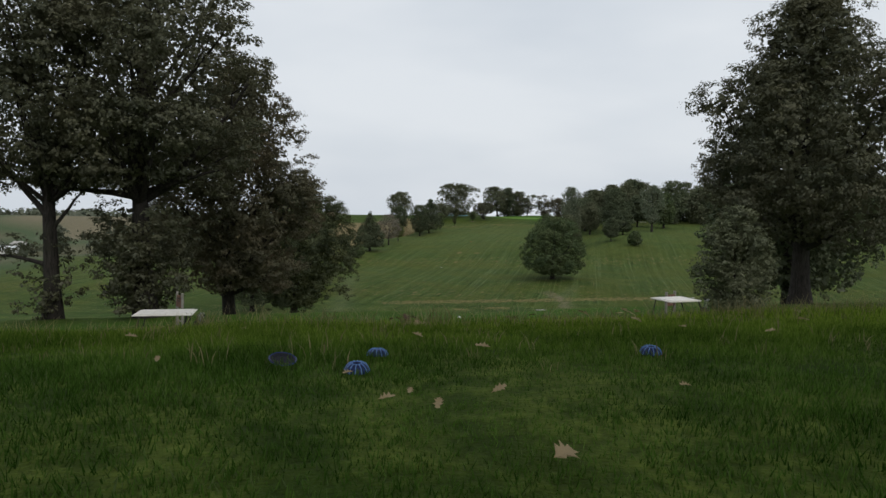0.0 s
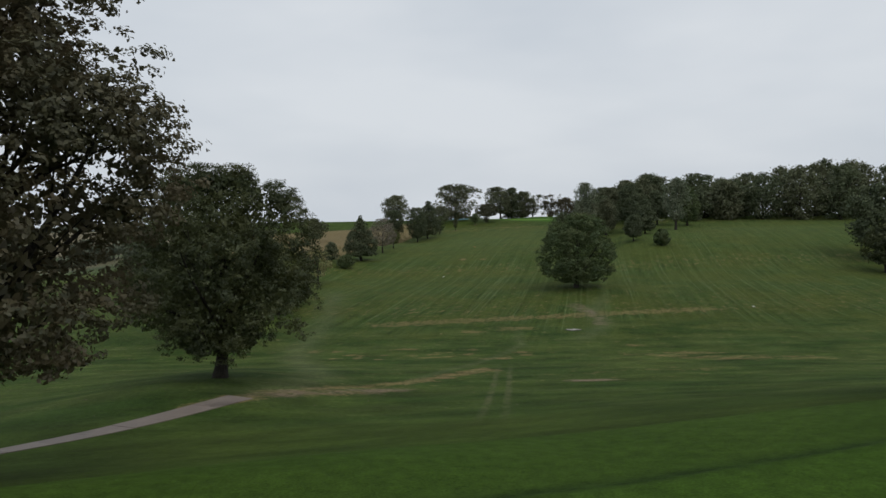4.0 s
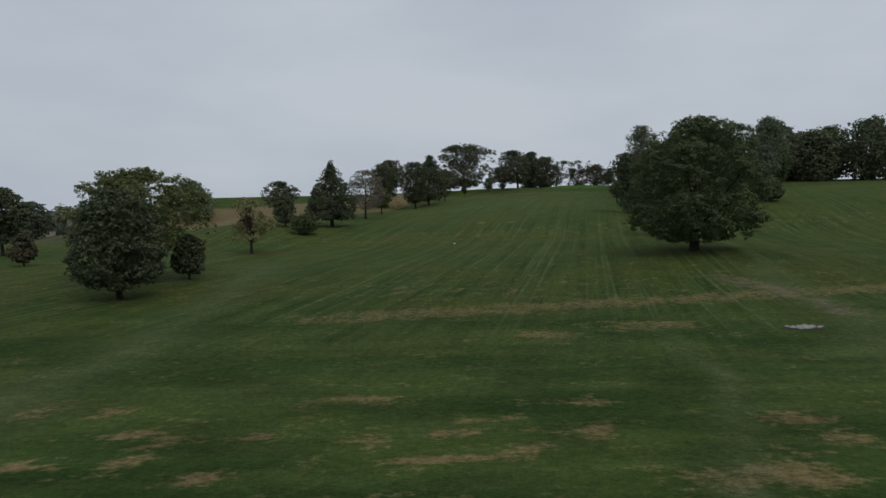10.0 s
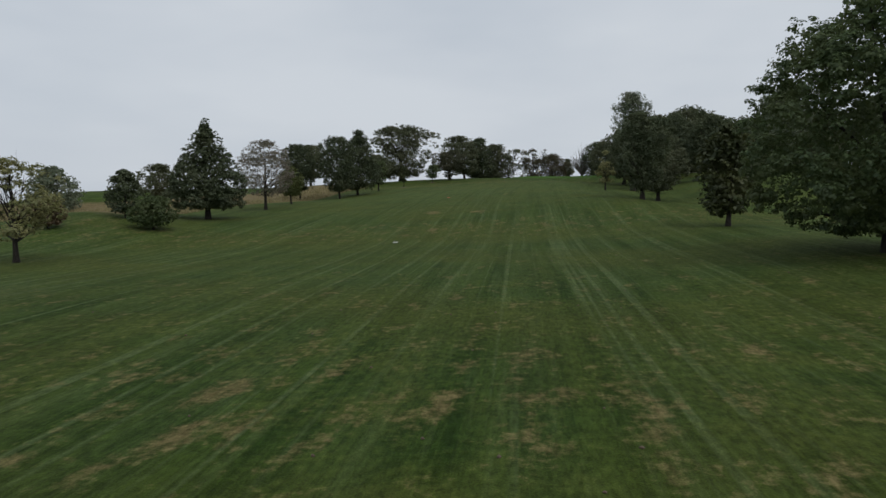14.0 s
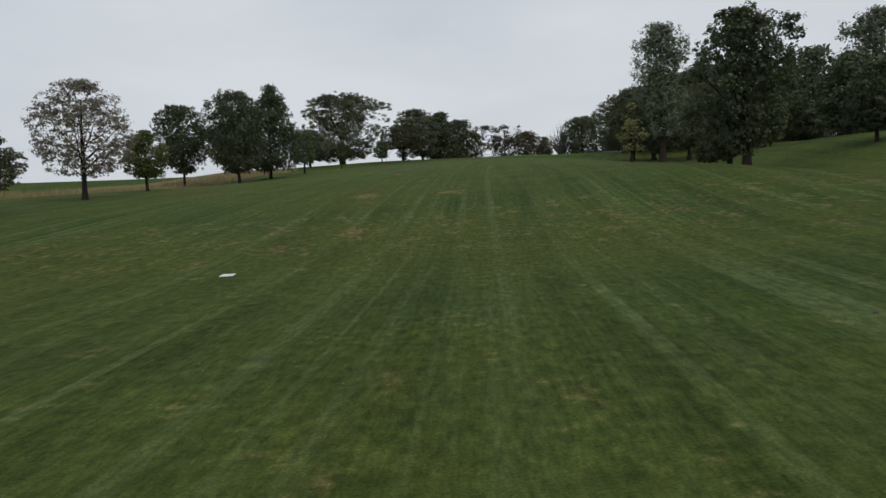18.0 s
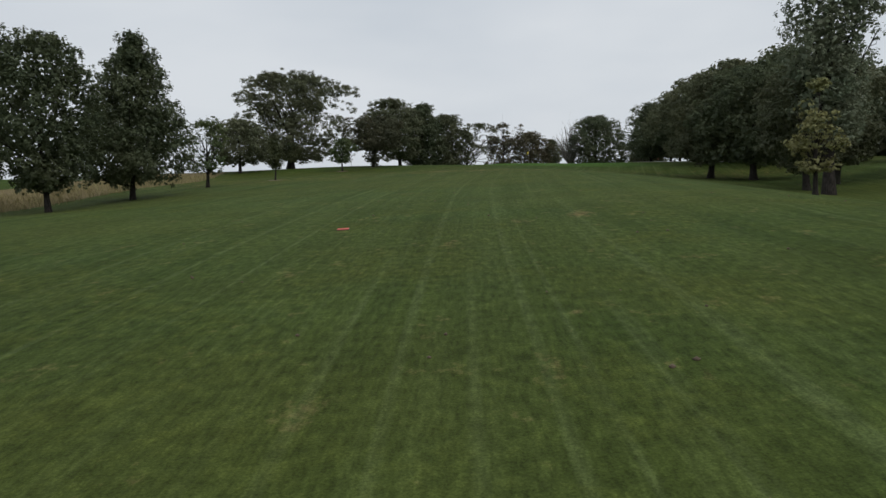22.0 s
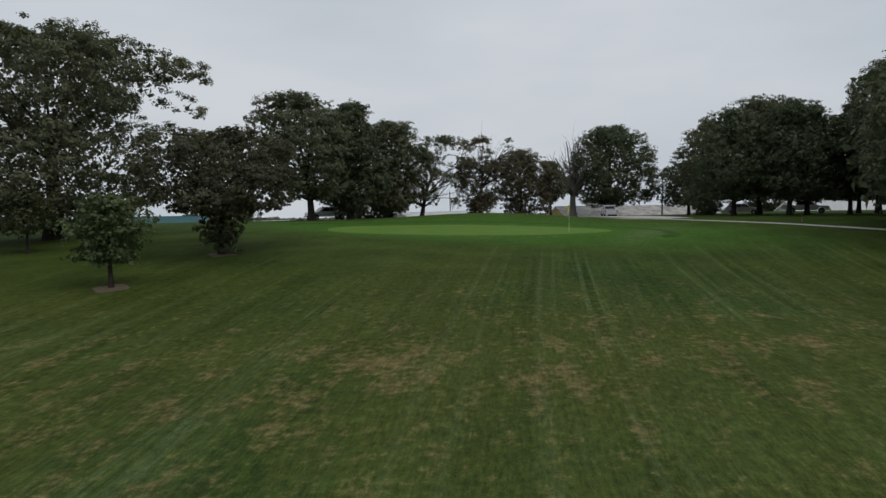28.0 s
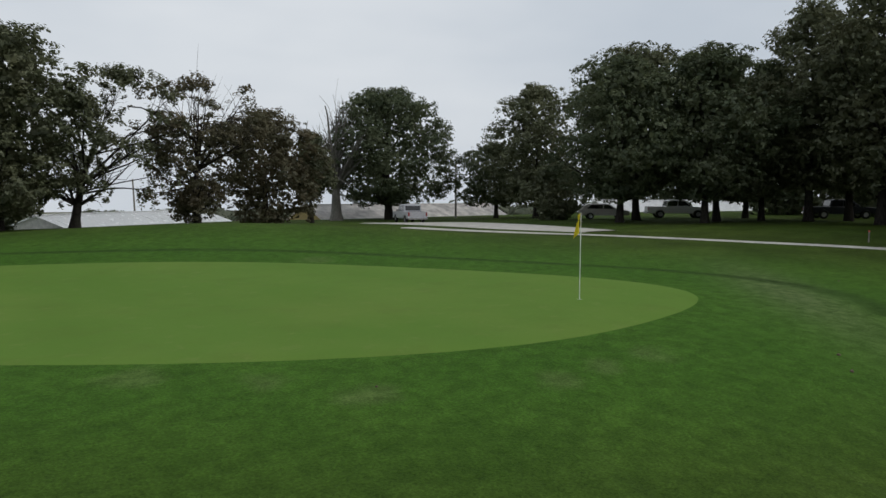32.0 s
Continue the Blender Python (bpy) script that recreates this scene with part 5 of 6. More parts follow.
    rod(b, [(-0.70, -0.46, 1.02), (-0.70, 0.46, 1.02)], 0.016)
    part("seat_bracket", b, BLACK, c)
    for side in (-1, 1):
        b = bmesh.new()
        rod(b, [(-0.56, side * 0.55, 0.74), (-0.28, side * 0.58, 0.86), (-0.10, side * 0.56, 0.78), (-0.20, side * 0.54, 0.68)], 0.018)
        part("armrest", b, BLACK, c)
        b = bmesh.new()
        rod(b, [(0.74, side * 0.50, 0.82), (0.60, side * 0.52, 1.30), (0.50, side * 0.52, 1.74)], 0.020)
        part("front_strut", b, BLACK, c)
        b = bmesh.new()
        rod(b, [(-0.84, side * 0.50, 0.74), (-0.80, side * 0.52, 1.30), (max(-0.92, 0.80 - roof_len), side * 0.52, 1.74)], 0.028)
        part("rear_strut", b, BLACK, c)
        wheel(c, 0.86, side * 0.53, 0.225, 0.20)
        wheel(c, -0.82, side * 0.47, 0.225, 0.22)
    b = bmesh.new()
    box(b, (roof_len, 1.18, 0.04), (0.71 - roof_len / 2, 0, 1.77), bevel=0.018)
    box(b, (roof_len - 0.18, 1.0, 0.04), (0.71 - roof_len / 2, 0, 1.795), bevel=0.019)
    part("roof", b, ROOF, c, "cream plastic roof")
    b = bmesh.new()
    rod(b, [(0.56, 0.26, 0.72), (0.28, 0.26, 0.98)], 0.022)
    part("steering_column", b, BLACK, c)
    b = bmesh.new()
    lathe(b, [(0.155, -0.014), (0.175, 0), (0.155, 0.014), (0.14, 0)], 22, closed=True)
    box(b, (0.30, 0.03, 0.015))
    box(b, (0.09, 0.09, 0.02), (0, 0, 0.005), bevel=0.006)
    bmesh.ops.transform(b, matrix=pose(0.26, 0.26, 1.0, 0, -45, 0), verts=b.verts)
    part("steering_wheel", b, BLACK, c)
    b = bmesh.new()
    box(b, (0.012, 0.22, 0.06), (1.135, 0, 0.60), (0, -38, 0), 0.004)
    part("badge", b, BLACK, c, "dark oval badge")
    b = bmesh.new()
    slab(b, [(-0.72, 0.80), (-0.78, 1.26), (-0.84, 1.28), (-0.92, 0.72)], -0.46, 0.46, 0.015)
    part("bag_cover", b, BLACK, c)
    b = bmesh.new()
    box(b, (0.26, 1.0, 0.05), (-1.05, 0, 0.55), bevel=0.015)
    part("bag_shelf", b, BLACK, c)
    b = bmesh.new()
    rod(b, [(-0.86, -0.50, 1.10), (-1.0, -0.48, 1.12), (-1.0, 0.48, 1.12), (-0.86, 0.50, 1.10)], 0.018)
    part("bag_bar", b, BLACK, c)
    return c


def golf_bag(at, turn, cloth, label, seed):
    rng = random.Random(seed)
    g = thing("golf_bag", at, turn, label, "golf bag")
    b = bmesh.new()
    lathe(b, [(0.001, 0), (0.14, 0), (0.165, 0.05), (0.155, 0.4), (0.17, 0.80), (0.16, 0.88), (0.14, 0.88), (0.12, 0.74), (0.001, 0.74)], 16)
    bmesh.ops.transform(b, matrix=pose(0, 0, 0, 0, 10), verts=b.verts)
    part("bag", b, cloth, g)
    b = bmesh.new()
    box(b, (0.09, 0.22, 0.38), (-0.15, 0, 0.30), (0, 10, 0), 0.035)
    part("pocket", b, cloth, g)
    for k in range(6):
        a, r = k * 1.05, 0.07
        b = bmesh.new()
        x0, y0 = 0.13 + r * math.cos(a), r * math.sin(a)
        top = 0.98 + rng.uniform(0, 0.2)
        rod(b, [(x0, y0, 0.6), (x0 + 0.08, y0, top)], 0.006, 6)
        box(b, (0.05, 0.10 if k % 2 else 0.07, 0.05), (x0 + 0.09, y0 + 0.02, top + 0.02), bevel=0.016)
        part("club", b, STEEL if k % 3 else NAVY, g)
    return g


def ride(cart_at, turn, x, y, up):
    m = pose(*cart_at, 0, 0, turn) @ Vector((x, y, up))
    return tuple(m)


CART_A, TURN_A = floor_at(-9.32, 21.69, 0.035), 191.5
CART_B, TURN_B = floor_at(8.6, 25.05, 0.035), 200
golf_cart(CART_A, TURN_A, GREYV, 1.80, "white golf cart with grey seats parked on the path")
golf_cart(CART_B, TURN_B, BEIGE, 1.40, "white golf cart with tan seats parked on the path")
for y in (-0.22, 0.20):
    golf_bag(ride(CART_A, TURN_A, -1.06, y, 0.575), TURN_A + 180, NAVY, "dark golf bag with clubs standing on the cart's rack", 3)
golf_bag(ride(CART_B, TURN_B, -1.06, 0.18, 0.575), TURN_B + 180, NAVY, "dark golf bag standing on the cart's rack", 5)

# ---- bench, ball washer, baskets, markers, signs ----
bench = thing("bench", floor_at(-2.50, 20.08), 5, "dark wooden bench on worn soil, its back to the bank", "bench")
for z, y in ((0.72, -0.10), (0.55, -0.07)):
    b = bmesh.new()
    box(b, (2.05, 0.045, 0.135), (0, y, z), (8, 0, 0), 0.008)
    part("back_slat", b, DARKWOOD, bench)
for y in (0.06, 0.20, 0.34):
    b = bmesh.new()
    box(b, (2.05, 0.125, 0.045), (0, y, 0.40), (-3, 0, 0), 0.008)
    part("seat_slat", b, DARKWOOD, bench)
for x in (-0.82, 0.0, 0.82):
    b = bmesh.new()
    box(b, (0.09, 0.06, 0.84), (x, -0.055, 0.39), (8, 0, 0), 0.008)
    box(b, (0.08, 0.46, 0.07), (x, 0.15, 0.34), (-3, 0, 0), 0.008)
    box(b, (0.09, 0.07, 0.38), (x, 0.33, 0.165), bevel=0.008)
    part("leg", b, DARKWOOD, bench)

washer = thing("ball_washer", floor_at(-3.93, 20.05), 20, "rusty red ball washer on a thin post by the bench", "ball washer")
b = bmesh.new()
rod(b, [(0, 0, -0.05), (0, 0, 0.78)], 0.034, 10)
part("post", b, RUST, washer)
b = bmesh.new()
lathe(b, [(0.001, 0.72), (0.05, 0.73), (0.085, 0.81), (0.085, 0.98), (0.06, 1.03), (0.001, 1.04)], 14)
part("housing", b, RUST, washer)
b = bmesh.new()
box(b, (0.13, 0.13, 0.03), (0, 0, 1.05), bevel=0.008)
part("cap", b, STEEL, washer, "pale metal cap")
b = bmesh.new()
rod(b, [(-0.42, 0, 0.10), (-0.2, 0.02, 0.12), (0, 0, 0.16), (0.2, -0.02, 0.12), (0.42, 0, 0.22)], 0.014)
part("foot_bar", b, WIRE, washer)


def basket(at, label, seed):
    rng = random.Random(seed)
    k = thing("wire_basket", at, seed * 40, label, "basket", "baskets beside the bench")
    for z, r in ((0.02, 0.165), (0.38, 0.128), (0.42, 0.136)):
        b = bmesh.new()
        lathe(b, [(r - 0.008, z), (r, z + 0.008), (r + 0.008, z), (r, z - 0.008)], 24, closed=True)
        part("hoop", b, WIRE, k)
    for i in range(28):
        a = 2 * math.pi * i / 28
        b = bmesh.new()
        rod(b, [(0.165 * math.cos(a), 0.165 * math.sin(a), 0.02), (0.124 * math.cos(a + 0.1), 0.124 * math.sin(a + 0.1), 0.40)], 0.0060, 5)
        part("wire", b, WIRE, k)
    b = bmesh.new()
    for z in (0.07, 0.12, 0.17, 0.22, 0.27, 0.32):
        r = 0.165 - 0.10 * z
        lathe(b, [(r - 0.004, z), (r, z + 0.004), (r + 0.004, z), (r, z - 0.004)], 20, closed=True)
    part("mesh_ring", b, WIRE, k)
    b = bmesh.new()
    lathe(b, [(0.001, 0.015), (0.16, 0.015), (0.16, 0.03), (0.001, 0.03)], 18)
    part("base", b, WIRE, k)
    for _ in range(5):
        b = bmesh.new()
        bmesh.ops.create_icosphere(b, subdivisions=1, radius=0.05)
        for v in b.verts:
            v.co *= rng.uniform(0.8, 1.2)
        bmesh.ops.translate(b, vec=(rng.uniform(-0.08, 0.08), rng.uniform(-0.08, 0.08), rng.uniform(0.06, 0.13)), verts=b.verts)
        part("litter", b, PAPER, k, "crumpled white paper")


basket(floor_at(-1.18, 20.52), "tapered wire litter basket with paper in it", 1)
basket(floor_at(-0.66, 20.78), "tapered wire litter basket tilted on the soil", 2)

for x, y in ((-3.09, 29.31), (0.74, 33.58), (6.45, 31.45), (-8.80, 29.32)):
    m = thing("tee_marker", floor_at(x, y), 0, "small white ribbed tee marker on the mown tee", "tee marker", "white tee markers")
    b = bmesh.new()
    lathe(b, [(0.075, 0), (0.078, 0.02), (0.066, 0.06), (0.04, 0.085), (0.001, 0.092)], 14)
    part("dome", b, MARKER, m)
    b = bmesh.new()
    rod(b, [(0, 0, -0.04), (0, 0, 0.01)], 0.008, 6)
    part("spike", b, STEEL, m)


def blue_marker(x, y, size, tilt, label):
    m = thing("blue_marker", floor_at(x, y), 0, label, "tee marker", "blue markers in the grass")
    m.matrix_world = pose(*floor_at(x, y, 0.012), tilt, 0, 0)
    b = bmesh.new()
    lathe(b, [(size * k, size * z) for k, z in ((1.0, 0), (0.97, 0.12), (0.80, 0.42), (0.55, 0.60), (0.34, 0.63), (0.32, 0.58), (0.72, 0.38), (0.88, 0.12), (0.92, 0))], 24)
    part("shell", b, BLUE, m)
    for k in range(12):
        a = 2 * math.pi * k / 12
        b = bmesh.new()
        rod(b, [(r * math.cos(a) * size, r * math.sin(a) * size, z * size) for r, z in ((1.02, 0.02), (0.99, 0.15), (0.82, 0.45), (0.56, 0.63), (0.38, 0.66))], size * 0.045, 5)
        part("rib", b, PALEBLUE, m)
    b = bmesh.new()
    lathe(b, [(size * 0.33, size * 0.64), (size * 0.37, size * 0.69), (size * 0.41, size * 0.64), (size * 0.37, size * 0.59)], 20, closed=True)
    part("top_ring", b, PALEBLUE, m)


for x, y, tilt in ((-0.62, 2.9, 8), (-0.57, 3.39, -6), (0.92, 3.43, 5)):
    blue_marker(x, y, 0.058, tilt, "blue ribbed plastic dome marker lying in rough grass")
cap = thing("blue_marker", floor_at(-1.01, 3.08), 0, "dark blue plastic cap lying face up in rough grass", "tee marker", "blue markers in the grass")
cap.matrix_world = pose(*floor_at(-1.01, 3.08, 0.03), 14, 10, 0)
b = bmesh.new()
lathe(b, [(0.001, -0.004), (0.045, -0.002), (0.064, 0.010), (0.068, 0.016), (0.062, 0.014), (0.044, 0.004), (0.001, 0.002)], 24)
part("dish", b, NAVY, cap)
b = bmesh.new()
lathe(b, [(0.062, 0.014), (0.066, 0.018), (0.070, 0.014), (0.066, 0.009)], 24, closed=True)
part("rim", b, BLUE, cap, "blue rim")


def tee_sign(x, y, turn, label, board_tilt):
    s = thing("tee_sign", floor_at(x, y), turn, label, "sign", "wooden signs at the tee")
    for px in (-0.36, 0.36):
        b = bmesh.new()
        box(b, (0.10, 0.10, 1.62), (px, 0, 0.76), bevel=0.02)
        part("post", b, POSTWOOD, s)
    b = bmesh.new()
    box(b, (0.66, 0.05, 0.50), (0, -0.02, 1.18), (board_tilt, 0, 0), 0.012)
    part("board", b, BOARD, s, "reddish brown board")
    for k in range(3):
        b = bmesh.new()
        box(b, (0.42 - 0.1 * k, 0.008, 0.045), (0, -0.052, 1.31 - 0.12 * k), (board_tilt, 0, 0), 0.002)
        part("lettering_bar", b, DARKWOOD, s)
    b = bmesh.new()
    box(b, (0.62, 0.05, 0.07), (0, 0, 0.30), bevel=0.01)
    part("rail", b, POSTWOOD, s)


tee_sign(-11.7, 29.6, -52, "weathered wooden tee sign on two posts beside an oak", -6)
tee_sign(10.15, 30.2, 42, "brown wooden sign on two grey posts behind the cart", -6)
make_tree("shrub", 9.7, 29.6, 0.55, 0.8, "bush", "maple", "low shrub planted at the foot of the sign", 301, 700, 0.05, category="shrub")

# ---- marks on the fairway ----
for x, y, m, label in ((0.12, 189.7, MARKER, "square white yardage plate set in the turf"), (10.1, 235.2, REDP, "square faded red yardage plate set in the turf"), (52.9, 141.6, MARKER, "white plate on the neighbouring fairway")):
    p = thing("yardage_plate", floor_at(x, y, 0.015), -8, label, "marker", "yardage plates")
    dx = (float(height(x + 0.5, y)) - float(height(x - 0.5, y)), float(height(x, y + 0.5)) - float(height(x, y - 0.5)))
    p.matrix_world = pose(*floor_at(x, y, 0.015), math.degrees(math.atan(dx[1])), -math.degrees(math.atan(dx[0])), -8)
    b = bmesh.new()
    box(b, (0.42, 0.42, 0.04), bevel=0.008)
    part("plate", b, m, p)
    b = bmesh.new()
    box(b, (0.45, 0.45, 0.03), (0, 0, -0.012), bevel=0.008)
    part("surround", b, BLACK, p)

pile = thing("rock_pile", floor_at(18.3, 123.0), 0, "pale broken stones round a drain in dry grass", "rocks")
# flat dark patch that paints the shaded hollow among the stones
b = bmesh.new()
rim = []
for k in range(24):
    a = 2 * math.pi * k / 24
    px, py = 1.25 * math.cos(a) * (1 + 0.12 * math.sin(3 * a)), 0.62 * math.sin(a)
    rim.append(b.verts.new((px, py, float(height(18.3 + px, 123.0 + py)) - pile.location.z + 0.02)))
hub = b.verts.new((0, 0, 0.03))
for k in range(24):
    b.faces.new((hub, rim[k], rim[(k + 1) % 24]))
part("pit_soil", b, paint("hollow_shade", (0.035, 0.030, 0.022), 0.95, scale=4, bump=0.6), pile, "flat dark patch for the shaded hollow round the stones")
rr = random.Random(21)
for k in range(26):
    b = bmesh.new()
    bmesh.ops.create_icosphere(b, subdivisions=2, radius=1)
    s = rr.uniform(0.07, 0.19)
    a = noise.random_unit_vector()
    for v in b.verts:
        v.co *= 1 + 0.35 * noise.noise(v.co * 1.3 + a * 9)
        v.co = Vector((v.co.x * s * 1.3, v.co.y * s, v.co.z * s * 0.65))
    x, y = rr.gauss(0, 0.32), rr.gauss(0, 0.16)
    z = float(height(18.3 + x, 123.0 + y)) - pile.location.z
    bmesh.ops.transform(b, matrix=pose(x, y, z + s * 0.15, 0, 0, rr.uniform(0, 360)), verts=b.verts)
    part("stone", b, STONE, pile)

# ---- the green ----
rows = []
for r in np.linspace(0, 1, 22):
    ring_pts = []
    for a in np.linspace(0, 2 * np.pi, 96, endpoint=False):
        k = r * (1 + 0.03 * math.sin(3 * a + 0.6) + 0.02 * math.sin(5 * a))
        u, v = 13.7 * k * math.cos(a), 6.8 * k * math.sin(a)
        ring_pts.append((GREEN[0] + u * GREEN_AXIS[0] - v * GREEN_AXIS[1], GREEN[1] + u * GREEN_AXIS[1] + v * GREEN_AXIS[0]))
    rows.append(ring_pts)
pts = np.array(rows).reshape(-1, 2)
gz = height(pts[:, 0], pts[:, 1]) + 0.035
gz[-96:] -= 0.045
faces = [(i * 96 + j, i * 96 + (j + 1) % 96, (i + 1) * 96 + (j + 1) % 96, (i + 1) * 96 + j) for i in range(21) for j in range(96)]
nt = Nodes("putting_turf")
_p = nt.place()
_v = nt.node("CombineXYZ", nt.math("MULTIPLY", nt.node("SeparateXYZ", _p, out=0), 0.9), nt.math("MULTIPLY", nt.node("SeparateXYZ", _p, out=1), 0.25))
_c = nt.mix(nt.noise(0.5, 3.0, 0.5, _v), (0.088, 0.172, 0.027), (0.118, 0.206, 0.038))
_c = nt.mix(nt.ramp(nt.noise(0.22, 3.0, 0.6, _p), (0.45, 0.0), (0.75, 0.55)), _c, (0.142, 0.208, 0.044))
_c = nt.mix(nt.ramp(nt.noise(0.8, 5.0, 0.65, _p), (0.50, 0.0), (0.68, 0.40)), _c, (0.098, 0.150, 0.030))
_c = nt.mix(nt.ramp(nt.noise(2.2, 4.0, 0.65, _p), (0.58, 0.0), (0.70, 0.35)), _c, (0.170, 0.216, 0.066))
_c = nt.mix(0.25, _c, nt.noise(60.0, 2.0, 0.6, _p), "SOFT_LIGHT")
TURF = nt.surface(_c, 0.85, 0.0, nt.bump(nt.noise(90.0, 2.0, 0.6, _p), 0.2, 0.01), 0.04)
putting_green = mesh_object("putting_green", np.column_stack([pts, gz]), faces, TURF, smooth_shade=True)
tagged(putting_green, "closely mown pale green putting surface with a yellow flag", "putting green", kind="structure")

flag = thing("flagstick", floor_at(46.4, 321.75, 0.03), 0, "thin pale flagstick with a drooping yellow flag", "flag")
b = bmesh.new()
rod(b, [(0, 0, -0.05), (0, 0, 2.15)], 0.011, 8)
part("pole", b, MARKER, flag)
b = bmesh.new()
cols, grid = 9, []
for i in range(cols):
    u = i / (cols - 1)
    colv = []
    for j in range(6):
        w = j / 5
        colv.append(b.verts.new((-0.012 - 0.34 * u * math.cos(0.5 * u) - 0.05 * w * u, -0.10 * u + 0.045 * math.sin(u * 6 + w * 2), 2.14 - 0.36 * w - 0.22 * u - 0.05 * u * w)))
    grid.append(colv)
for i in range(cols - 1):
    for j in range(5):
        b.faces.new((grid[i][j], grid[i + 1][j], grid[i + 1][j + 1], grid[i][j + 1]))
bmesh.ops.solidify(b, geom=b.faces[:], thickness=0.006)
part("flag", b, YELLOW, flag, "yellow cloth flag")
b = bmesh.new()
lathe(b, [(0.054, 0.0), (0.058, 0.004), (0.054, 0.008), (0.05, -0.08), (0.001, -0.08)], 20)
part("cup", b, MARKER, flag)

# ---- car park, vehicles and buildings beyond the green ----
GRAVEL = paint("pale_gravel", (0.46, 0.44, 0.40), 0.9, scale=1.2, bump=0.4)
SILVER = paint("silver_paint", (0.52, 0.52, 0.55), 0.3, metal=0.3, vary=0.04)
CARWHITE = paint("white_car_paint", (0.80, 0.80, 0.79), 0.3, vary=0.04)
TAN = paint("tan_car_paint", (0.46, 0.44, 0.39), 0.35, vary=0.05)
DARKCAR = paint("dark_car_paint", (0.020, 0.022, 0.028), 0.3)
CHROME = paint("chrome", (0.55, 0.55, 0.55), 0.2, metal=1.0)
REDLAMP = paint("red_lamp", (0.28, 0.012, 0.010), 0.3)
TIN = paint("white_roof_sheet", (0.90, 0.91, 0.91), 0.25, vary=0.05, scale=1.5)
RUSTTIN = paint("rusting_roof_sheet", (0.74, 0.70, 0.66), 0.4, vary=0.22, scale=0.8)
TEAL = paint("teal_roof_sheet", (0.09, 0.24, 0.26), 0.45)
SIDING = paint("pale_siding", (0.58, 0.57, 0.54), 0.6, scale=2)
OCHRE = paint("ochre_gable", (0.34, 0.26, 0.10), 0.7)


def strip(name, line, half, material, up, label, category, step=1.0):
    """A band of paving that follows the ground along a line of (x, y)."""
    line = np.array(line, float)
    run = np.concatenate([[0], np.cumsum(np.linalg.norm(np.diff(line, axis=0), axis=1))])
    s = np.arange(0, run[-1] + 0.01, step)
    mid = np.stack([np.interp(s, run, line[:, 0]), np.interp(s, run, line[:, 1])], -1)
    wide = np.interp(s, run, half)
    way = np.gradient(mid, axis=0)
    way /= np.linalg.norm(way, axis=1, keepdims=True)
    side = np.stack([-way[:, 1], way[:, 0]], -1)
    cols = np.linspace(-1, 1, 9)
    top = np.stack([mid + side * (wide * c)[:, None] for c in cols], 1)
    z = height(top[..., 0], top[..., 1]) + up
    z[:, 0] -= up + 0.05
    z[:, -1] -= up + 0.05
    k = len(cols)
    f = [(a * k + q, a * k + q + 1, (a + 1) * k + q + 1, (a + 1) * k + q) for a in range(len(mid) - 1) for q in range(k - 1)]
    ob = mesh_object(name, np.dstack([top, z]).reshape(-1, 3), f, material, smooth_shade=True)
    return tagged(ob, label, category, kind="structure")


strip("green_path", [(63.0, 349), (63.2, 343), (63.6, 337), (64.6, 331.5), (66.2, 325.5), (69.5, 318.5), (76, 309), (90, 297)], [0.8, 0.8, 0.8, 0.6, 0.5, 0.5, 0.5, 0.5], GRAVEL, 0.03, "narrow pale path along the grove", "path")
strip("car_park", [(71.0, 361.0), (70.2, 352.0), (69.0, 343.0), (68.0, 336.0)], [4.0, 4.0, 3.4, 1.6], GRAVEL, 0.05, "pale gravel car park beside the green", "car park")


def vehicle_wheels(root, xs, half, r):
    for x in xs:
        for side in (-1, 1):
            wheel(root, x, side * half, r, 0.24)


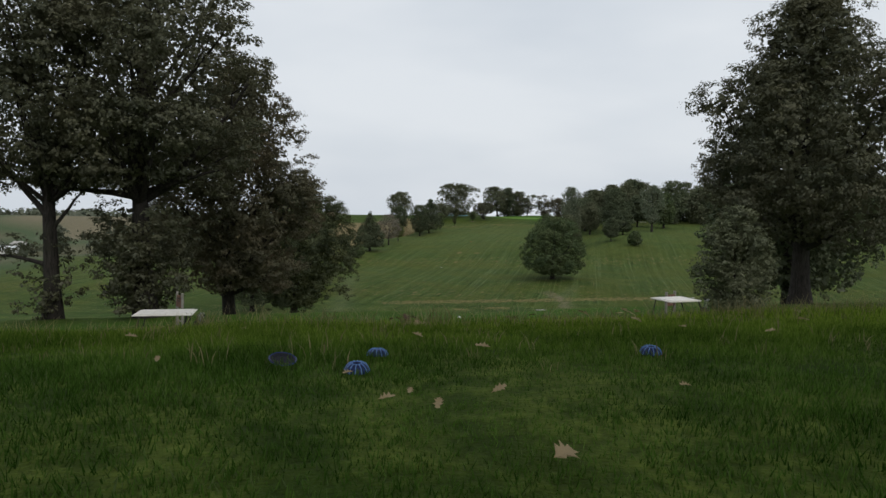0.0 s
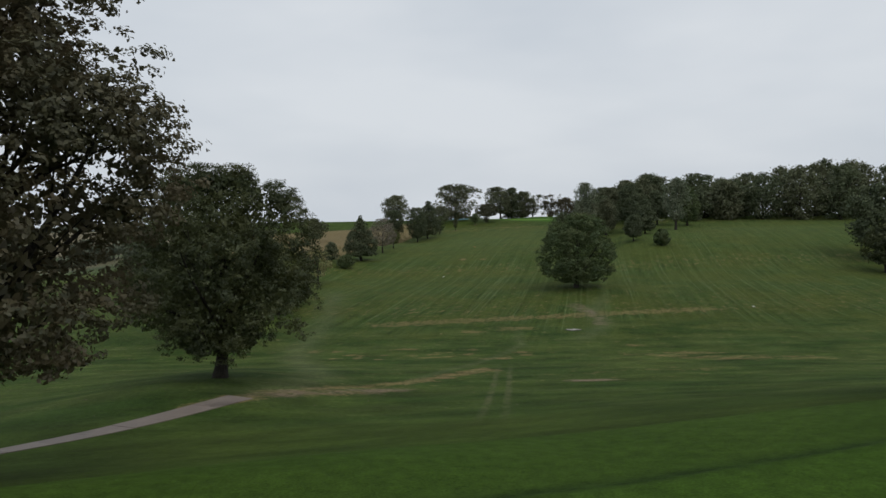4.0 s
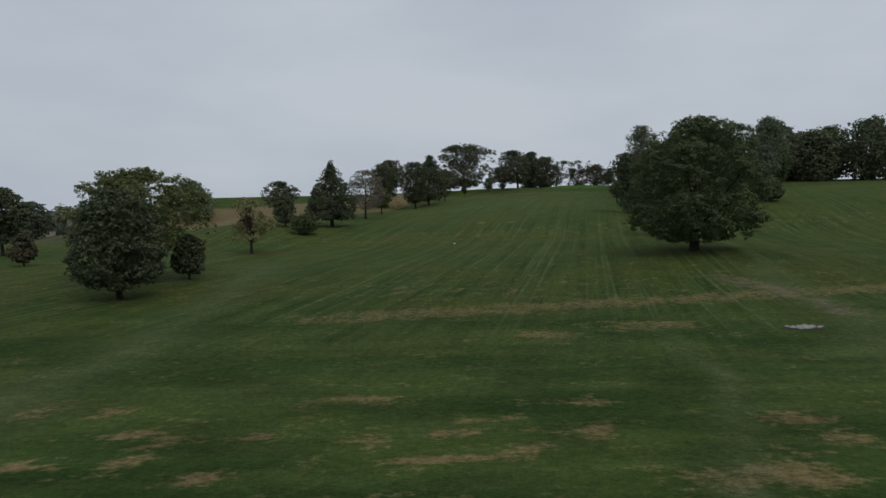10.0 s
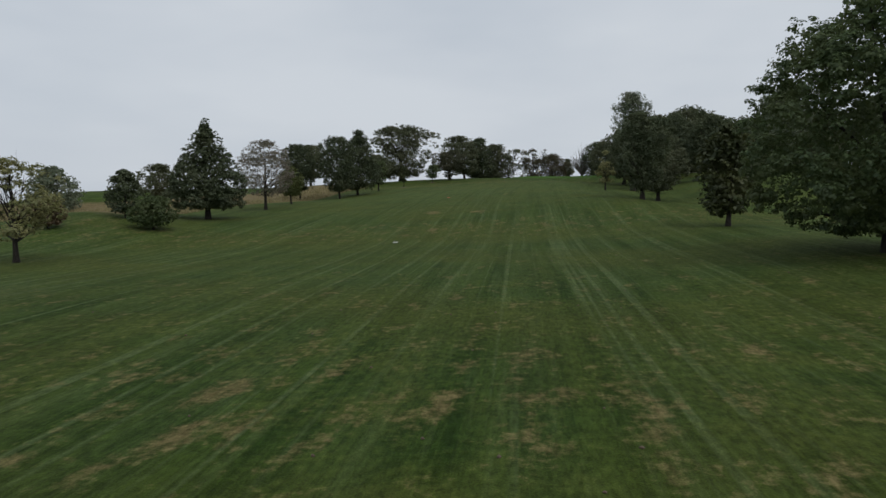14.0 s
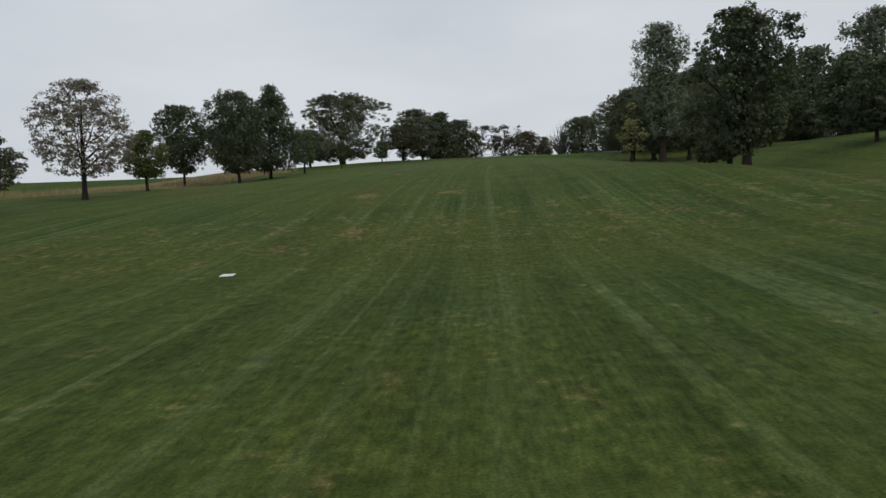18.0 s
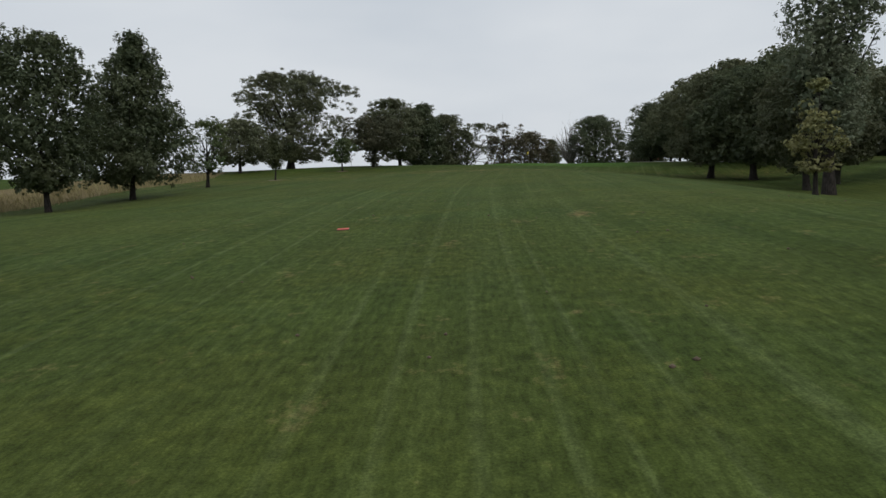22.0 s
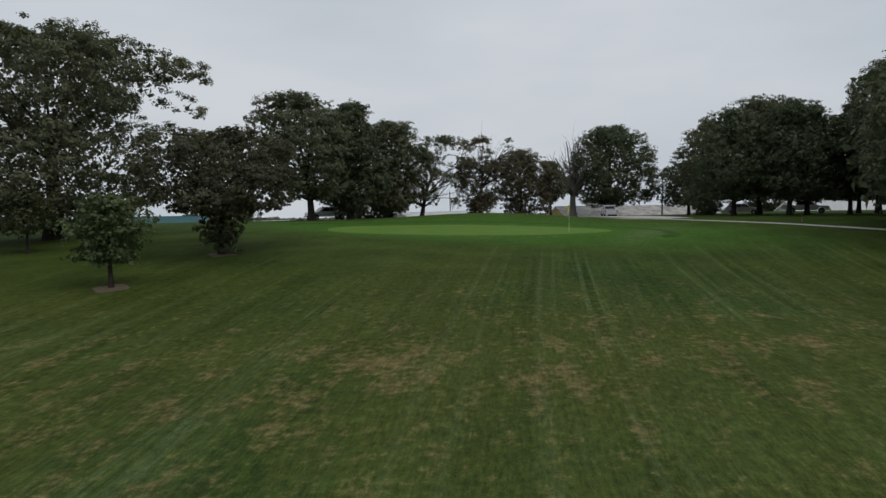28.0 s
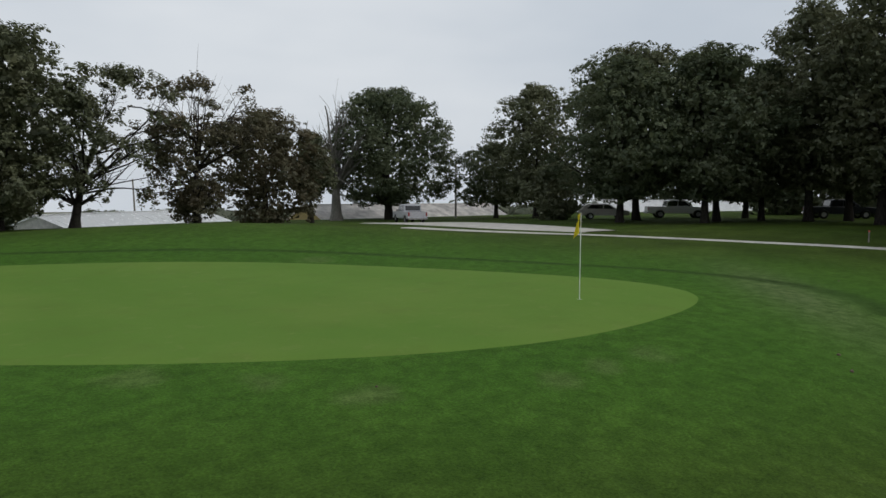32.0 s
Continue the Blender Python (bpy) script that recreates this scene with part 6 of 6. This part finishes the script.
def pickup(at, turn, colour, label):
    v = thing("pickup_truck", at, turn, label, "pickup truck", "parked vehicles")
    b = bmesh.new()
    slab(b, [(2.85, 0.48), (2.9, 0.80), (2.75, 1.04), (1.45, 1.12), (-2.85, 1.12), (-2.9, 0.62), (-2.6, 0.46), (-2.2, 0.46), (-2.1, 0.78), (-1.7, 0.92), (-1.3, 0.78), (-1.2, 0.46), (1.4, 0.46), (1.5, 0.78), (1.9, 0.92), (2.3, 0.78), (2.4, 0.46)], -0.95, 0.95, 0.06)
    part("body", b, colour, v)
    b = bmesh.new()
    slab(b, [(1.50, 1.10), (0.70, 1.74), (0.45, 1.80), (-0.75, 1.80), (-1.05, 1.72), (-1.20, 1.10)], -0.84, 0.84, 0.08)
    part("cab", b, colour, v)
    for side in (-1, 1):
        b = bmesh.new()
        slab(b, [(1.12, 1.20), (0.62, 1.64), (0.0, 1.68), (-0.02, 1.18)], side * 0.835, side * 0.850)
        part("front_window", b, GLASS, v)
        b = bmesh.new()
        slab(b, [(-0.10, 1.18), (-0.08, 1.68), (-0.72, 1.68), (-0.98, 1.58), (-1.02, 1.18)], side * 0.835, side * 0.850)
        part("rear_window", b, GLASS, v)
        b = bmesh.new()
        box(b, (0.04, 0.14, 0.34), (-2.885, side * 0.84, 0.90), bevel=0.01)
        part("tail_lamp", b, REDLAMP, v)
        b = bmesh.new()
        box(b, (0.04, 0.30, 0.16), (2.86, side * 0.72, 0.86), bevel=0.01)
        part("headlamp", b, CHROME, v)
        b = bmesh.new()
        box(b, (0.16, 0.10, 0.14), (0.98, side * 1.0, 1.22), bevel=0.03)
        part("mirror", b, BLACK, v)
    b = bmesh.new()
    box(b, (0.02, 1.45, 0.46), (-1.13, 0, 1.44), (0, 14, 0), 0.005)
    part("back_window", b, GLASS, v)
    b = bmesh.new()
    box(b, (0.02, 1.45, 0.62), (1.13, 0, 1.46), (0, -51, 0), 0.005)
    part("windscreen", b, GLASS, v)
    b = bmesh.new()
    box(b, (1.55, 1.55, 0.06), (-2.03, 0, 1.10), bevel=0.01)
    part("bed_liner", b, BLACK, v)
    b = bmesh.new()
    box(b, (0.06, 1.50, 0.52), (-2.90, 0, 0.86), bevel=0.015)
    part("tailgate", b, colour, v)
    for x in (-2.95, 2.95):
        b = bmesh.new()
        box(b, (0.14, 1.86, 0.20), (x, 0, 0.52), bevel=0.03)
        part("bumper", b, CHROME, v)
    vehicle_wheels(v, (-1.70, 1.90), 0.82, 0.40)
    return v


def wagon(at, turn, colour, label):
    v = thing("car", at, turn, label, "car", "parked vehicles")
    b = bmesh.new()
    slab(b, [(2.25, 0.40), (2.3, 0.66), (2.1, 0.86), (1.1, 0.96), (-2.15, 0.98), (-2.3, 0.80), (-2.28, 0.46), (-2.0, 0.38), (-1.75, 0.38), (-1.66, 0.62), (-1.35, 0.72), (-1.04, 0.62), (-0.95, 0.38), (1.0, 0.38), (1.1, 0.62), (1.4, 0.72), (1.7, 0.62), (1.8, 0.38)], -0.88, 0.88, 0.06)
    part("body", b, colour, v)
    b = bmesh.new()
    slab(b, [(1.15, 0.94), (0.45, 1.42), (0.1, 1.48), (-1.4, 1.46), (-1.75, 1.36), (-2.15, 0.96)], -0.74, 0.74, 0.08)
    part("cabin", b, colour, v)
    for side in (-1, 1):
        for pts in ([(0.86, 1.0), (0.40, 1.34), (-0.12, 1.38), (-0.12, 1.0)], [(-0.20, 1.0), (-0.20, 1.38), (-1.32, 1.36), (-1.66, 1.02)]):
            b = bmesh.new()
            slab(b, pts, side * 0.735, side * 0.750)
            part("side_window", b, GLASS, v)
        b = bmesh.new()
        box(b, (0.05, 0.28, 0.12), (2.24, side * 0.64, 0.72), bevel=0.02)
        part("headlamp", b, CHROME, v)
        b = bmesh.new()
        box(b, (0.05, 0.22, 0.16), (-2.27, side * 0.68, 0.80), bevel=0.02)
        part("tail_lamp", b, REDLAMP, v)
    b = bmesh.new()
    box(b, (0.02, 1.26, 0.62), (0.82, 0, 1.18), (0, -56, 0), 0.004)
    part("windscreen", b, GLASS, v)
    vehicle_wheels(v, (-1.35, 1.40), 0.76, 0.32)
    return v


pickup(floor_at(74.1, 362.4), 66, SILVER, "silver pickup truck parked tail-on beside a round oak")
pickup(floor_at(95.2, 346.4), -48, CARWHITE, "white pickup truck parked side-on among the oaks")
wagon(floor_at(87.7, 349.7), -48, TAN, "tan estate car parked beside the grove")
pickup(floor_at(32.0, 363.6), 192, CARWHITE, "white pickup truck parked behind the green")
pickup(floor_at(102.5, 334.0), -50, DARKCAR, "dark pickup truck parked in the shade of the grove")


def shed(a, b_end, deep, ridge, eave, base, roof_mat, wall_mat, gable_mat, label):
    """A long low building: its near wall runs from a to b_end."""
    a, e = Vector((*a, 0)), Vector((*b_end, 0))
    way = (e - a).normalized()
    back = Vector((-way.y, way.x, 0))
    if back.dot(Vector((1.2, 1, 0))) < 0:
        back = -back
    s = thing("long_shed", (a.x, a.y, base), math.degrees(math.atan2(way.y, way.x)), label, "building")
    flip = 1 if Vector((-way.y, way.x, 0)).dot(back) > 0 else -1
    length, h, r = (e - a).length, eave - base, ridge - base
    for y, nm in ((0.0, "front_wall"), (deep, "back_wall")):
        w = bmesh.new()
        box(w, (length, 0.15, h), (length / 2, flip * (y + (0.08 if y == 0 else -0.08)), h / 2))
        part(nm, w, wall_mat, s)
    for x in (0.08, length - 0.08):
        w = bmesh.new()
        pts = [(x, 0.16, 0), (x, deep - 0.16, 0), (x, deep - 0.16, h), (x, deep / 2, r - 0.08), (x, 0.16, h)]
        va = [w.verts.new((px - 0.07, flip * py, pz)) for px, py, pz in pts]
        vb = [w.verts.new((px + 0.07, flip * py, pz)) for px, py, pz in pts]
        w.faces.new(va)
        w.faces.new(vb[::-1])
        for k in range(5):
            w.faces.new((va[k], vb[k], vb[(k + 1) % 5], va[(k + 1) % 5]))
        part("gable", w, gable_mat, s)
    n = max(4, int(length / 1.1))
    for side in (0, 1):
        for k in range(n):
            w = bmesh.new()
            x0, x1 = -0.3 + (length + 0.6) * k / n, -0.3 + (length + 0.6) * (k + 1) / n
            y0, y1 = (-0.35, deep / 2) if side == 0 else (deep + 0.35, deep / 2)
            z0, z1 = h - 0.12, r
            lift = 0.012 * (k % 2)
            vs = [w.verts.new((px, flip * py, pz + lift)) for px, py, pz in ((x0, y0, z0), (x1 + 0.02, y0, z0), (x1 + 0.02, y1, z1), (x0, y1, z1))]
            f = w.faces.new(vs)
            bmesh.ops.solidify(w, geom=[f], thickness=0.05)
            part("roof_sheet", w, roof_mat, s)
    w = bmesh.new()
    box(w, (length + 0.6, 0.3, 0.06), (length / 2, flip * deep / 2, r + 0.03), bevel=0.02)
    part("ridge_cap", w, roof_mat, s)
    return s


shed((79.2, 385.6), (114.5, 386.5), 9.0, -2.7, -4.8, -6.8, RUSTTIN, SIDING, OCHRE, "long low shed with a rust-streaked white metal roof")
shed((112.0, 365.0), (138.0, 356.5), 8.0, -2.0, -3.7, -5.6, TIN, SIDING, SIDING, "white shed with a clean metal roof behind the grove")
shed((49.5, 379.0), (73.0, 398.5), 9.0, -3.4, -5.1, -8.0, TIN, SIDING, SIDING, "low shed with a white metal roof below the crest")
shed((18.5, 397.0), (31.0, 402.0), 7.0, -4.9, -6.4, -8.5, TIN, SIDING, SIDING, "low white-roofed shed down the slope")
shed((4.5, 392.0), (15.5, 394.0), 7.0, -3.7, -5.4, -8.5, TEAL, SIDING, SIDING, "shed with a teal metal roof down the slope")

shed((-172.0, 262.0), (-165.5, 264.0), 5.0, -17.2, -18.3, -20.2, TIN, SIDING, SIDING, "white farm shed in the valley beyond the trees")
shed((-190.0, 300.0), (-184.5, 298.0), 4.5, -17.4, -18.5, -20.5, RUSTTIN, SIDING, SIDING, "small pale farm building in the valley")

tank = thing("gas_tank", floor_at(-6.5, 372.0), 10, "white horizontal gas tank on small feet", "tank")
b = bmesh.new()
lathe(b, [(0.001, -1.25), (0.3, -1.2), (0.5, -1.0), (0.52, 0), (0.5, 1.0), (0.3, 1.2), (0.001, 1.25)], 18)
bmesh.ops.transform(b, matrix=pose(0, 0, 0.78, 0, 90, 0), verts=b.verts)
part("vessel", b, CARWHITE, tank)
for x in (-0.7, 0.7):
    b = bmesh.new()
    box(b, (0.14, 0.8, 0.5), (x, 0, 0.22), bevel=0.02)
    part("foot", b, SIDING, tank)


def utility_pole(x, y, tall, lean, label, arm=True):
    p = thing("utility_pole", floor_at(x, y), 30, label, "utility pole")
    b = bmesh.new()
    rod(b, [(0, 0, -0.3), (lean, 0, tall)], [0.15, 0.10], 10)
    part("pole", b, POSTWOOD, p)
    if arm:
        b = bmesh.new()
        box(b, (1.6, 0.1, 0.12), (lean * 0.95, 0, tall - 0.5), bevel=0.01)
        part("crossarm", b, POSTWOOD, p)


utility_pole(92.7, 375.8, 7.0, 0.0, "weathered utility pole beside the long shed")
utility_pole(66.1, 416.3, 7.0, -0.35, "leaning utility pole behind the low shed", arm=False)

# stakes and small posts
for x, y, tall in ((38.5, 205.0, 1.3), (17.0, 333.0, 1.6), (71.0, 322.5, 0.6)):
    st = thing("stake", floor_at(x, y), 0, "thin wooden stake in the grass", "stake")
    b = bmesh.new()
    box(b, (0.06, 0.06, tall + 0.1), (0, 0, tall / 2 - 0.05), bevel=0.008)
    part("shaft", b, POSTWOOD, st)
    b = bmesh.new()
    box(b, (0.065, 0.065, 0.08), (0, 0, tall - 0.04), bevel=0.008)
    part("tip", b, REDP, st)

# soil rings round young trees
SOIL = paint("mulch", (0.13, 0.095, 0.065), 0.95, scale=9, bump=0.6)
for x, y in ((5.5, 290.0), (14.1, 308.4), (19.3, 316.2)):
    pr = [(x + r * math.cos(a), y + r * math.sin(a)) for r in (0.15, 0.5, 0.95) for a in (2 * math.pi * k / 20 for k in range(20))]
    wob = [1 + 0.12 * math.sin(5 * k) for k in range(20)]
    pr = [(x + (px - x) * wob[i % 20], y + (py - y) * wob[i % 20]) for i, (px, py) in enumerate(pr)]
    v = [(px, py, float(height(px, py)) + (0.05 if i < 40 else -0.01)) for i, (px, py) in enumerate(pr)]
    f = [(i * 20 + k, i * 20 + (k + 1) % 20, (i + 1) * 20 + (k + 1) % 20, (i + 1) * 20 + k) for i in (0, 1) for k in range(20)]
    tagged(mesh_object("mulch_ring", v, f, SOIL, smooth_shade=True), "ring of brown mulch round a tree", "mulch", kind="stuff")

# ---- grass and fallen leaves on the bank ----
ngb = Nodes("grass_blades")
own = ngb.node("NewGeometry", out=8)
gcol = ngb.ramp(own, (0.0, (0.026, 0.050, 0.006)), (0.45, (0.094, 0.146, 0.020)), (0.9, (0.205, 0.245, 0.052)), (1.0, (0.250, 0.210, 0.100)))
tuft = ngb.noise(0.9, 5.0, 0.68, ngb.place())
gcol = ngb.mix(ngb.ramp(tuft, (0.42, 0.0), (0.58, 1.0)), ngb.mix(0.42, gcol, (0.020, 0.044, 0.006)), ngb.mix(0.25, gcol, (0.190, 0.235, 0.040)))
# colour darkened near the start for tree shade, brighter on the open, drier brow
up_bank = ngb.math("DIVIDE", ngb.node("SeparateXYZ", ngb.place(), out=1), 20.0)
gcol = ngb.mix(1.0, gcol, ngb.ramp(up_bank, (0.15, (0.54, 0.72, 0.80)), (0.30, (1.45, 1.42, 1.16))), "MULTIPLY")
gcol = ngb.mix(1.0, gcol, (1.22, 1.30, 1.12), "MULTIPLY")
gd = ngb.node("BsdfDiffuse", gcol)
gt = ngb.node("BsdfTranslucent", gcol)
gm = ngb.tree.nodes.new("ShaderNodeMixShader")
gm.inputs[0].default_value = 0.35
ngb.tree.links.new(gd, gm.inputs[1])
ngb.tree.links.new(gt, gm.inputs[2])
ngb.tree.links.new(gm.outputs[0], ngb.out.inputs[0])
BLADE = ngb.mat
ngs = Nodes("seed_heads")
SEED = ngs.surface(ngs.ramp(ngs.node("NewGeometry", out=8), (0.0, (0.16, 0.145, 0.060)), (1.0, (0.33, 0.285, 0.140))), 0.9)


def blades(name, n, xr, yr, tall, wide, mat, label, seed, clump=0.35, keep=None, plain=False):
    rng = np.random.default_rng(seed)
    m = n // 6
    cx, cy = rng.uniform(*xr, m), rng.uniform(*yr, m)
    if keep is not None:
        ok = keep(cx, cy, rng)
        cx, cy = cx[ok], cy[ok]
        m = len(cx)
    x = np.repeat(cx, 6) + rng.normal(0, clump * 0.12, m * 6)
    y = np.repeat(cy, 6) + rng.normal(0, clump * 0.12, m * 6)
    z = height(x, y) - 0.01
    patch = 0.75 + 0.35 * np.sin(x * 1.7 + 2 * np.sin(y * 0.9)) * np.cos(y * 1.3 + x * 0.6)
    h = tall(x, y) * rng.uniform(0.55, 1.25, len(x)) * patch
    a = rng.uniform(0, 2 * np.pi, len(x))
    side = np.stack([np.cos(a), np.sin(a), 0 * a], -1) * (wide * rng.uniform(0.7, 1.4, len(x)))[:, None]
    b = rng.uniform(0, 2 * np.pi, len(x))
    lean = np.stack([np.cos(b), np.sin(b), 0 * b], -1) * (h * rng.uniform(0.1, 0.75, len(x)))[:, None]
    root = np.stack([x, y, z], -1)
    up = np.array([0, 0, 1.0])
    mid = root + lean * 0.35 + up * (h * 0.62)[:, None]
    tip = root + lean + up * h[:, None]
    v = np.stack([root - side, root + side, mid + side * 0.75, mid - side * 0.75, tip + side * 0.12, tip - side * 0.12], 1).reshape(-1, 3)
    if plain:
        v = np.stack([root - side, root + side, tip + side * 0.2, tip - side * 0.2], 1).reshape(-1, 3)
        return tagged(quick_mesh(name, v, np.arange(len(v)).reshape(-1, 4), mat), label, "grass", kind="stuff")
    k = np.arange(len(x))[:, None] * 6
    f = np.concatenate([k + np.array([[0, 1, 2, 3]]), k + np.array([[3, 2, 4, 5]])])
    return tagged(quick_mesh(name, v, f, mat), label, "grass", kind="stuff")


def bank_height(x, y):
    w = y - 0.27 * x
    return 0.048 + 0.066 * np.exp(-((w - 6.8) / 2.0) ** 2) + 0.015 * smooth(2.0, 5.0, w)


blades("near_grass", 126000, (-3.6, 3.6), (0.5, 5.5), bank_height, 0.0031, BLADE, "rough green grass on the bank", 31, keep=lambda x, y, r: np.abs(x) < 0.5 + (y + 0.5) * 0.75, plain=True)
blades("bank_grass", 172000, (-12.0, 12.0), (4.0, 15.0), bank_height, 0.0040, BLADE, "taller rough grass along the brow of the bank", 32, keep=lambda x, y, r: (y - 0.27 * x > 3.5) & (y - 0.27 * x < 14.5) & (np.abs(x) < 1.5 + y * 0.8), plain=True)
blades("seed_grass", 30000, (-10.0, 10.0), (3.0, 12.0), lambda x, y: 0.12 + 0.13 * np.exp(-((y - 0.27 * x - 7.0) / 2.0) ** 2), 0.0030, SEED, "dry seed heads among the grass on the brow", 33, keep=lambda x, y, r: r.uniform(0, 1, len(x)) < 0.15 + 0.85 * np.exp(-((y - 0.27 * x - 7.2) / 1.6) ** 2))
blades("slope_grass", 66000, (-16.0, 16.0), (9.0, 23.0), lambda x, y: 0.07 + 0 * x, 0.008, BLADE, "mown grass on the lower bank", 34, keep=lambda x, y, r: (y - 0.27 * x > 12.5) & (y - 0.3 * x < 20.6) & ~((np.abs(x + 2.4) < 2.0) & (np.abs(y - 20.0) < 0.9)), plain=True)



def field_edge(x, y, r):
    edge = np.interp(y, [200, 225, 240, 250, 259, 276, 287, 296, 317, 330], [-29, -27, -25, -21, -14, -9.0, -6.5, -3.0, -1.5, -2.5])
    return (x < edge - 0.8) & (x > edge - 16) & (r.uniform(0, 1, len(x)) < 1.1 - (edge - x) / 18)


blades("field_grass", 54000, (-46.0, -3.0), (216.0, 312.0), lambda x, y: 0.62 + 0 * x, 0.022, SEED, "tall dry grass along the edge of the brown field", 36, clump=2.2, keep=field_edge, plain=True)

leaf_outline = [(0.0, -0.5), (0.05, -0.36), (0.16, -0.30), (0.10, -0.20), (0.26, -0.08), (0.13, 0.02), (0.28, 0.20), (0.11, 0.24), (0.14, 0.40), (0.0, 0.5)]


def fallen_leaf(x, y, size, seed, label, up=0.03, mat=DEADLEAF):
    rng = random.Random(seed)
    b = bmesh.new()
    spine = [b.verts.new((0, py, 0.05 * math.sin(py * 4))) for _, py in leaf_outline]
    for sgn in (-1, 1):
        edge = [b.verts.new((sgn * px, py + 0.03, px * rng.uniform(0.15, 0.75))) for px, py in leaf_outline[1:-1]]
        ring2 = [spine[0]] + edge + [spine[-1]]
        for k in range(len(leaf_outline) - 1):
            quad = [spine[k], spine[k + 1], ring2[k + 1], ring2[k]]
            uniq = []
            for q in quad:
                if q not in uniq:
                    uniq.append(q)
            if len(uniq) > 2:
                b.faces.new(uniq)
    bmesh.ops.scale(b, vec=(size, size, size), verts=b.verts)
    data = bpy.data.meshes.new("fallen_leaf")
    b.to_mesh(data)
    b.free()
    data.materials.append(mat)
    ob = new("fallen_leaf", data)
    ob.matrix_world = pose(*floor_at(x, y, up), rng.uniform(-25, 25), rng.uniform(-25, 25), rng.uniform(0, 360))
    tagged(ob, label, "leaf", "fallen oak leaves")


rl = random.Random(77)
fallen_leaf(0.09, 1.48, 0.135, 1, "large curled tan oak leaf lying in the grass", 0.07)
for x, y, s in ((-0.48, 2.13, 0.07), (0.05, 2.27, 0.07), (-0.30, 2.05, 0.07), (-0.30, 2.25, 0.05), (0.62, 2.35, 0.05), (-0.55, 2.6, 0.05), (0.1, 3.4, 0.09), (-1.5, 3.0, 0.06), (1.5, 4.4, 0.1), (1.9, 4.1, 0.09), (-2.2, 4.2, 0.09), (-0.3, 4.0, 0.08),
                (1.3, 5.2, 0.1), (2.6, 5.0, 0.1), (-1.7, 5.0, 0.1), (-0.5, 5.6, 0.12), (0.9, 5.8, 0.1), (-2.9, 6.4, 0.12), (2.9, 6.6, 0.13), (-1.4, 7.4, 0.11), (-2.3, 7.9, 0.13), (1.6, 7.6, 0.12), (3.6, 7.2, 0.14), (-0.4, 6.9, 0.13)):
    fallen_leaf(x + rl.uniform(-0.1, 0.1), y, s, rl.randrange(9999), "dry brown oak leaf lying in the grass", 0.06)
# brown and tan leaves caught on top of the long grass
BROWNLEAF = foliage("brown_fallen_leaves", (0.040, 0.024, 0.014), (0.120, 0.070, 0.038), (0.090, 0.055, 0.030), 0.1)
for x, y, s in ((-0.55, 6.06, 0.15), (-0.63, 6.10, 0.12), (-0.48, 6.0, 0.11), (-0.70, 6.3, 0.08), (0.56, 7.39, 0.12), (0.63, 7.42, 0.10), (0.97, 7.49, 0.10), (0.70, 6.63, 0.07), (-2.83, 7.84, 0.12), (-0.59, 7.94, 0.08)):
    fallen_leaf(x, y, s, rl.randrange(9999), "dark brown oak leaf caught on long grass", 0.105, BROWNLEAF)
for x, y, s in ((-1.02, 7.11, 0.13), (-0.95, 7.05, 0.10), (1.24, 6.67, 0.13), (1.54, 6.14, 0.17), (1.62, 6.10, 0.12), (1.75, 7.25, 0.10), (-2.38, 7.5, 0.12)):
    fallen_leaf(x, y, s, rl.randrange(9999), "pale tan oak leaf caught on long grass", 0.105)
for _ in range(70):
    x = rl.uniform(-11, 12)
    w = rl.choice([rl.uniform(15, 20.5), rl.uniform(24.6, 26.2)])
    fallen_leaf(x, w + 0.28 * x, rl.uniform(0.06, 0.12), rl.randrange(9999), "dry pale leaf scattered on the mown grass", 0.04)

for _ in range(64):
    x = rl.uniform(-10.5, 0.5)
    fallen_leaf(x, rl.gauss(25.15, 0.32) + 0.29 * x, rl.uniform(0.05, 0.11), rl.randrange(9999), "dry leaf lying along the edge of the path", 0.035, rl.choice((DEADLEAF, BROWNLEAF)))

# small clods and droppings on the mown turf
rc = np.random.default_rng(91)
heap = Heap()
for _ in range(420):
    y = rc.uniform(60, 322)
    x = float(axis_x(y)) + rc.normal(0, 14)
    if on_green(x, y)[0] < 1.1:
        continue
    r = rc.uniform(0.02, 0.055)
    c = np.array([x, y, float(height(x, y)) + r * 0.3])
    ring = [c + r * np.array([math.cos(a), math.sin(a), 0]) * rc.uniform(0.7, 1.3) for a in (0, 1.26, 2.51, 3.77, 5.03)]
    v = np.array(ring + [c + np.array([0, 0, r * 0.8]), c + np.array([0, 0, -r])])
    f = np.array([(k, (k + 1) % 5, 5, 5) for k in range(5)])[:, :3]
    g = np.array([((k + 1) % 5, k, 6) for k in range(5)])
    heap.add(v, np.concatenate([f, g]))
tagged(quick_mesh("soil_clods", *heap.arrays(), SOIL), "small dark clods of soil scattered on the fairway", "soil", kind="stuff")
